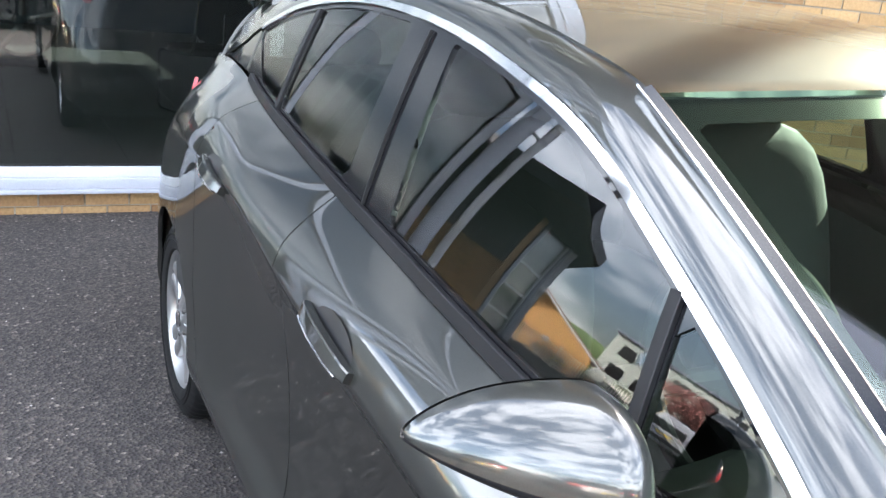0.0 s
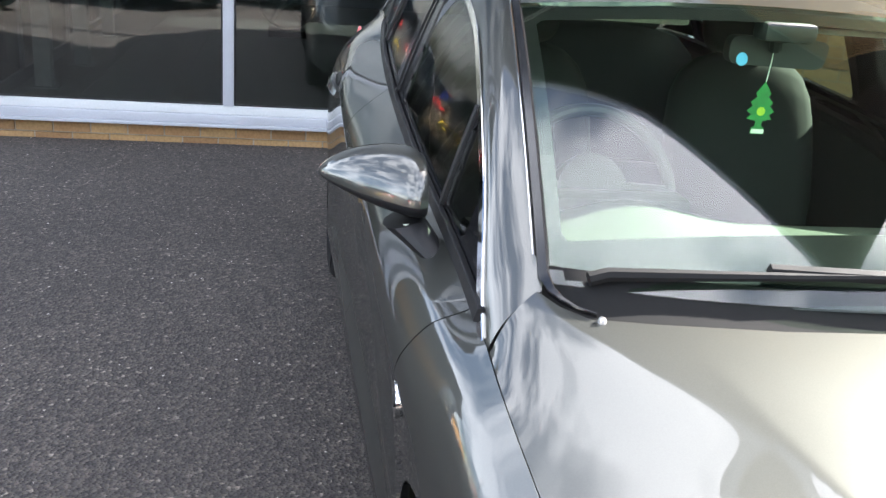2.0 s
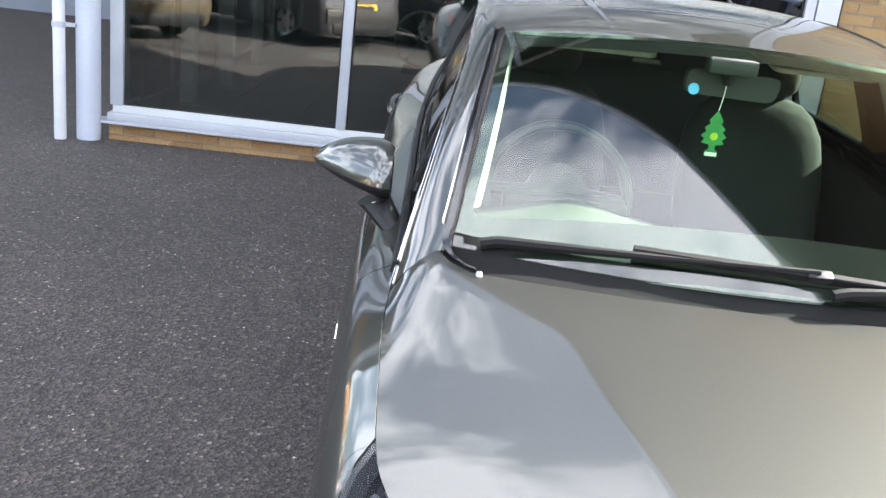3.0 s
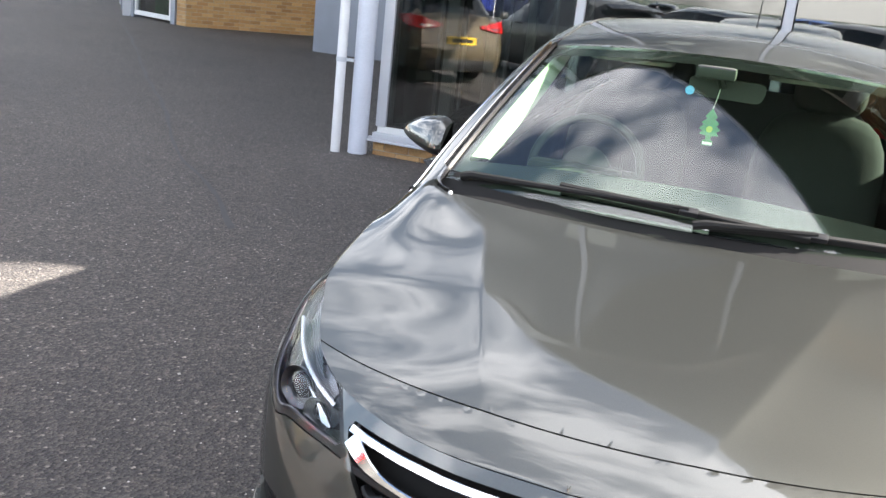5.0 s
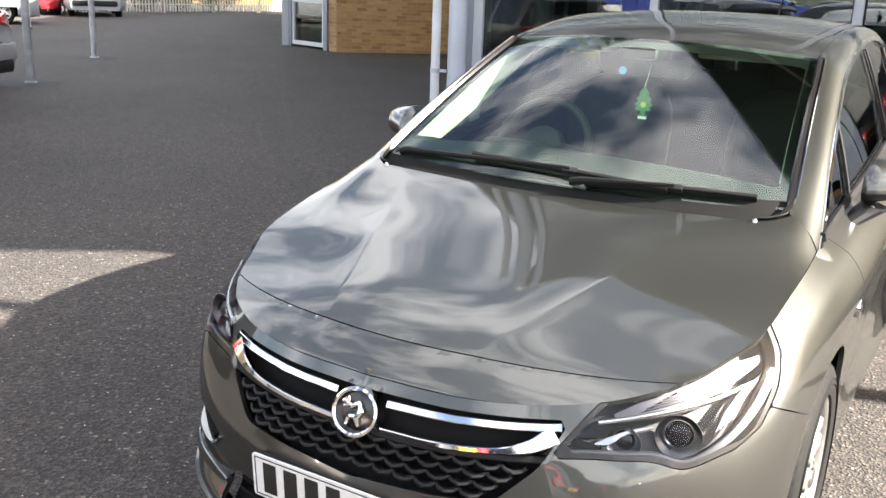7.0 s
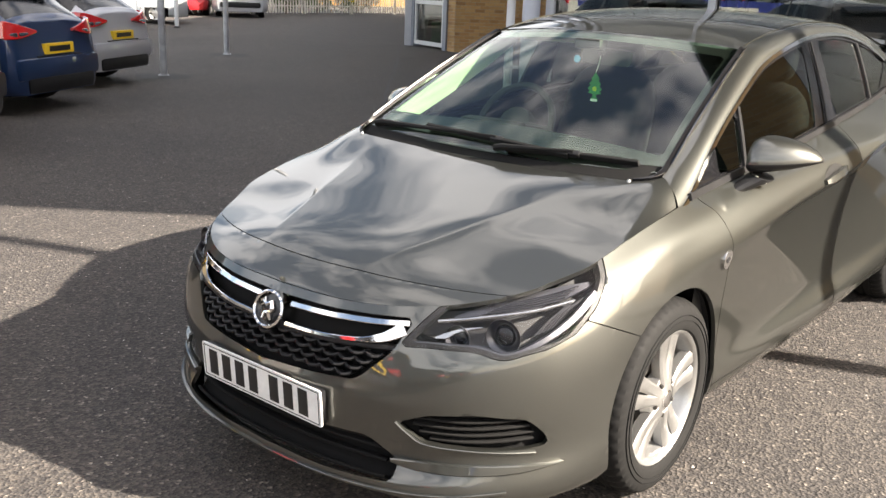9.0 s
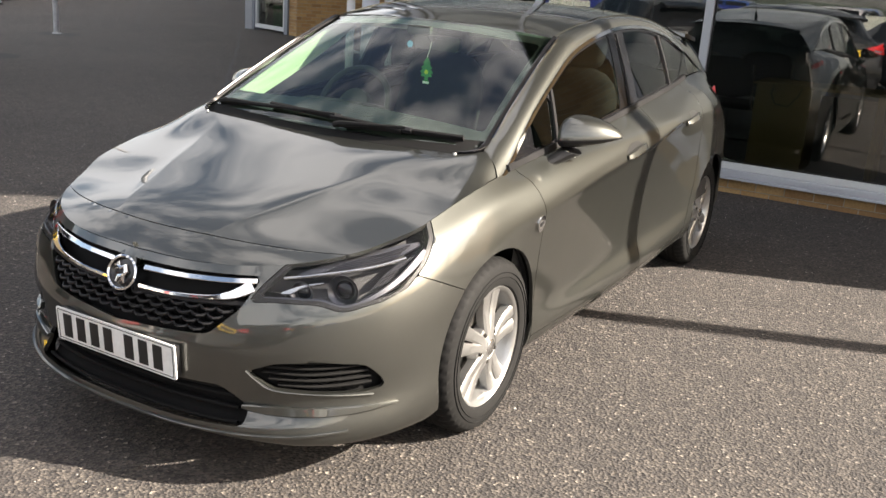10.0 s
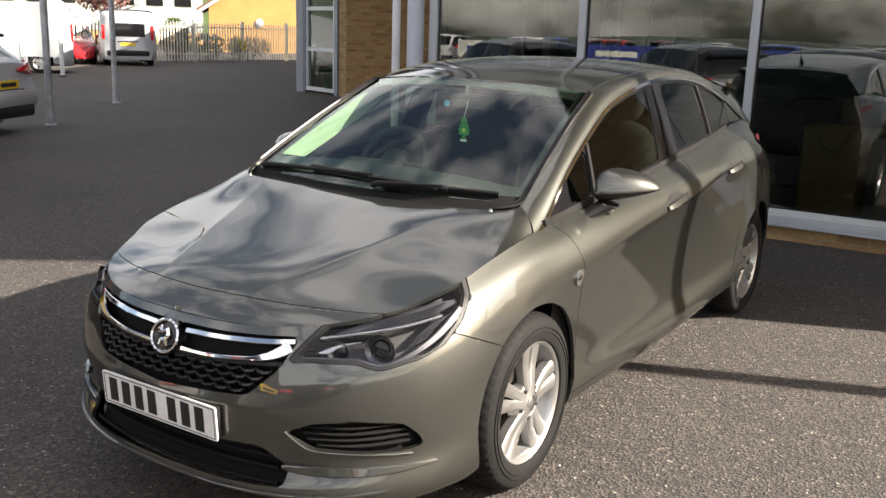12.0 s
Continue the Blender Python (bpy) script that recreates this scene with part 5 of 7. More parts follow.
# pale inner trims of the windscreen pillars
for sign in (1, -1):
    bm = bmesh.new()
    rows = []
    for t in np.linspace(0.16, 0.985, 24):
        p = Vector(screen(np.array(0.958), np.array(t))) + Vector((0, 0.010, -0.014))
        yb = 0.13 + 0.85 * t
        zb = float(curve_at(WINDOW_TOP, yb))
        q = Vector((float(x_side(zb, yb)) - 0.012, yb + 0.01, zb - 0.004))
        wide = 0.7 + 0.3 * math.sin(math.pi * min(1, t))
        rows.append([bm.verts.new((sign * r.x, r.y, r.z)) for r in (p, p + Vector((-0.014, 0.014, -0.004)) * wide, p + Vector((-0.024, 0.07, -0.012)) * wide, p + Vector((-0.020, 0.15, -0.030)) * wide, p + Vector((0.02, 0.19, -0.040)) * wide, q)])
    for a, b in zip(rows, rows[1:]):
        for i in range(5):
            bm.faces.new((a[i], b[i], b[i + 1], a[i + 1]))
    part("pillar_trim", bm, PILLAR_TRIM, cabin, "pale grey inner pillar trim")
# tree-shaped air freshener and its cord, round sticker
fresh = empty("air_freshener", label="green tree-shaped card air freshener on a cord", category="air freshener")
TREE = [(-0.016, 0.0), (0.016, 0.0), (0.016, 0.014), (0.008, 0.018), (0.008, 0.030), (0.030, 0.034), (0.022, 0.044), (0.033, 0.052), (0.020, 0.064), (0.027, 0.072), (0.013, 0.084), (0.018, 0.092), (0.0, 0.118)]
outline = TREE + [(-x, z) for x, z in TREE[::-1][1:-1] if x > 0]
bm = prism(bmesh.new(), outline, lambda p, s: (0.005 + p[0], 0.815 + (0 if s == 0 else 0.002), 1.083 + p[1]))
part("tree_card", bm, GREEN, fresh, smooth=False)
part("tree_base_bar", box(bmesh.new(), -0.010, 0.020, 0.8125, 0.8145, 1.085, 1.094), PALE, fresh, smooth=False)
part("tree_emblem", lathe(bmesh.new(), [(0.0, -0.0012), (0.010, -0.001)], 20, "y", (0.005, 0.814, 1.135)), material("yellow_green_ink", (0.35, 0.5, 0.03), 0.6), fresh)
part("cord", tube(bmesh.new(), [(0.005, 0.815, 1.20), (0.012, 0.822, 1.235), (0.018, 0.83, 1.29)], 0.0012, 6), PALE, fresh)
disc = Vector((-0.074, 0.792, 1.250))
bm = lathe(bmesh.new(), [(0.0, 0.0), (0.014, 0.0), (0.014, -0.001)], 24, "z")
bmesh.ops.transform(bm, matrix=Matrix.Translation(disc) @ Vector((0.1, -1, 0.12)).to_track_quat("Z", "Y").to_matrix().to_4x4(), verts=bm.verts[:])
tagged(part("round_sticker", bm, BLUE), "light blue round sticker on the windscreen", "sticker")

# ---- ground ----
TARMAC = material("tarmac", (0.06, 0.056, 0.055), 0.88)
_n, _l, _b = shader(TARMAC)
_c = _n.new("ShaderNodeTexCoord")
chips = _n.new("ShaderNodeTexVoronoi")
chips.inputs["Scale"].default_value = 95.0
_l.new(_c.outputs["Object"], chips.inputs["Vector"])
chip_tone = ramp_node(TARMAC, chips.outputs["Color"], [(0.12, (0.020, 0.018, 0.018)), (0.5, (0.050, 0.044, 0.041)), (0.86, (0.098, 0.086, 0.074)), (0.97, (0.30, 0.27, 0.23))])
patch = noise_node(TARMAC, 0.45, 6.0)
patch_tone = ramp_node(TARMAC, patch.outputs["Fac"], [(0.3, (0.66, 0.65, 0.66)), (0.7, (1.0, 0.98, 0.95))])
stain = noise_node(TARMAC, 5.0, 5.0)
stain_tone = ramp_node(TARMAC, stain.outputs["Fac"], [(0.3, (0.86, 0.86, 0.86)), (0.62, (1.0, 1.0, 1.0))])
_l.new(mix_node(TARMAC, "MULTIPLY", 1.0, mix_node(TARMAC, "MULTIPLY", 1.0, chip_tone.outputs["Color"], patch_tone.outputs["Color"]), stain_tone.outputs["Color"]), _b.inputs["Base Color"])
bump(TARMAC, chips.outputs["Distance"], 0.9, 0.006)
ground_bm = bmesh.new()
bmesh.ops.create_grid(ground_bm, x_segments=40, y_segments=40, size=600)
tagged(part("ground", ground_bm, TARMAC), "dark grey tarmac car park", "ground", kind="structure")
rng = random.Random(4)
verts, faces = [], []
for _ in range(2600):
    r, a = 0.6 + 7.5 * rng.random() ** 0.8, rng.random() * 2 * math.pi
    x, y, s = r * math.cos(a), 1.0 + r * math.sin(a), rng.uniform(0.0022, 0.0055) * (1.6 if rng.random() < 0.04 else 1)
    i = len(verts)
    verts += [(x - s, y, 0.001), (x, y - s * 0.8, 0.001), (x + s, y, 0.001), (x, y + s * 0.9, 0.001), (x + s * 0.2, y, s * 0.9)]
    faces += [(i, i + 1, i + 4), (i + 1, i + 2, i + 4), (i + 2, i + 3, i + 4), (i + 3, i, i + 4)]
GRIT = varied("pale_grit", (0.42, 0.40, 0.36), 0.8, 0.4, 40.0)
tagged(link_mesh("loose_grit", verts, faces, GRIT, None, False), "pale loose grit scattered on the tarmac", "grit", kind="stuff")
SEAM = varied("tar_seam", (0.022, 0.021, 0.022), 0.75, 0.3, 8.0)
seam_rows = [(-2.6, 2.2), (-3.4, 3.04), (-4.21, 3.83), (-5.6, 5.5), (-7.18, 7.24), (-9.8, 10.3), (-13.1, 13.97)]
bm = bmesh.new()
pr = curve_at([(k, *p) for k, p in enumerate(seam_rows)], np.linspace(0, len(seam_rows) - 1, 60))
vs_ = []
for k, p in enumerate(pr):
    w = 0.012 + 0.012 * noise.noise(Vector((p[0] * 2, p[1] * 2, 0)))
    j = 0.03 * noise.noise(Vector((p[0] * 1.3, p[1] * 1.3, 5)))
    vs_.append((bm.verts.new((p[0] + j - w, p[1] + j - w, 0.004)), bm.verts.new((p[0] + j + w, p[1] + j + w, 0.004))))
for a, b in zip(vs_, vs_[1:]):
    bm.faces.new((a[0], a[1], b[1], b[0]))
tagged(part("tarmac_seam", bm, SEAM), "dark tar seam across the tarmac", "seam", kind="structure")

# ---- brickwork ----


def brick_material(name, per_object):
    m = material(name, (0.45, 0.27, 0.11), 0.9)
    n, l, b = shader(m)
    src = n.new("ShaderNodeObjectInfo") if per_object else n.new("ShaderNodeNewGeometry")
    tone = ramp_node(m, src.outputs["Random" if per_object else "Random Per Island"], [(0.0, (0.22, 0.125, 0.056)), (0.35, (0.30, 0.19, 0.083)), (0.7, (0.37, 0.245, 0.115)), (1.0, (0.27, 0.155, 0.068))])
    fine_ = noise_node(m, 70.0, 5.0)
    mott = ramp_node(m, fine_.outputs["Fac"], [(0.3, (0.75, 0.72, 0.7)), (0.7, (1.05, 1.05, 1.05))])
    l.new(mix_node(m, "MULTIPLY", 1.0, tone.outputs["Color"], mott.outputs["Color"]), b.inputs["Base Color"])
    bump(m, fine_.outputs["Fac"], 0.6, 0.003)
    return m


BRICK_ONE, BRICK_MANY = brick_material("buff_brick", True), brick_material("buff_brick_far", False)
MORTAR = varied("pale_mortar", (0.27, 0.235, 0.185), 0.95, 0.15, 8.0, 120.0)
_brick_mesh = {}


def brick_mesh(length):
    key = round(length, 3)
    if key not in _brick_mesh:
        bm = box(bmesh.new(), 0, length, -0.010, 0.04, 0, 0.065)
        me = bpy.data.meshes.new("brick")
        bmesh.ops.recalc_face_normals(bm, faces=bm.faces[:])
        bm.to_mesh(me)
        bm.free()
        me.materials.append(BRICK_ONE)
        _brick_mesh[key] = me
    return _brick_mesh[key]


def lay_bricks(wall, start, along, length, z0, z1, single=None):
    """Stretcher bond on a wall face; bricks with single(x, z) true are parts of their own, the rest one mesh."""
    start, along = Vector(start), Vector(along).normalized()
    turn = Matrix.Rotation(math.atan2(along.y, along.x), 4, "Z")
    verts, faces = [], []
    row = 0
    z = z0 + 0.005
    while z + 0.03 < z1:
        x = -0.1125 * (row % 2)
        while x < length - 0.02:
            a, b = max(x, 0.002), min(x + 0.215, length - 0.002)
            if b - a > 0.02:
                m = Matrix.Translation(start + along * a + Vector((0, 0, z))) @ turn
                if single is not None and single(a, z):
                    ob = new("brick", brick_mesh(b - a))
                    ob.parent = wall
                    ob.matrix_basis = m
                else:
                    i = len(verts)
                    for q in ((0, -0.010, 0), (b - a, -0.010, 0), (b - a, -0.010, 0.065), (0, -0.010, 0.065), (0, 0.02, 0), (b - a, 0.02, 0), (b - a, 0.02, 0.065), (0, 0.02, 0.065)):
                        verts.append(m @ Vector(q))
                    faces += [(i, i + 1, i + 2, i + 3), (i + 3, i + 2, i + 6, i + 7), (i + 1, i, i + 4, i + 5), (i + 1, i + 5, i + 6, i + 2), (i, i + 3, i + 7, i + 4)]
            x += 0.225
        row += 1
        z += 0.075
    if verts:
        ob = link_mesh("bricks", verts, faces, BRICK_MANY, wall, False)
        ob["kind"] = "stuff"


def wall_between(name, p, q, z0, z1, thick, mat_, label):
    """An upright wall from p to q, its thickness behind the face."""
    p, q = Vector((*p, 0)), Vector((*q, 0))
    d = (q - p).normalized()
    back = Vector((-d.y, d.x, 0)) * thick
    bm = bmesh.new()
    lo = [bm.verts.new(v + Vector((0, 0, z0))) for v in (p, q, q + back, p + back)]
    hi = [bm.verts.new(v + Vector((0, 0, z1))) for v in (p, q, q + back, p + back)]
    bm.faces.new(lo[::-1]), bm.faces.new(hi)
    for i in range(4):
        bm.faces.new((lo[i], lo[(i + 1) % 4], hi[(i + 1) % 4], hi[i]))
    return tagged(part(name, bm, mat_, smooth=False), label, "wall", kind="structure")


# ---- showroom ----
FACE, FLOOR_Z, SOFFIT = 4.95, 0.17, 6.5
FRAME = varied("silver_grey_frame", (0.40, 0.42, 0.46), 0.38, 0.05, 3.0, 150.0, metal=0.15)
WHITE = varied("white_painted_metal", (0.50, 0.52, 0.53), 0.4, 0.05, 3.0)
PLASTER = varied("pale_plaster", (0.55, 0.55, 0.53), 0.9, 0.06, 1.5)
CLAD = varied("blue_grey_cladding", (0.17, 0.19, 0.23), 0.45, 0.08, 2.0, metal=0.2)
SOFFIT_MAT = varied("dark_soffit_cladding", (0.055, 0.058, 0.065), 0.6, 0.1, 1.0)
WOOD = varied("light_oak_board", (0.36, 0.25, 0.10), 0.5, 0.18, 3.0, 40.0)

plinth = wall_between("wall_plinth", (-3.02, FACE + 0.012), (1.9, FACE + 0.012), 0.0, 0.12, 0.25, MORTAR, "low buff brick plinth under the showroom glass")
lay_bricks(plinth, (-3.02, FACE + 0.010, 0), (1, 0, 0), 4.92, -0.035, 0.12, lambda a, z: True)
sill = empty("window_sill", label="silver-grey pressed metal sill under the showroom glass", category="sill", kind="structure")
boxed("sill_ledge", (-3.10, 1.92, FACE - 0.06, FACE + 0.10, 0.120, 0.140), FRAME, sill, bevel=0.004)
boxed("sill_upstand", (-3.02, 1.92, FACE - 0.035, FACE + 0.10, 0.141, 0.196), FRAME, sill, bevel=0.006)
boxed("sill_rail", (-2.99, 1.92, FACE - 0.005, FACE + 0.09, 0.197, 0.25), WHITE, sill, bevel=0.004)
MULL = (-2.96, -1.385, 0.11, 1.70)
for k, x in enumerate(MULL):
    w = 0.034 if k else 0.045
    m = empty("mullion", label="silver-grey aluminium glazing mullion", category="mullion", group="showroom mullions", kind="structure")
    boxed("mullion_face", (x - w, x + w, FACE - 0.015, FACE + 0.02, 0.251, SOFFIT), FRAME, m, bevel=0.004)
    boxed("mullion_body", (x - w * 0.7, x + w * 0.7, FACE + 0.021, FACE + 0.13, 0.251, SOFFIT), FRAME, m)
for a, b in zip(MULL, MULL[1:]):
    p = boxed("window_pane", (a + 0.035, b - 0.035, FACE + 0.026, FACE + 0.036, 0.251, SOFFIT), SHOP_GLASS)
    tagged(p, "tall clear showroom window pane", "window", "showroom panes", "structure")
    boxed("gasket", (a + 0.036, b - 0.036, FACE + 0.018, FACE + 0.0255, 0.2505, 0.261), TRIM_BLACK, p)
    boxed("gasket", (a + 0.034, a + 0.046, FACE + 0.018, FACE + 0.0255, 0.262, SOFFIT), TRIM_BLACK, p)
    boxed("gasket", (b - 0.046, b - 0.034, FACE + 0.018, FACE + 0.0255, 0.262, SOFFIT), TRIM_BLACK, p)
for a, b in zip(MULL, MULL[1:]):
    for z in (2.75, 4.65):
        tagged(boxed("transom", (a + 0.046, b - 0.046, FACE - 0.012, FACE + 0.12, z, z + 0.07), FRAME, bevel=0.004), "silver-grey aluminium glazing transom", "transom", "showroom transoms", "structure")
floor = tagged(boxed("floor", (-3.0, 4.2, FACE + 0.14, 13.0, 0.02, FLOOR_Z - 0.006), varied("dark_grout", (0.12, 0.12, 0.12), 0.9)), "grey tiled showroom floor", "floor", kind="structure")
TILE = material("grey_floor_tile", (0.2, 0.2, 0.2), 0.28)
_oi = TILE.node_tree.nodes.new("ShaderNodeObjectInfo")
_tr = ramp_node(TILE, _oi.outputs["Random"], [(0.0, (0.20, 0.20, 0.20)), (1.0, (0.25, 0.25, 0.25))])
TILE.node_tree.links.new(_tr.outputs["Color"], TILE.node_tree.nodes["Principled BSDF"].inputs["Base Color"])
tile_bm = box(bmesh.new(), 0.003, 0.597, 0.003, 0.597, -0.006, 0.0)
tile_me = bpy.data.meshes.new("tile")
bmesh.ops.recalc_face_normals(tile_bm, faces=tile_bm.faces[:])
tile_bm.to_mesh(tile_me)
tile_me.materials.append(TILE)
for i in range(12):
    for j in range(13):
        t_ = new("tile", tile_me)
        t_.parent = floor
        t_.location = (-3.0 + 0.6 * i, FACE + 0.14 + 0.6 * j, FLOOR_Z)
for x, y in ((-1.6, 6.4), (-1.6, 9.4), (1.4, 6.4), (1.4, 9.4)):
    panel_light = empty("ceiling_light", label="square white ceiling panel light", category="ceiling light", group="showroom ceiling lights")
    boxed("light_frame", (x - 0.32, x + 0.32, y - 0.32, y + 0.32, SOFFIT - 0.03, SOFFIT - 0.001), WHITE, panel_light)
    lamp = bpy.data.lights.new("panel_lamp", "AREA")
    lamp.energy, lamp.size, lamp.color = 0.3, 0.6, (1.0, 0.96, 0.9)
    lamp_ob = new("panel_lamp", lamp)
    lamp_ob.location = (x, y, SOFFIT - 0.04)
ceiling = tagged(boxed("ceiling", (-3.3, 4.4, FACE, 13.2, SOFFIT, SOFFIT + 0.1), PLASTER), "plain pale showroom ceiling", "ceiling", kind="structure")
tagged(boxed("wall_back", (-8.0, 4.4, 13.0, 13.2, 0, SOFFIT), CLAD), "dark cladded back wall of the showroom", "wall", kind="structure")
tagged(boxed("wall_east", (4.2, 4.4, 4.6, 13.0, 0, 2.7), CLAD), "dark lower wall of the showroom", "wall", kind="structure")
tagged(boxed("wall_east_upper", (4.2, 4.4, 4.6, 9.2, 2.7, SOFFIT), CLAD), "dark upper wall beside the high window", "wall", kind="structure")
tagged(boxed("wall_east_top", (4.2, 4.4, 9.2, 13.0, 4.5, SOFFIT), CLAD), "dark wall above the high window", "wall", kind="structure")
# opening added out of view so that sun can reach the showroom floor
tagged(boxed("window_sun_opening", (4.28, 4.30, 9.2, 13.0, 2.7, 4.5), SHOP_GLASS), "added high window strip, out of view, to let sun onto the floor", "window", kind="structure")
# glazed side wall and lobby
side_frame = empty("side_window", label="silver-framed glazed side wall of the lobby", category="window", kind="structure")
for y in (5.12, 6.2, 7.3, 8.4, 9.5, 10.6, 11.7, 12.9):
    boxed("window_post", (-3.02, -2.94, y - 0.03, y + 0.03, 0.19, SOFFIT - 0.002), FRAME, side_frame)
for z in (0.171, 2.4):
    boxed("window_rail", (-3.018, -2.942, 5.15, 12.87, z, z + 0.06), FRAME, side_frame)
boxed("pane", (-2.985, -2.975, 5.15, 12.9, 0.232, SOFFIT - 0.002), SHOP_GLASS, side_frame)
boxed("side_plinth", (-3.02, -2.94, 5.2, 13.0, 0, 0.17), MORTAR, side_frame)
for x, y, w in ((-2.68, 5.74, 0.055), (-2.62, 6.74, 0.055), (-2.72, 8.5, 0.05)):
    post = empty("lobby_post", label="white square post in the showroom lobby", category="post", group="lobby posts")
    boxed("post_shaft", (x - w, x + w, y - w, y + w, FLOOR_Z + 0.011, SOFFIT - 0.001), WHITE, post, bevel=0.006)
    boxed("post_foot", (x - w * 1.7, x + w * 1.7, y - w * 1.6, y + w * 1.6, FLOOR_Z + 0.001, FLOOR_Z + 0.011), WHITE, post)
inner = empty("lobby_screen", label="glazed lobby screen with a grey frame", category="screen")
for y in (5.9, 6.6, 7.4):
    boxed("screen_post", (-2.90, -2.85, y - 0.025, y + 0.025, FLOOR_Z, 2.6), FRAME, inner)
boxed("screen_rail", (-2.898, -2.852, 5.2, 7.4, FLOOR_Z + 0.001, FLOOR_Z + 0.09), FRAME, inner)
boxed("screen_rail", (-2.898, -2.852, 5.2, 7.4, 2.55, 2.62), FRAME, inner)
boxed("screen_pane", (-2.878, -2.872, 5.2, 7.4, FLOOR_Z + 0.09, 2.55), SHOP_GLASS, inner)

# downpipe and round column at the showroom's corner
pipe = empty("downpipe", label="grey-white rainwater downpipe with a bracket", category="pipe")
part("pipe_tube", tube(bmesh.new(), [(-3.30, 4.80, 0.0), (-3.30, 4.80, 6.0)], 0.040, 20), varied("weathered_pipe", (0.55, 0.56, 0.58), 0.5, 0.12, 3.0), pipe)
for z in (0.78, 2.6):
    part("pipe_collar", lathe(bmesh.new(), [(0.041, z - 0.02), (0.046, z - 0.018), (0.046, z + 0.018), (0.041, z + 0.02)], 20, "z", (-3.30, 4.80, 0)), FRAME, pipe)
    boxed("pipe_bracket", (-3.265, -3.19, 4.80, 4.83, z - 0.012, z + 0.012), FRAME, pipe)
column = empty("round_column", label="round blue-grey steel column at the showroom corner", category="column")
part("column_shaft", tube(bmesh.new(), [(-3.14, 4.90, 0.0), (-3.14, 4.90, 6.49)], 0.082, 32), varied("column_paint", (0.42, 0.45, 0.52), 0.42, 0.05, 3.0), column)

# canopy with a pointed prow over the tarmac, brick return wall to the east
CANOPY = [(3.1, 0.42), (6.2, 4.14), (10.2, 7.1), (10.2, 13.4), (-8.2, 13.4), (-9.0, 10.6), (-4.3, 6.3), (-1.5, 4.7), (0.9, 2.75)]
bm = prism(bmesh.new(), CANOPY, lambda p, s: (p[0], p[1], SOFFIT + 0.105 if s == 0 else SOFFIT + 0.30))
tagged(part("roof_canopy", bm, SOFFIT_MAT, smooth=False), "dark flat roof with a pointed overhanging canopy", "roof", kind="structure")
bm = bmesh.new()
edge = [Vector((*p, SOFFIT + 0.23)) for p in CANOPY]
for a, b in zip(edge, edge[1:] + edge[:1]):
    d = (b - a).normalized()
    nrm = Vector((d.y, -d.x, 0))
    strip(bm, [(a + nrm * 0.012, nrm, 0.15, 0.010), (b + nrm * 0.012, nrm, 0.15, 0.010)])
tagged(part("roof_fascia", bm, FRAME, smooth=False), "silver-grey fascia round the canopy", "fascia", kind="structure")
CORNER = (3.95, 3.72)
brick_wall = wall_between("wall_brick", (1.925, FACE + 0.03), CORNER, 0.0, SOFFIT + 0.1, 0.3, MORTAR, "buff brick return wall beside the showroom glass")
run = math.hypot(CORNER[0] - 1.925, CORNER[1] - FACE - 0.03)
lay_bricks(brick_wall, (1.925, FACE + 0.03, 0), (CORNER[0] - 1.925, CORNER[1] - FACE - 0.03, 0), run, 0.0, SOFFIT, lambda a, z: 0.9 < z < 2.8)
east_wall = wall_between("wall_brick_east", CORNER, (7.2, 6.1), 0.0, SOFFIT + 0.1, 0.3, MORTAR, "buff brick flank wall facing the sun")
lay_bricks(east_wall, (*CORNER, 0), (7.2 - CORNER[0], 6.1 - CORNER[1], 0), math.hypot(7.2 - CORNER[0], 6.1 - CORNER[1]), 0.0, SOFFIT)
jamb = tagged(boxed("door_jamb", (1.745, 1.90, FACE - 0.01, FACE + 0.2, 0.0, SOFFIT), FRAME), "grey jamb between glass and brick", "jamb", kind="structure")
# out-of-view post, added for the shadow that crosses the car
lamp_post = empty("lamp_post", label="tall slim grey post, out of view, added for its shadow", category="lamp post")
part("post_shaft", tube(bmesh.new(), [(5.6, 3.27, 0), (5.6, 3.27, 3.0), (5.6, 3.27, 8.5)], [0.075, 0.068, 0.05], 16), FRAME, lamp_post)
part("post_head", box(bmesh.new(), 5.3, 5.9, 3.15, 3.39, 8.5, 8.62, 0.03), FRAME, lamp_post)

# ---- neighbouring wing seen beyond: window unit, brick wall, grey posts ----
A1, A2, A3 = (-13.62, 15.05), (-12.1, 14.5), (-11.72, 14.35)
wing = empty("window_unit", label="blue-grey framed window unit with white bars", category="window", kind="structure")
d = (Vector((*A2, 0)) - Vector((*A1, 0))).normalized()
rot = Matrix.Translation((*A1, 0)) @ Matrix.Rotation(math.atan2(d.y, d.x), 4, "Z")
span = (Vector(A2) - Vector(A1)).length


def placed(name, dims, mat_, m, parent, bevel=0.0):
    bm = box(bmesh.new(), *dims, bevel)
    bmesh.ops.transform(bm, matrix=m, verts=bm.verts[:])
    return part(name, bm, mat_, parent)


placed("unit_frame", (0, 0.10, -0.05, 0.2, 0, 4.5), CLAD, rot, wing)
placed("unit_frame", (span - 0.10, span + 0.06, -0.05, 0.2, 0, 4.5), CLAD, rot, wing)
for z in (0.06, 1.02, 1.98, 2.9):
    placed("unit_bar", (0.10, span - 0.10, -0.02, 0.10, z, z + 0.09), WHITE, rot, wing)
for u in (0.14, span - 0.16):
    placed("unit_bar", (u - 0.03, u + 0.03, -0.021, 0.09, 0.15, 4.4), WHITE, rot, wing)
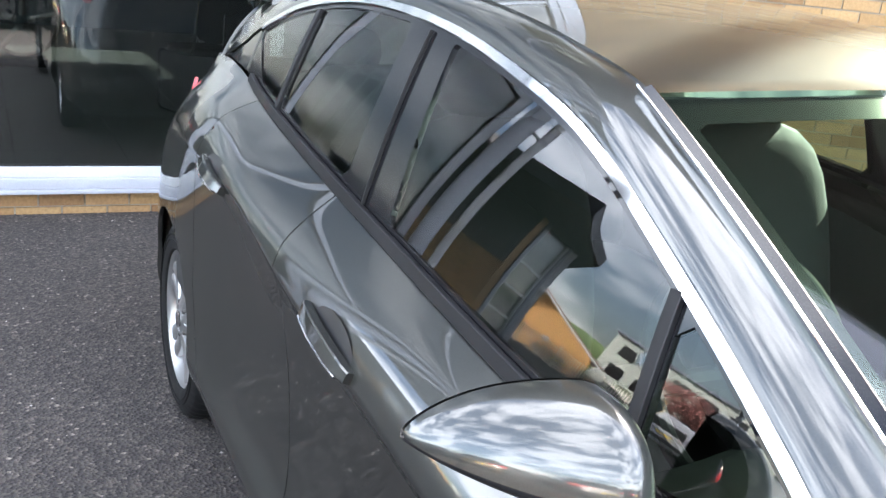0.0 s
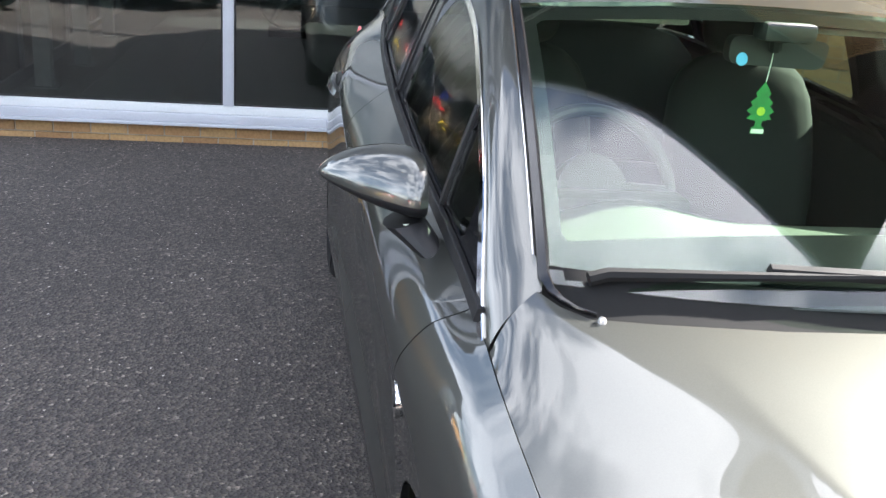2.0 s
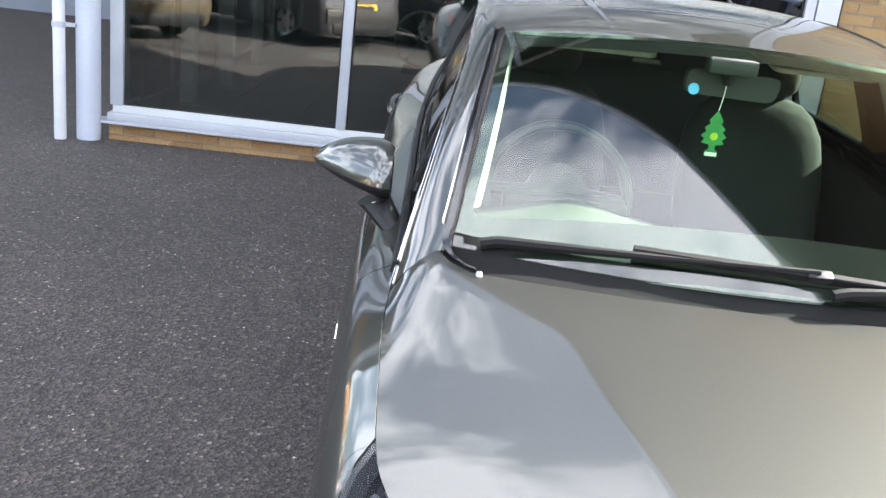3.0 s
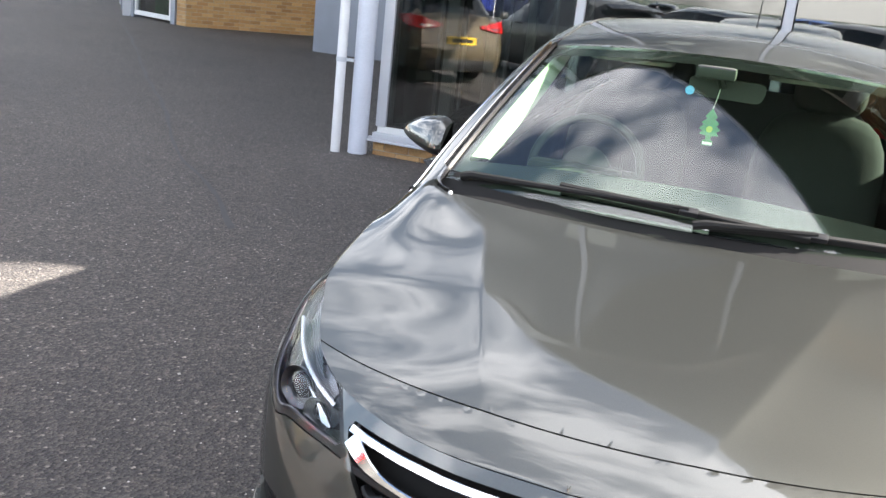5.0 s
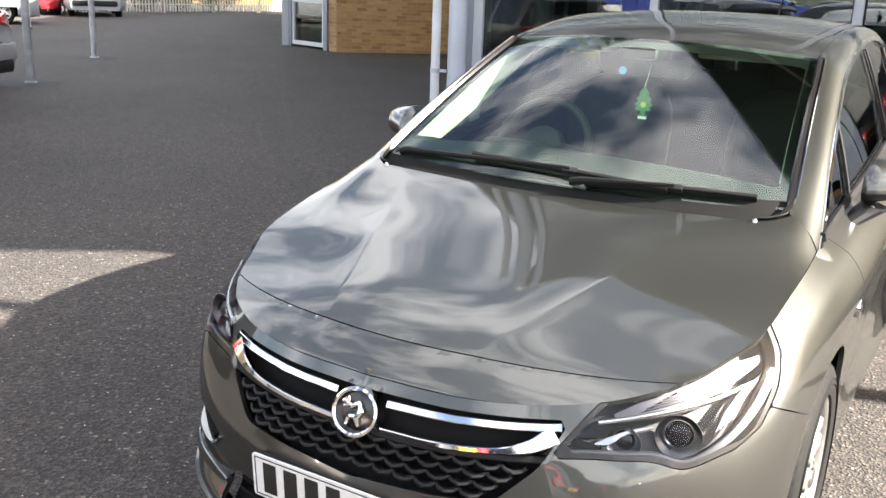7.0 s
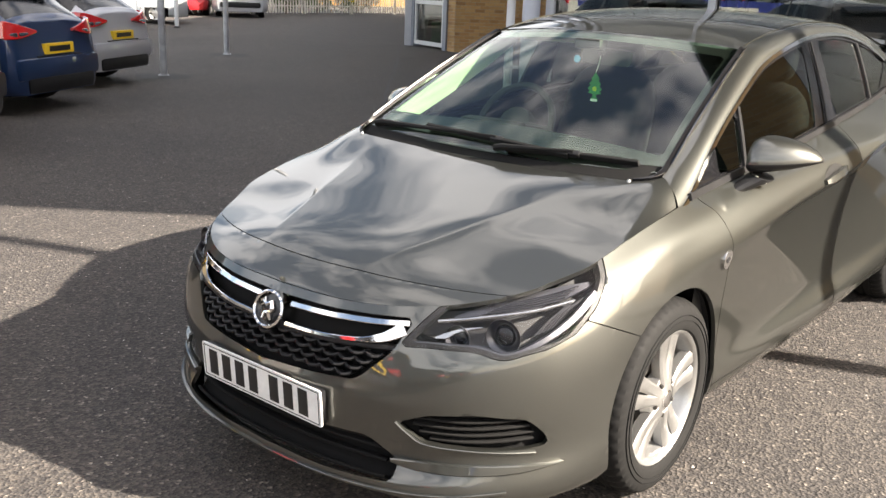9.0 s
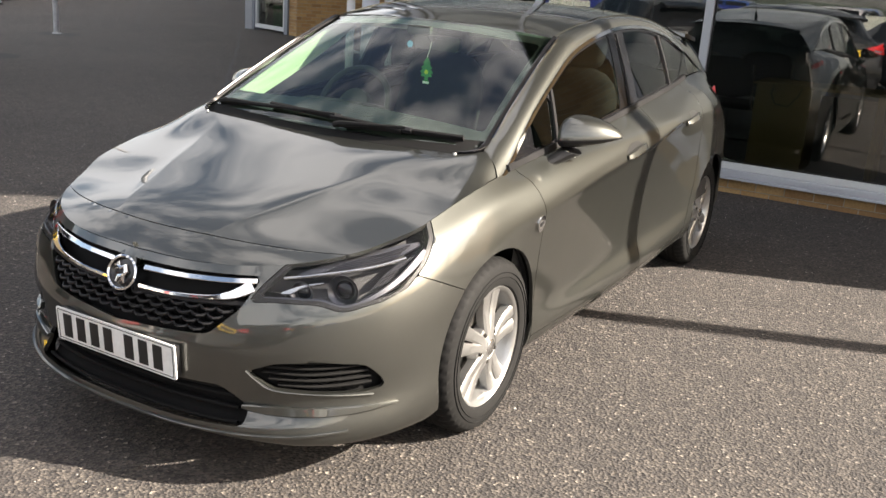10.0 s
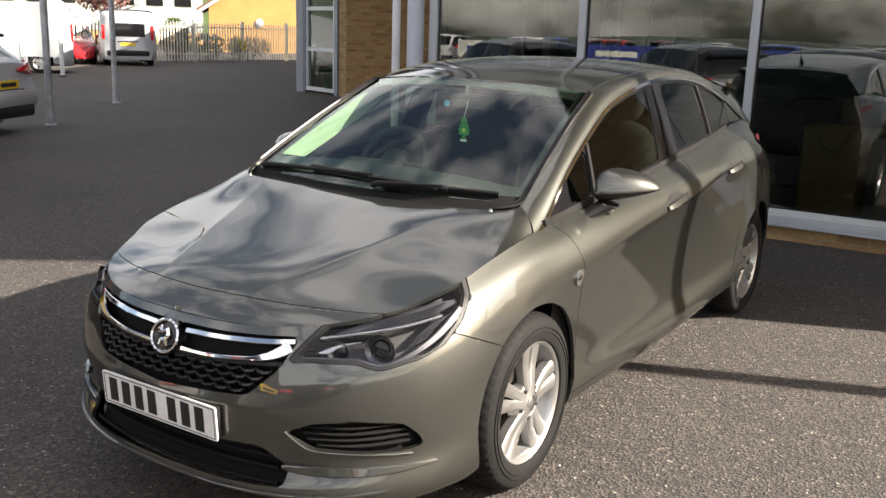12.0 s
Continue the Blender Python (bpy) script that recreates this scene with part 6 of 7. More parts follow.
placed("unit_pane", (0.11, span - 0.11, 0.03, 0.04, 0.15, 4.4), SHOP_GLASS, rot, wing)
placed("unit_blind", (0.12, span - 0.12, 0.16, 0.19, 0.75, 4.4), varied("white_blind", (0.72, 0.72, 0.66), 0.8, 0.06, 3.0), rot, wing)
placed("green_box", (0.55, 1.25, 0.2, 0.45, 0.05, 0.62), GREEN, rot, wing, 0.03)
placed("unit_back", (0.0, span, 1.6, 1.7, 0, 4.5), PLASTER, rot, wing)
far_wall = wall_between("wall_brick_wing", A3, (-8.4, 17.9), 0.0, 2.45, 0.3, MORTAR, "buff brick wall of the neighbouring wing")
lay_bricks(far_wall, (*A3, 0), (-8.4 - A3[0], 17.9 - A3[1], 0), math.hypot(-8.4 - A3[0], 17.9 - A3[1]), 0.0, 2.45)
upper = wall_between("wall_clad_wing", A3, (-8.4, 17.9), 2.451, 4.5, 0.3, SOFFIT_MAT, "dark ribbed cladding above the brick of the wing")
up_d = Vector((-8.4 - A3[0], 17.9 - A3[1], 0))
for k in range(24):
    q = Vector((*A3, 0)) + up_d * ((k + 0.5) / 24)
    placed("cladding_rib", (-0.05, 0.05, -0.04, 0.02, 2.46, 4.5), SOFFIT_MAT, Matrix.Translation(q) @ Matrix.Rotation(math.atan2(up_d.y, up_d.x), 4, "Z"), upper)
pier = wall_between("wall_brick_pier", (-12.04, 14.48), A3, 0.0, 4.5, 0.3, MORTAR, "narrow buff brick pier")
lay_bricks(pier, (-12.04, 14.48, 0), (A3[0] + 12.04, A3[1] - 14.48, 0), math.hypot(A3[0] + 12.04, A3[1] - 14.48), 0.0, 4.5)
flank = wall_between("wall_clad_flank", (-26.5, 30.2), (-13.72, 15.12), 0.0, 4.5, 0.3, CLAD, "blue-grey cladded flank of the wing")
for k in range(9):
    t = k / 9
    x, y = -13.78 + (-25.5 + 13.78) * t, 15.05 + (28.9 - 15.05) * t
    post = empty("flank_post", label="blue-grey post against the cladded flank", category="post", group="flank posts")
    placed("post_shaft", (-0.07, 0.07, -0.09, 0.07, 0, 4.4), CLAD if k % 2 else FRAME, Matrix.Translation((x, y, 0)) @ Matrix.Rotation(radians(-49), 4, "Z"), post)
# the front corners, out of view, are shaped for the shade on the tarmac
roof2 = prism(bmesh.new(), [(-14.2, 14.6), (-11.6, 12.7), (-9.6, 10.9), (-8.2, 13.45), (9.5, 13.45), (9.5, 34), (-29, 34)], lambda p, s: (p[0], p[1], 4.51 if s == 0 else 4.9))
tagged(part("wing_roof", roof2, SOFFIT_MAT, smooth=False), "dark flat roof of the wing, its unseen overhang shaped to shade the tarmac", "roof", kind="structure")

# ---- showroom contents ----
desk = empty("desk", label="light oak reception desk with a hanging cable", category="desk")
boxed("desk_body", (0.47, 0.92, 5.42, 5.95, FLOOR_Z, 0.86), WOOD, desk, bevel=0.004)
boxed("desk_top", (0.45, 1.50, 5.40, 5.97, 0.861, 0.885), WOOD, desk, bevel=0.004)
boxed("desk_end", (1.42, 1.48, 5.42, 5.95, FLOOR_Z, 0.86), WOOD, desk)
part("desk_cable", tube(bmesh.new(), [(0.62, 5.40, 0.87), (0.60, 5.405, 0.80), (0.64, 5.40, 0.72), (0.74, 5.40, 0.70), (0.82, 5.40, 0.80), (0.84, 5.40, 0.87)], 0.005, 8), TRIM_BLACK, desk)


def chrome_chair(x, y, turn):
    c = empty("visitor_chair", pose(x, y, FLOOR_Z, 0, 0, turn), "black visitor chair on a chrome cantilever frame", "chair", "showroom chairs")
    for s in (-0.24, 0.24):
        part("chair_frame", tube(bmesh.new(), [(s, 0.25, 0.012), (s, -0.2, 0.012), (s, -0.24, 0.05), (s, -0.22, 0.43), (s, -0.18, 0.46), (s, 0.2, 0.46), (s, 0.25, 0.52), (s, 0.30, 0.86)], 0.011, 10), CHROME, c)
    part("chair_foot_bar", tube(bmesh.new(), [(-0.24, 0.25, 0.012), (0.24, 0.25, 0.012)], 0.011, 10), CHROME, c)
    cushion("chair_seat", pose(0, 0, 0.475), 0.23, 0.22, 0.035, CLOTH, c, 4)
    cushion("chair_back", pose(0, 0.27, 0.72, -8), 0.23, 0.03, 0.17, CLOTH, c, 4)
    return c


chrome_chair(0.16, 7.05, 200)
chrome_chair(0.24, 5.75, 170)
display = empty("wheel_display", label="large silver alloy wheel on a display stand", category="wheel display")
part("display_rim", lathe(bmesh.new(), [(0.30, -0.10), (0.315, -0.09), (0.325, 0.0), (0.315, 0.09), (0.30, 0.10), (0.295, 0.0)], 40, "y", (-1.0, 9.3, 0.56)), ALLOY, display)
for k in range(5):
    a = 2 * math.pi * k / 5 + 0.3
    part("display_spoke", tube(bmesh.new(), [(-1.0 + 0.05 * math.cos(a), 9.22, 0.56 + 0.05 * math.sin(a)), (-1.0 + 0.31 * math.cos(a), 9.24, 0.56 + 0.31 * math.sin(a))], [0.03, 0.022], 8), ALLOY, display)
boxed("display_stand", (-1.2, -0.8, 9.1, 9.5, FLOOR_Z, 0.24), TRIM_BLACK, display, bevel=0.01)

# ---- other vehicles ----
CAR_PAINTS = {}


def paint_of(colour):
    if colour not in CAR_PAINTS:
        CAR_PAINTS[colour] = car_paint("paint", colour, 0.3)
    return CAR_PAINTS[colour]


HATCH = [  # y from the tail, half width, shoulder height, roof height, roof half width
    (0.0, 0.66, 0.52, 0.56, 0.62), (0.04, 0.76, 0.62, 0.66, 0.64), (0.09, 0.80, 0.86, 0.93, 0.62), (0.18, 0.83, 0.92, 1.03, 0.60), (0.34, 0.855, 0.95, 1.16, 0.58), (0.60, 0.88, 0.97, 1.38, 0.57), (1.1, 0.89, 0.97, 1.46, 0.57), (1.9, 0.89, 0.95, 1.47, 0.58), (2.45, 0.89, 0.93, 1.36, 0.58), (3.15, 0.88, 0.90, 0.98, 0.66), (3.5, 0.87, 0.84, 0.92, 0.64), (4.0, 0.83, 0.72, 0.80, 0.60), (4.25, 0.74, 0.60, 0.66, 0.58), (4.34, 0.60, 0.50, 0.54, 0.5)]
VAN = [(0.0, 0.88, 0.95, 1.88, 0.80), (0.05, 0.93, 1.0, 1.95, 0.84), (1.2, 0.95, 1.02, 1.98, 0.86), (2.9, 0.95, 1.02, 1.97, 0.86), (3.5, 0.94, 1.04, 1.80, 0.80), (4.25, 0.93, 1.04, 1.14, 0.76), (4.7, 0.88, 0.92, 1.0, 0.74), (4.95, 0.80, 0.66, 0.72, 0.7), (5.0, 0.66, 0.5, 0.54, 0.6)]


def other_vehicle(name, label, colour, m, rows=HATCH, wheels=(0.82, 3.44), glazed=(0.06, 2.46, 3.16), category="car", group="", blind=False, plate_z=0.80):
    """A parked vehicle, tail at its origin, nose towards +y of its pose."""
    v = empty(name, m, label, category, group)
    paint = paint_of(colour)
    k = np.array(rows)
    yy = np.unique(np.r_[np.linspace(0, k[-1, 0], 44), k[:, 0]])
    prof = np.c_[yy, *[curve_at(k[:, [0, c]], yy) for c in (1, 2, 3, 4)]]
    names = []
    rings = []
    for y, w, zs, zr, wr in prof:
        zm = zs - 0.25 if zs > 0.6 else zs * 0.7
        rings.append([(w * 0.90, 0.22), (w * 0.97, 0.28), (w, 0.48 if zs > 0.6 else 0.36), (w * 0.985, zm + 0.1), (w * 0.955, zs), (wr + (w * 0.955 - wr) * 0.25, zr - 0.07 * min(1, (zr - zs) / 0.2)), (wr * 0.9, zr - 0.015), (wr * 0.5, zr + 0.01), (0, zr + 0.015)])
    body_v, body_f, glass_v, glass_f = [], [], [], []
    full = [[(x, y, z) for x, z in r] + [(-x, y, z) for x, z in r[-2::-1]] for r, y in zip(rings, yy)]
    n = len(full[0])
    ga, gb, gc = glazed

    def is_glass(i, j, y):
        side = j in (4, n - 6)
        top = 4 < j < n - 6
        if side:
            pillar = abs(y - 1.55) < 0.06 or abs(y - 0.62) < 0.05
            return ga + 0.25 < y < gc - 0.35 and not pillar and not blind
        return top and ((gb < y < gc) or (not blind and 0.17 < y < 0.56) or (blind and y < 0.04))

    arch_gap = lambda y, j: any(abs(y - wy) < 0.36 for wy in wheels) and (j in (0, n - 2) or ((j in (1, n - 3)) and any(abs(y - wy) < 0.33 for wy in wheels)))
    for i in range(len(full) - 1):
        for j in range(n - 1):
            q = [full[i][j], full[i + 1][j], full[i + 1][j + 1], full[i][j + 1]]
            y = (yy[i] + yy[i + 1]) / 2
            if arch_gap(y, j):
                continue
            vs, fs = (glass_v, glass_f) if is_glass(i, j, y) else (body_v, body_f)
            c = len(vs)
            vs += q
            fs.append((c, c + 1, c + 2, c + 3))
    for i, flip in ((0, False), (len(full) - 1, True)):
        c = len(body_v)
        body_v += full[i]
        body_f.append(tuple(range(c, c + n)) if flip else tuple(range(c + n - 1, c - 1, -1)))

    def merged(nm, vs, fs, mat_):
        bm = bmesh.new()
        bv = [bm.verts.new(p) for p in vs]
        for f in fs:
            try:
                bm.faces.new([bv[i] for i in f])
            except ValueError:
                pass
        bmesh.ops.remove_doubles(bm, verts=bm.verts[:], dist=0.0005)
        return part(nm, bm, mat_, v, sharp=40)

    merged("body", body_v, body_f, paint)
    if glass_f:
        merged("glazing", glass_v, glass_f, GLOSS_BLACK)
    boxed("underside", (-0.7, 0.7, 0.15, k[-1, 0] - 0.2, 0.2, 0.5), LINER, v)
    for wy in wheels:
        for s in (-1, 1):
            wh = empty("wheel")
            wh.parent = v
            wx = s * (rows[3][1] - 0.02)
            part("tyre", lathe(bmesh.new(), [(0.2, 0.0), (0.22, 0.02 * s), (0.29, 0.02 * s), (0.312, 0.0), (0.315, -0.10 * s), (0.30, -0.19 * s), (0.2, -0.19 * s)], 28, "x", (wx, wy, 0.315)), RUBBER, wh)
            part("rim", lathe(bmesh.new(), [(0.0, 0.01 * s), (0.05, 0.012 * s), (0.12, -0.01 * s), (0.19, 0.0), (0.205, 0.012 * s)], 20, "x", (wx, wy, 0.315)), ALLOY, wh)
            for a in range(5):
                ang = a * 2 * math.pi / 5
                part("rim_gap", tube(bmesh.new(), [(wx + 0.006 * s, wy + 0.10 * math.cos(ang), 0.315 + 0.10 * math.sin(ang)), (wx + 0.010 * s, wy + 0.17 * math.cos(ang), 0.315 + 0.17 * math.sin(ang))], [0.016, 0.028], 6), LINER, wh)
    tall = rows[0][3] > 1.5
    for s in (-1, 1):
        if tall:
            boxed("tail_lamp", (s * 0.80, s * 0.90, -0.012, 0.03, 0.95, 1.45), RED_LAMP, v, bevel=0.01)
        else:
            bm = bmesh.new()
            strip(bm, [(Vector((s * x, y, z)), Vector((s * nx, -0.9, 0.25)).normalized(), hh, 0.022) for x, y, z, hh, nx in ((0.34, 0.062, 0.865, 0.03, 0.1), (0.50, 0.060, 0.868, 0.10, 0.15), (0.64, 0.072, 0.875, 0.16, 0.3), (0.76, 0.115, 0.885, 0.19, 0.6), (0.835, 0.20, 0.905, 0.17, 1.2), (0.865, 0.32, 0.93, 0.10, 2.5), (0.872, 0.44, 0.95, 0.02, 4.0))])
            part("tail_lamp", bm, RED_LAMP, v)
            part("clear_lamp", strip(bmesh.new(), [(Vector((s * x, y, z)), Vector((s * 0.3, -0.9, 0.25)).normalized(), hh, 0.012) for x, y, z, hh in ((0.50, 0.042, 0.853, 0.015), (0.58, 0.044, 0.845, 0.035), (0.68, 0.062, 0.842, 0.045), (0.74, 0.085, 0.848, 0.02))]), LAMP_SILVER, v)
            boxed("reflector", (s * 0.70 - 0.018, s * 0.70 + 0.018, -0.012, 0.05, 0.44, 0.54), RED_LAMP, v, bevel=0.006)
        bm = bmesh.new()
        ny = k[-1, 0]
        strip(bm, [(Vector((s * x, y, z)), Vector((s * 0.4, 0.8, 0.3)).normalized(), 0.10, 0.012) for x, y, z in ((0.52, ny - 0.07, 0.62), (0.66, ny - 0.16, 0.66), (0.78, ny - 0.34, 0.74))])
        part("headlamp", bm, LAMP_SILVER, v)
        cushion("wing_mirror", pose(s * 1.0, glazed[2] - 0.45, 1.0), 0.09, 0.06, 0.07, paint, v, 2.4)
    pz = plate_z if not tall else 0.78
    if not tall:
        bm = bmesh.new()
        strip(bm, [(Vector((x, 0.44 - 0.02 * (x / 0.5) ** 2, 1.375 - 0.02 * (x / 0.5) ** 2)), Vector((0, -0.3, 1)).normalized(), 0.20, 0.02) for x in np.linspace(-0.54, 0.54, 9)])
        part("roof_spoiler", bm, GLOSS_BLACK, v)
        boxed("plate_recess", (-0.40, 0.40, 0.012, 0.08, pz - 0.085, pz - 0.066), TRIM_BLACK, v)
        boxed("rear_diffuser", (-0.62, 0.62, -0.030, 0.16, 0.22, 0.40), TRIM_BLACK, v, bevel=0.06)
        boxed("number_plate_bar", (-0.19, 0.19, 0.0005, 0.02, pz - 0.028, pz + 0.028), INK, v)
    boxed("rear_plate", (-0.26, 0.26, -0.004 if tall else 0.004, 0.06, pz - 0.055, pz + 0.055), YELLOW_PLATE, v)
    boxed("rear_bumper", (-0.74, 0.74, -0.022 if not tall else -0.05, 0.16, 0.36, 0.60 if not tall else 0.56), TRIM_BLACK if tall else paint, v, bevel=0.06)
    if tall and not blind:
        boxed("rear_window", (-0.60, 0.60, -0.014, 0.03, 1.05, 1.52), GLOSS_BLACK, v, bevel=0.012)
        boxed("tailgate_trim", (-0.36, 0.36, -0.016, 0.03, 0.86, 0.89), TRIM_BLACK, v)
    return v


def heading(x, y, dx, dy, z=0.0):
    """Tail at x, y; the nose points along dx, dy."""
    return pose(x, y, z, 0, 0, math.degrees(math.atan2(-dx, dy)))


other_vehicle("silver_hatchback", "silver five-door hatchback parked tail-out beside a post", (0.40, 0.41, 0.44), heading(-9.75, 4.72, -0.88, -0.48), plate_z=0.68)
other_vehicle("blue_hatchback", "dark blue five-door hatchback parked tail-out", (0.012, 0.03, 0.085), heading(-7.95, 2.82, -0.88, -0.48), plate_z=0.68)
other_vehicle("white_panel_van", "white panel van parked by the fence", (0.36, 0.38, 0.40), heading(-23.65, 15.55, -0.55, -0.83), VAN, (0.95, 4.1), (0.06, 3.5, 4.25), "van", blind=True)
other_vehicle("red_hatchback", "red hatchback parked nose-out by the fence", (0.42, 0.015, 0.02), heading(-31.6, 21.0, 0.83, -0.55))
other_vehicle("white_small_van", "small white van with a glazed rear, facing the fence", (0.34, 0.35, 0.37), heading(-26.5, 19.9, -0.80, 0.60), [(a * 0.82, b * 0.94, c, d * 0.92, e * 0.92) for a, b, c, d, e in VAN], (0.78, 3.3), (0.06, 2.8, 3.5), "van")
other_vehicle("grey_hatchback", "dark grey hatchback parked tail-out in the row", (0.03, 0.03, 0.033), heading(-6.3, 0.95, -0.86, -0.51), plate_z=0.68)
other_vehicle("bronze_hatchback", "bronze hatchback parked tail-out in the row", (0.10, 0.08, 0.05), heading(-4.4, -0.95, -0.82, -0.57), plate_z=0.66)
other_vehicle("silver_grey_car", "silver-grey car parked tail-out in the row", (0.045, 0.045, 0.045), heading(-2.0, -2.75, -0.75, -0.66), plate_z=0.62)
other_vehicle("black_hatchback", "black hatchback parked tail-out in the row", (0.012, 0.012, 0.013), heading(0.1, -4.0, -0.75, -0.66))
other_vehicle("dark_grey_car", "dark grey car parked tail-out behind the row", (0.02, 0.02, 0.022), heading(2.5, -5.7, -0.75, -0.66))
other_vehicle("black_estate_car", "black car parked tail-out at the row's end", (0.010, 0.010, 0.012), heading(4.9, -7.3, -0.75, -0.66))
other_vehicle("dark_blue_car", "dark blue car parked tail-out in the row", (0.010, 0.016, 0.04), heading(7.3, -8.9, -0.75, -0.66))
other_vehicle("black_showroom_car", "black car on the showroom floor", (0.012, 0.012, 0.013), pose(2.0, 7.6, FLOOR_Z, 0, 0, -30))
# cars for sale across the road, seen only as reflections in the glass
row_cols = [(0.02, 0.07, 0.30), (0.75, 0.75, 0.76), (0.40, 0.02, 0.02), (0.5, 0.5, 0.52), (0.72, 0.73, 0.74), (0.015, 0.02, 0.05), (0.05, 0.12, 0.35), (0.75, 0.76, 0.78)]
protos = [other_vehicle("forecourt_car", lab, c, pose(-22.0 + 3.1 * i, -34.0 + 1.2 * math.sin(i * 2.1), 0, 0, 0, 180), group="forecourt cars") for i, (c, lab) in enumerate(zip(row_cols, ("blue hatchback on the forecourt opposite", "white hatchback on the forecourt opposite", "red hatchback on the forecourt opposite", "silver hatchback on the forecourt opposite", "white clean hatchback on the forecourt opposite", "black hatchback on the forecourt opposite", "bright blue hatchback on the forecourt opposite", "pale hatchback on the forecourt opposite")))]
for i in range(8, 22):
    copy_thing(protos[(i * 5 + i // 3) % 8], pose(-22.0 + 3.1 * i, -34.0 + 1.2 * math.sin(i * 2.1), 0, 0, 0, 180))
for i in range(16):
    copy_thing(protos[(i * 3 + 1) % 8], pose(-26.0 + 4.0 * i, -27.5 + math.sin(i * 1.7), 0, 0, 0, 90))
BANNER = material("blue_banner", (0.03, 0.05, 0.28), 0.6)
for i in range(9):
    sign_ = empty("forecourt_banner", label="blue and white banner on the forecourt railing", category="banner", group="forecourt banners")
    x = -22 + 6.6 * i
    boxed("banner_sheet", (x, x + 3.6, -25.4, -25.36, 0.45, 1.25), BANNER if i % 3 else PALE, sign_)
    boxed("banner_bar", (x + 0.5, x + 2.4, -25.355, -25.35, 0.75, 1.0), PALE if i % 3 else BANNER, sign_)
    for xx in (x, x + 3.6):
        part("banner_post", tube(bmesh.new(), [(xx, -25.45, 0), (xx, -25.45, 1.35)], 0.03, 8), FRAME, sign_)

# ---- posts, bollards, fence and distance ----
GALV = varied("scuffed_galvanised", (0.34, 0.35, 0.37), 0.5, 0.3, 6.0, 60.0, metal=0.3)
for x, y in ((-10.5, 5.82), (-13.3, 9.15)):
    p = empty("scaffold_post", label="slim scuffed grey post standing on the tarmac", category="post", group="car park posts")
    part("post_shaft", tube(bmesh.new(), [(x, y, 0.0), (x, y, 5.0)], 0.052, 14), GALV, p)
    part("post_foot", lathe(bmesh.new(), [(0.053, 0.0), (0.085, 0.002), (0.08, 0.02), (0.053, 0.03)], 14, "z", (x, y, 0)), GALV, p)
PATCH = varied("dark_patch", (0.022, 0.021, 0.021), 0.9, 0.3, 5.0)
for x, y in ((-10.4, 5.75), (-13.2, 9.1)):
    bm, rim_ = bmesh.new(), []
    for k in range(28):
        a = 2 * math.pi * k / 28
        q = 0.42 + 0.12 * noise.noise(Vector((math.cos(a) * 1.4 + x, math.sin(a) * 1.4, 2.0)))
        rim_.append(bm.verts.new((x + q * math.cos(a), y + q * math.sin(a), 0.003)))
    bm.faces.new(rim_)
    tagged(part("tarmac_patch", bm, PATCH), "dark repaired patch of tarmac round a post", "patch", "post patches", "structure")
for x, y in ((-20.35, 11.72), (-21.4, 13.6)):
    p = empty("bollard", label="thin white bollard beside the vans", category="bollard", group="bollards")
    part("bollard_shaft", tube(bmesh.new(), [(x, y, 0.0), (x, y, 1.0), (x, y, 1.06)], [0.06, 0.06, 0.03], 12), WHITE, p)
    part("bollard_foot", lathe(bmesh.new(), [(0.061, 0.0), (0.11, 0.002), (0.10, 0.03), (0.061, 0.05)], 12, "z", (x, y, 0)), TRIM_BLACK, p)
PALISADE = varied("weathered_palisade", (0.56, 0.54, 0.47), 0.7, 0.2, 2.0, 40.0)
fence = empty("palisade_fence", label="weathered pale steel palisade fence along the car park", category="fence", kind="structure")
F0, F1 = Vector((-29.5, 6.0, 0)), Vector((-28.6, 34.0, 0))
fd = (F1 - F0).normalized()
fn = Vector((fd.y, -fd.x, 0))
pale_bm = bmesh.new()
prism(pale_bm, [(-0.034, 0.06), (0.034, 0.06), (0.034, 1.58), (0.0, 1.68), (-0.034, 1.58)], lambda p, s: (p[0], 0.0 if s == 0 else 0.012, p[1]))
pale_me = bpy.data.meshes.new("pale")
bmesh.ops.recalc_face_normals(pale_bm, faces=pale_bm.faces[:])
pale_bm.to_mesh(pale_me)
pale_me.materials.append(PALISADE)
count = int((F1 - F0).length / 0.155)
for k in range(count):
    ob = new("pale", pale_me)
    ob.parent = fence
    q = F0 + fd * (0.155 * k)
    ob.matrix_basis = Matrix.Translation(q) @ Matrix.Rotation(math.atan2(fd.y, fd.x) + radians(rng.uniform(-4, 4)), 4, "Z")
for z in (0.35, 1.45):
    bm = strip(bmesh.new(), [(F0 + Vector((0, 0, z)) - fn * 0.03, fn, 0.05, 0.012), (F1 + Vector((0, 0, z)) - fn * 0.03, fn, 0.05, 0.012)])
    part("fence_rail", bm, PALISADE, fence)
for k in range(0, 11):
    q = F0 + fd * (2.75 * k) - fn * 0.07
    part("fence_post", box(bmesh.new(), q.x - 0.05, q.x + 0.05, q.y - 0.05, q.y + 0.05, 0, 1.75), PALISADE, fence)


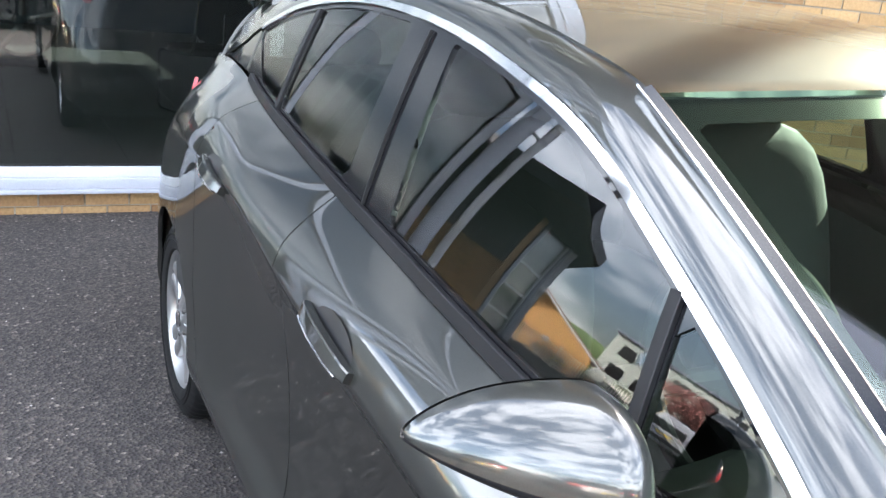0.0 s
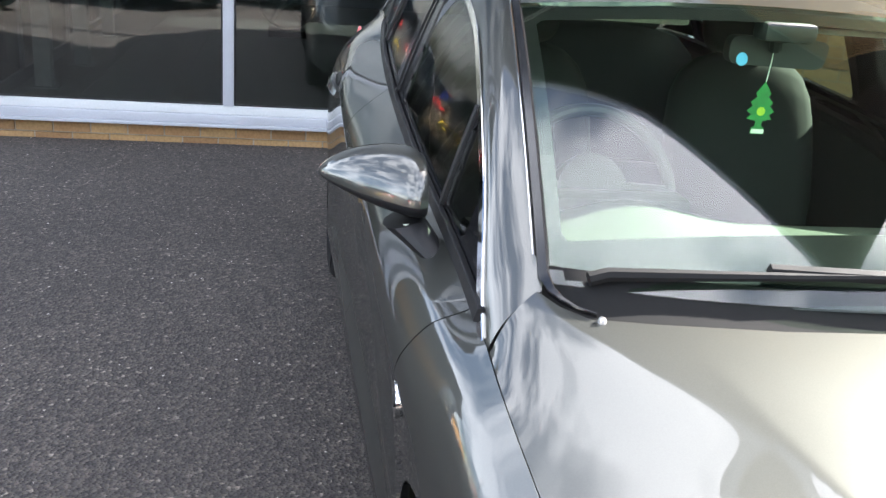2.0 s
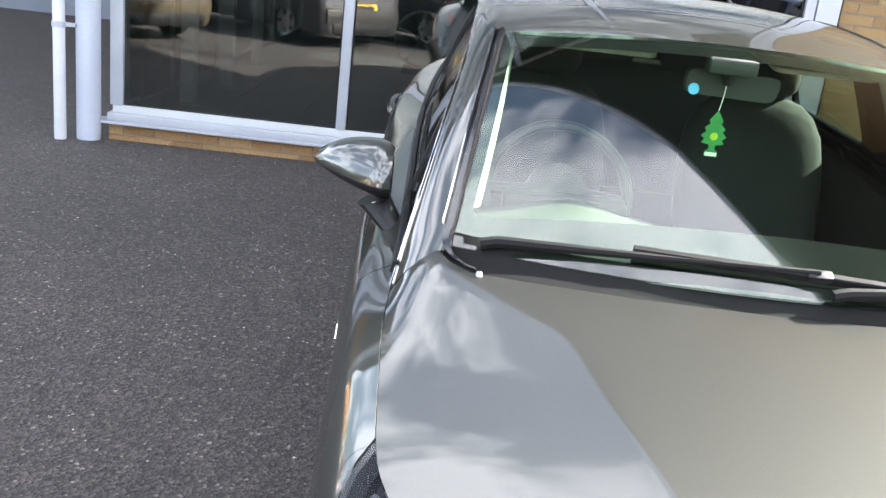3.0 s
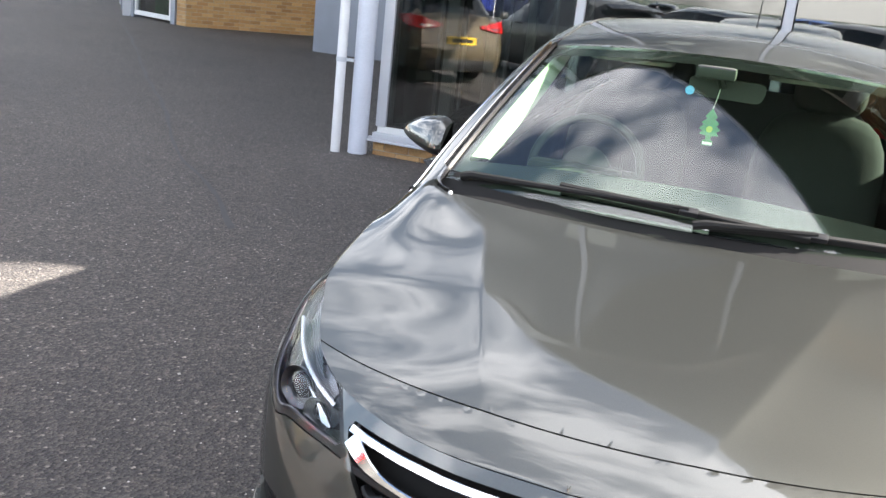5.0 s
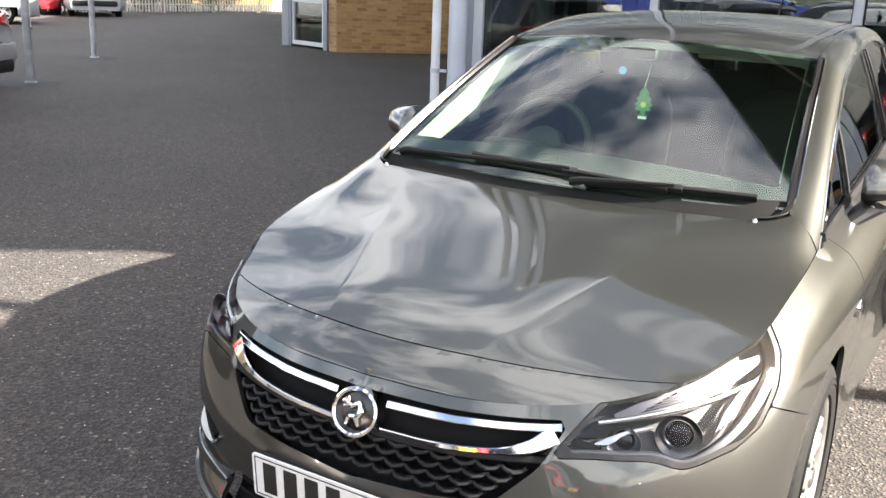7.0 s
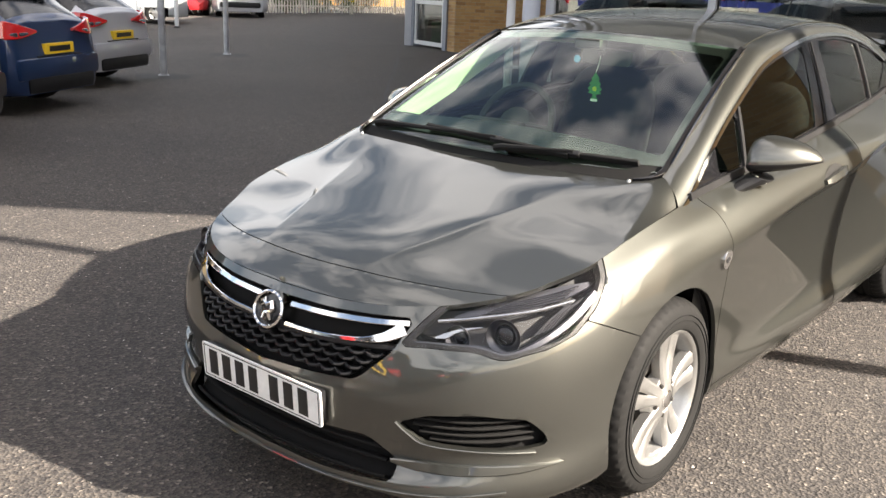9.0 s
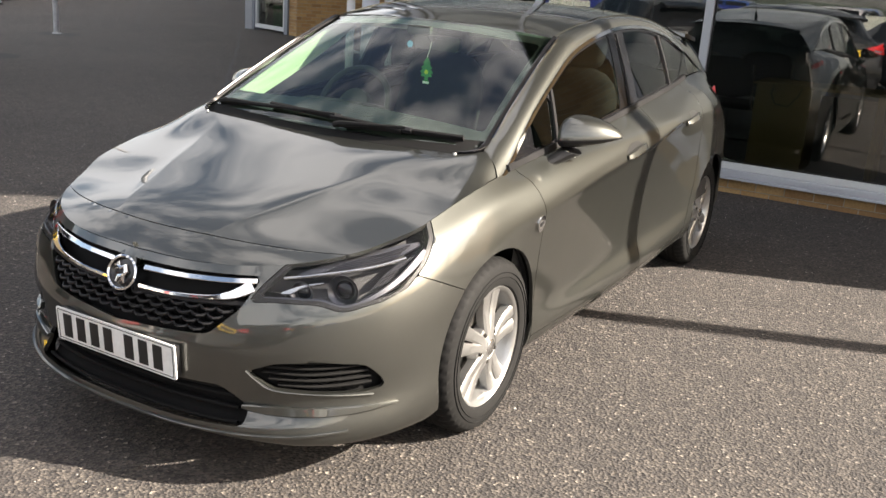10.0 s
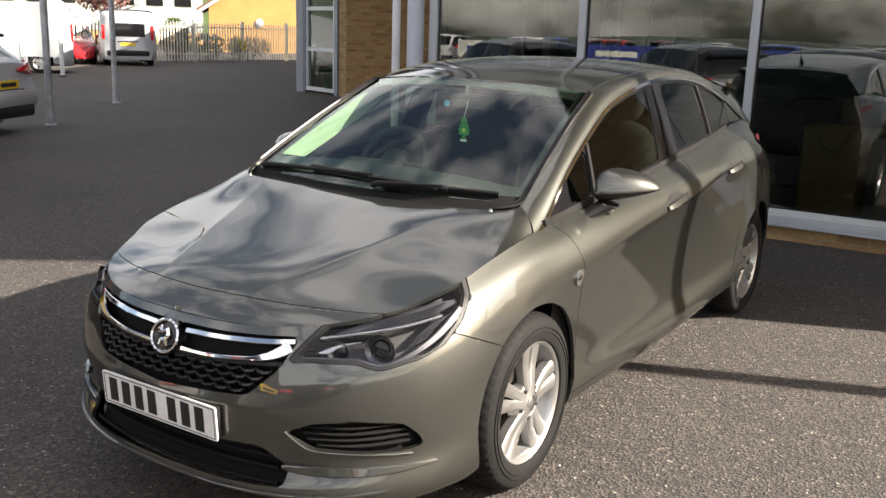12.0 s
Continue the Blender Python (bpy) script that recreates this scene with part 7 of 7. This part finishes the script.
def leaf_cloud(name, centre, radii, n, size, mat_, parent=None, hollow=0.35, seed=1):
    """Many small leaves in a lumpy cloud with gaps."""
    rg = random.Random(seed)
    verts, faces = [], []
    while len(faces) < n:
        q = Vector((rg.uniform(-1, 1), rg.uniform(-1, 1), rg.uniform(-1, 1)))
        if not hollow < q.length < 1:
            continue
        if noise.noise(q * 2.3 + Vector((seed, 0, 0))) < -0.08:
            continue
        c = Vector(centre) + Vector((q.x * radii[0], q.y * radii[1], q.z * radii[2]))
        r = Euler((rg.uniform(0, 6.3), rg.uniform(0, 6.3), rg.uniform(0, 6.3))).to_matrix()
        s = size * rg.uniform(0.6, 1.4)
        i = len(verts)
        verts += [c + r @ Vector(v) * s for v in ((-0.5, 0, 0), (0, -0.28, 0.05), (0.5, 0, 0), (0, 0.28, 0.05))]
        faces.append((i, i + 1, i + 2, i + 3))
    return link_mesh(name, verts, faces, mat_, parent, False)


def leaf_material(name, dark, light):
    m = material(name, light, 0.6)
    n, l, b = shader(m)
    g = n.new("ShaderNodeNewGeometry")
    r = ramp_node(m, g.outputs["Random Per Island"], [(0.0, dark), (1.0, light)])
    l.new(r.outputs["Color"], b.inputs["Base Color"])
    return m


LEAF = leaf_material("green_leaves", (0.03, 0.055, 0.015), (0.10, 0.14, 0.04))
LEAF_RED = leaf_material("red_leaves", (0.10, 0.025, 0.025), (0.30, 0.12, 0.10))
LEAF_GREY = leaf_material("dry_scrub", (0.10, 0.09, 0.06), (0.28, 0.25, 0.18))
BLOSSOM = leaf_material("yellow_blossom", (0.45, 0.35, 0.01), (0.7, 0.58, 0.04))
BARK = varied("bark", (0.10, 0.075, 0.055), 0.9, 0.3, 8.0, 60.0, relief=0.01)
for i, (x, y, rx, rz, mat_, lab) in enumerate(((-29.4, 24.6, 0.75, 0.85, LEAF, "green ivy bush on the fence"), (-29.6, 26.6, 0.9, 0.55, LEAF, "low green bush behind the fence"), (-29.9, 21.8, 1.1, 0.45, LEAF_GREY, "dry scrub behind the fence"), (-30.0, 18.6, 1.3, 0.5, LEAF_GREY, "dry scrub behind the palisade"), (-30.2, 29.6, 1.4, 0.5, LEAF_GREY, "dry undergrowth behind the fence"))):
    b_ = empty("bush", label=lab, category="bush", group="fence bushes")
    part("stems", tube(bmesh.new(), [(x, y, 0), (x + 0.05, y - 0.04, rz * 0.8), (x + 0.15, y + 0.1, rz * 1.4)], [0.04, 0.03, 0.01], 7), BARK, b_)
    leaf_cloud("foliage", (x, y, rz + 0.12), (rx * 0.7, rx, rz), 2200 if i == 0 else 900, 0.13, mat_, b_, 0.2, 11 + i)
fl = empty("flowering_shrub", label="shrub with bright yellow flowers by the fence", category="shrub")
part("stems", tube(bmesh.new(), [(-29.0, 27.9, 0), (-29.0, 27.95, 0.7)], [0.03, 0.015], 6), BARK, fl)
leaf_cloud("foliage", (-29.0, 27.9, 0.62), (0.32, 0.42, 0.4), 300, 0.10, LEAF, fl, 0.1, 31)
leaf_cloud("blossom", (-29.0, 27.9, 0.72), (0.30, 0.38, 0.34), 260, 0.10, BLOSSOM, fl, 0.3, 32)


def tree(name, label, x, y, h, crown, mat_, seed, n=2600, size=0.22):
    t = empty(name, label=label, category="tree")
    rg = random.Random(seed)
    part("trunk", tube(bmesh.new(), [(x, y, 0), (x + 0.1, y, h * 0.25), (x + 0.05, y + 0.1, h * 0.5), (x, y, h * 0.85)], [0.2, 0.15, 0.1, 0.03], 10), BARK, t)
    for k in range(6):
        a, z = k * 1.05 + rg.random(), h * (0.3 + 0.08 * k)
        part("limb", tube(bmesh.new(), [(x, y, z), (x + crown * 0.4 * math.cos(a), y + crown * 0.4 * math.sin(a), z + h * 0.12), (x + crown * 0.8 * math.cos(a), y + crown * 0.8 * math.sin(a), z + h * 0.18)], [0.07, 0.045, 0.012], 7), BARK, t)
    for k in range(4):
        a = k * 1.7 + seed
        leaf_cloud("crown", (x + 0.4 * crown * math.cos(a), y + 0.4 * crown * math.sin(a), h * (0.58 + 0.1 * k)), (crown * 0.75, crown * 0.75, h * 0.2), n // 4, size, mat_, t, 0.25, seed * 7 + k)
    return t


tree("red_leaved_tree", "small ornamental tree with dark red leaves", -43.9, 32.5, 5.4, 2.5, LEAF_RED, 3, 4200, 0.2)
# brick house with white bargeboards, beyond the fence
HB = Vector((-40.4, 36.7, 0))
hd = Vector((0.715, 0.70, 0)).normalized()
hn = Vector((hd.y, -hd.x, 0))
hm = Matrix.Translation(HB) @ Matrix.Rotation(math.atan2(hd.y, hd.x), 4, "Z")
house = empty("brick_house", label="orange brick house with a tiled roof and white bargeboards", category="house")
ORANGE = varied("orange_brick", (0.50, 0.27, 0.09), 0.9, 0.12, 1.0, 12.0)
bm = prism(bmesh.new(), [(0, 0), (9.0, 0), (9.0, 2.75), (4.5, 5.6), (0, 2.75)], lambda p, s: (p[0], 0.0 if s == 0 else 8.0, p[1]))
bmesh.ops.transform(bm, matrix=hm, verts=bm.verts[:])
part("house_wall", bm, ORANGE, house, smooth=False)
ROOF_TILE = varied("brown_roof_tile", (0.16, 0.08, 0.05), 0.85, 0.2, 2.0)
for a, b, nm in (((-0.7, 2.33), (4.5, 5.72), "roof"), ((9.7, 2.33), (4.5, 5.72), "roof")):
    bm = prism(bmesh.new(), [a, b, (b[0], b[1] + 0.14), (a[0], a[1] + 0.14)], lambda p, s: (p[0], -0.5 if s == 0 else 8.4, p[1]))
    bmesh.ops.transform(bm, matrix=hm, verts=bm.verts[:])
    part(nm, bm, ROOF_TILE, house, smooth=False)
    bm = prism(bmesh.new(), [(a[0], a[1] - 0.22), (b[0], b[1] - 0.22), (b[0], b[1] - 0.002), (a[0], a[1] - 0.002)], lambda p, s: (p[0], -0.56 if s == 0 else -0.505, p[1]))
    bmesh.ops.transform(bm, matrix=hm, verts=bm.verts[:])
    part("bargeboard", bm, WHITE, house, smooth=False)
placed("house_window", (5.6, 6.8, -0.06, 0.05, 1.0, 2.1), WHITE, hm, house)
bm = lathe(bmesh.new(), [(0.0, -0.10), (0.14, -0.09), (0.24, -0.04), (0.26, 0.0)], 24, "y", (2.9, 0, 1.75))
bmesh.ops.transform(bm, matrix=hm, verts=bm.verts[:])
part("dish", bm, WHITE, house)
# white office building
OB = Vector((-69.5, 32.5, 0))
om = Matrix.Translation(OB) @ Matrix.Rotation(math.atan2(0.80, 0.60), 4, "Z")
office = empty("white_office", label="white office building with rows of windows and a brick base", category="office building")
placed("office_wall", (0, 22.5, 0.0, 12, 0.9, 8.5), varied("white_cladding", (0.38, 0.41, 0.37), 0.5, 0.05, 0.6), om, office)
placed("office_base", (0, 22.4, 0.05, 11.9, 0, 0.899), ORANGE, om, office)
placed("office_roof", (-0.3, 22.8, -0.3, 12.3, 8.5, 8.8), CLAD, om, office)
for r in range(2):
    for k in range(10):
        placed("office_window", (1.0 + 2.15 * k, 2.25 + 2.15 * k, -0.05, 0.1, 2.9 + 3.0 * r, 4.5 + 3.0 * r), GLOSS_BLACK, om, office)
for k in range(44):
    placed("cladding_rib", (0.2 + 0.5 * k, 0.26 + 0.5 * k, -0.03, 0.02, 0.9, 2.7), WHITE, om, office) if k % 2 == 0 else None


def hill(name, x0, y0, x1, y1, height, seed, mat_, label):
    """A long low rise of ground with an uneven crest."""
    bm = bmesh.new()
    a, b = Vector((x0, y0, 0)), Vector((x1, y1, 0))
    d = (b - a).normalized()
    back = Vector((-d.y, d.x, 0))
    rows = []
    for k in range(41):
        p = a.lerp(b, k / 40)
        h = height * (0.7 + 0.5 * noise.noise(Vector((k * 0.17, seed, 0))) + 0.12 * noise.noise(Vector((k * 0.9, seed, 3))))
        rows.append([bm.verts.new(p), bm.verts.new(p + back * 25 + Vector((0, 0, h * 0.7))), bm.verts.new(p + back * 60 + Vector((0, 0, h))), bm.verts.new(p + back * 110)])
    for r, s in zip(rows, rows[1:]):
        for i in range(3):
            bm.faces.new((r[i], s[i], s[i + 1], r[i + 1]))
    return tagged(part(name, bm, mat_), label, "hill", kind="structure")


GRASS = varied("grassy_hill", (0.09, 0.14, 0.035), 0.95, 0.3, 0.05, 2.0)
WOODS = varied("wooded_hill", (0.035, 0.05, 0.03), 0.95, 0.4, 0.06, 1.2)
hill("backdrop_hill_north", -150, 90, 60, 190, 24, 2, GRASS, "green grassy hill beyond the buildings")
hill("backdrop_hill_south", 180, -120, -180, -120, 2.4, 7, WOODS, "low wooded rise across the road")
hill("backdrop_hill_west", -140, -120, -140, 90, 16, 5, WOODS, "dark wooded rise to the west")
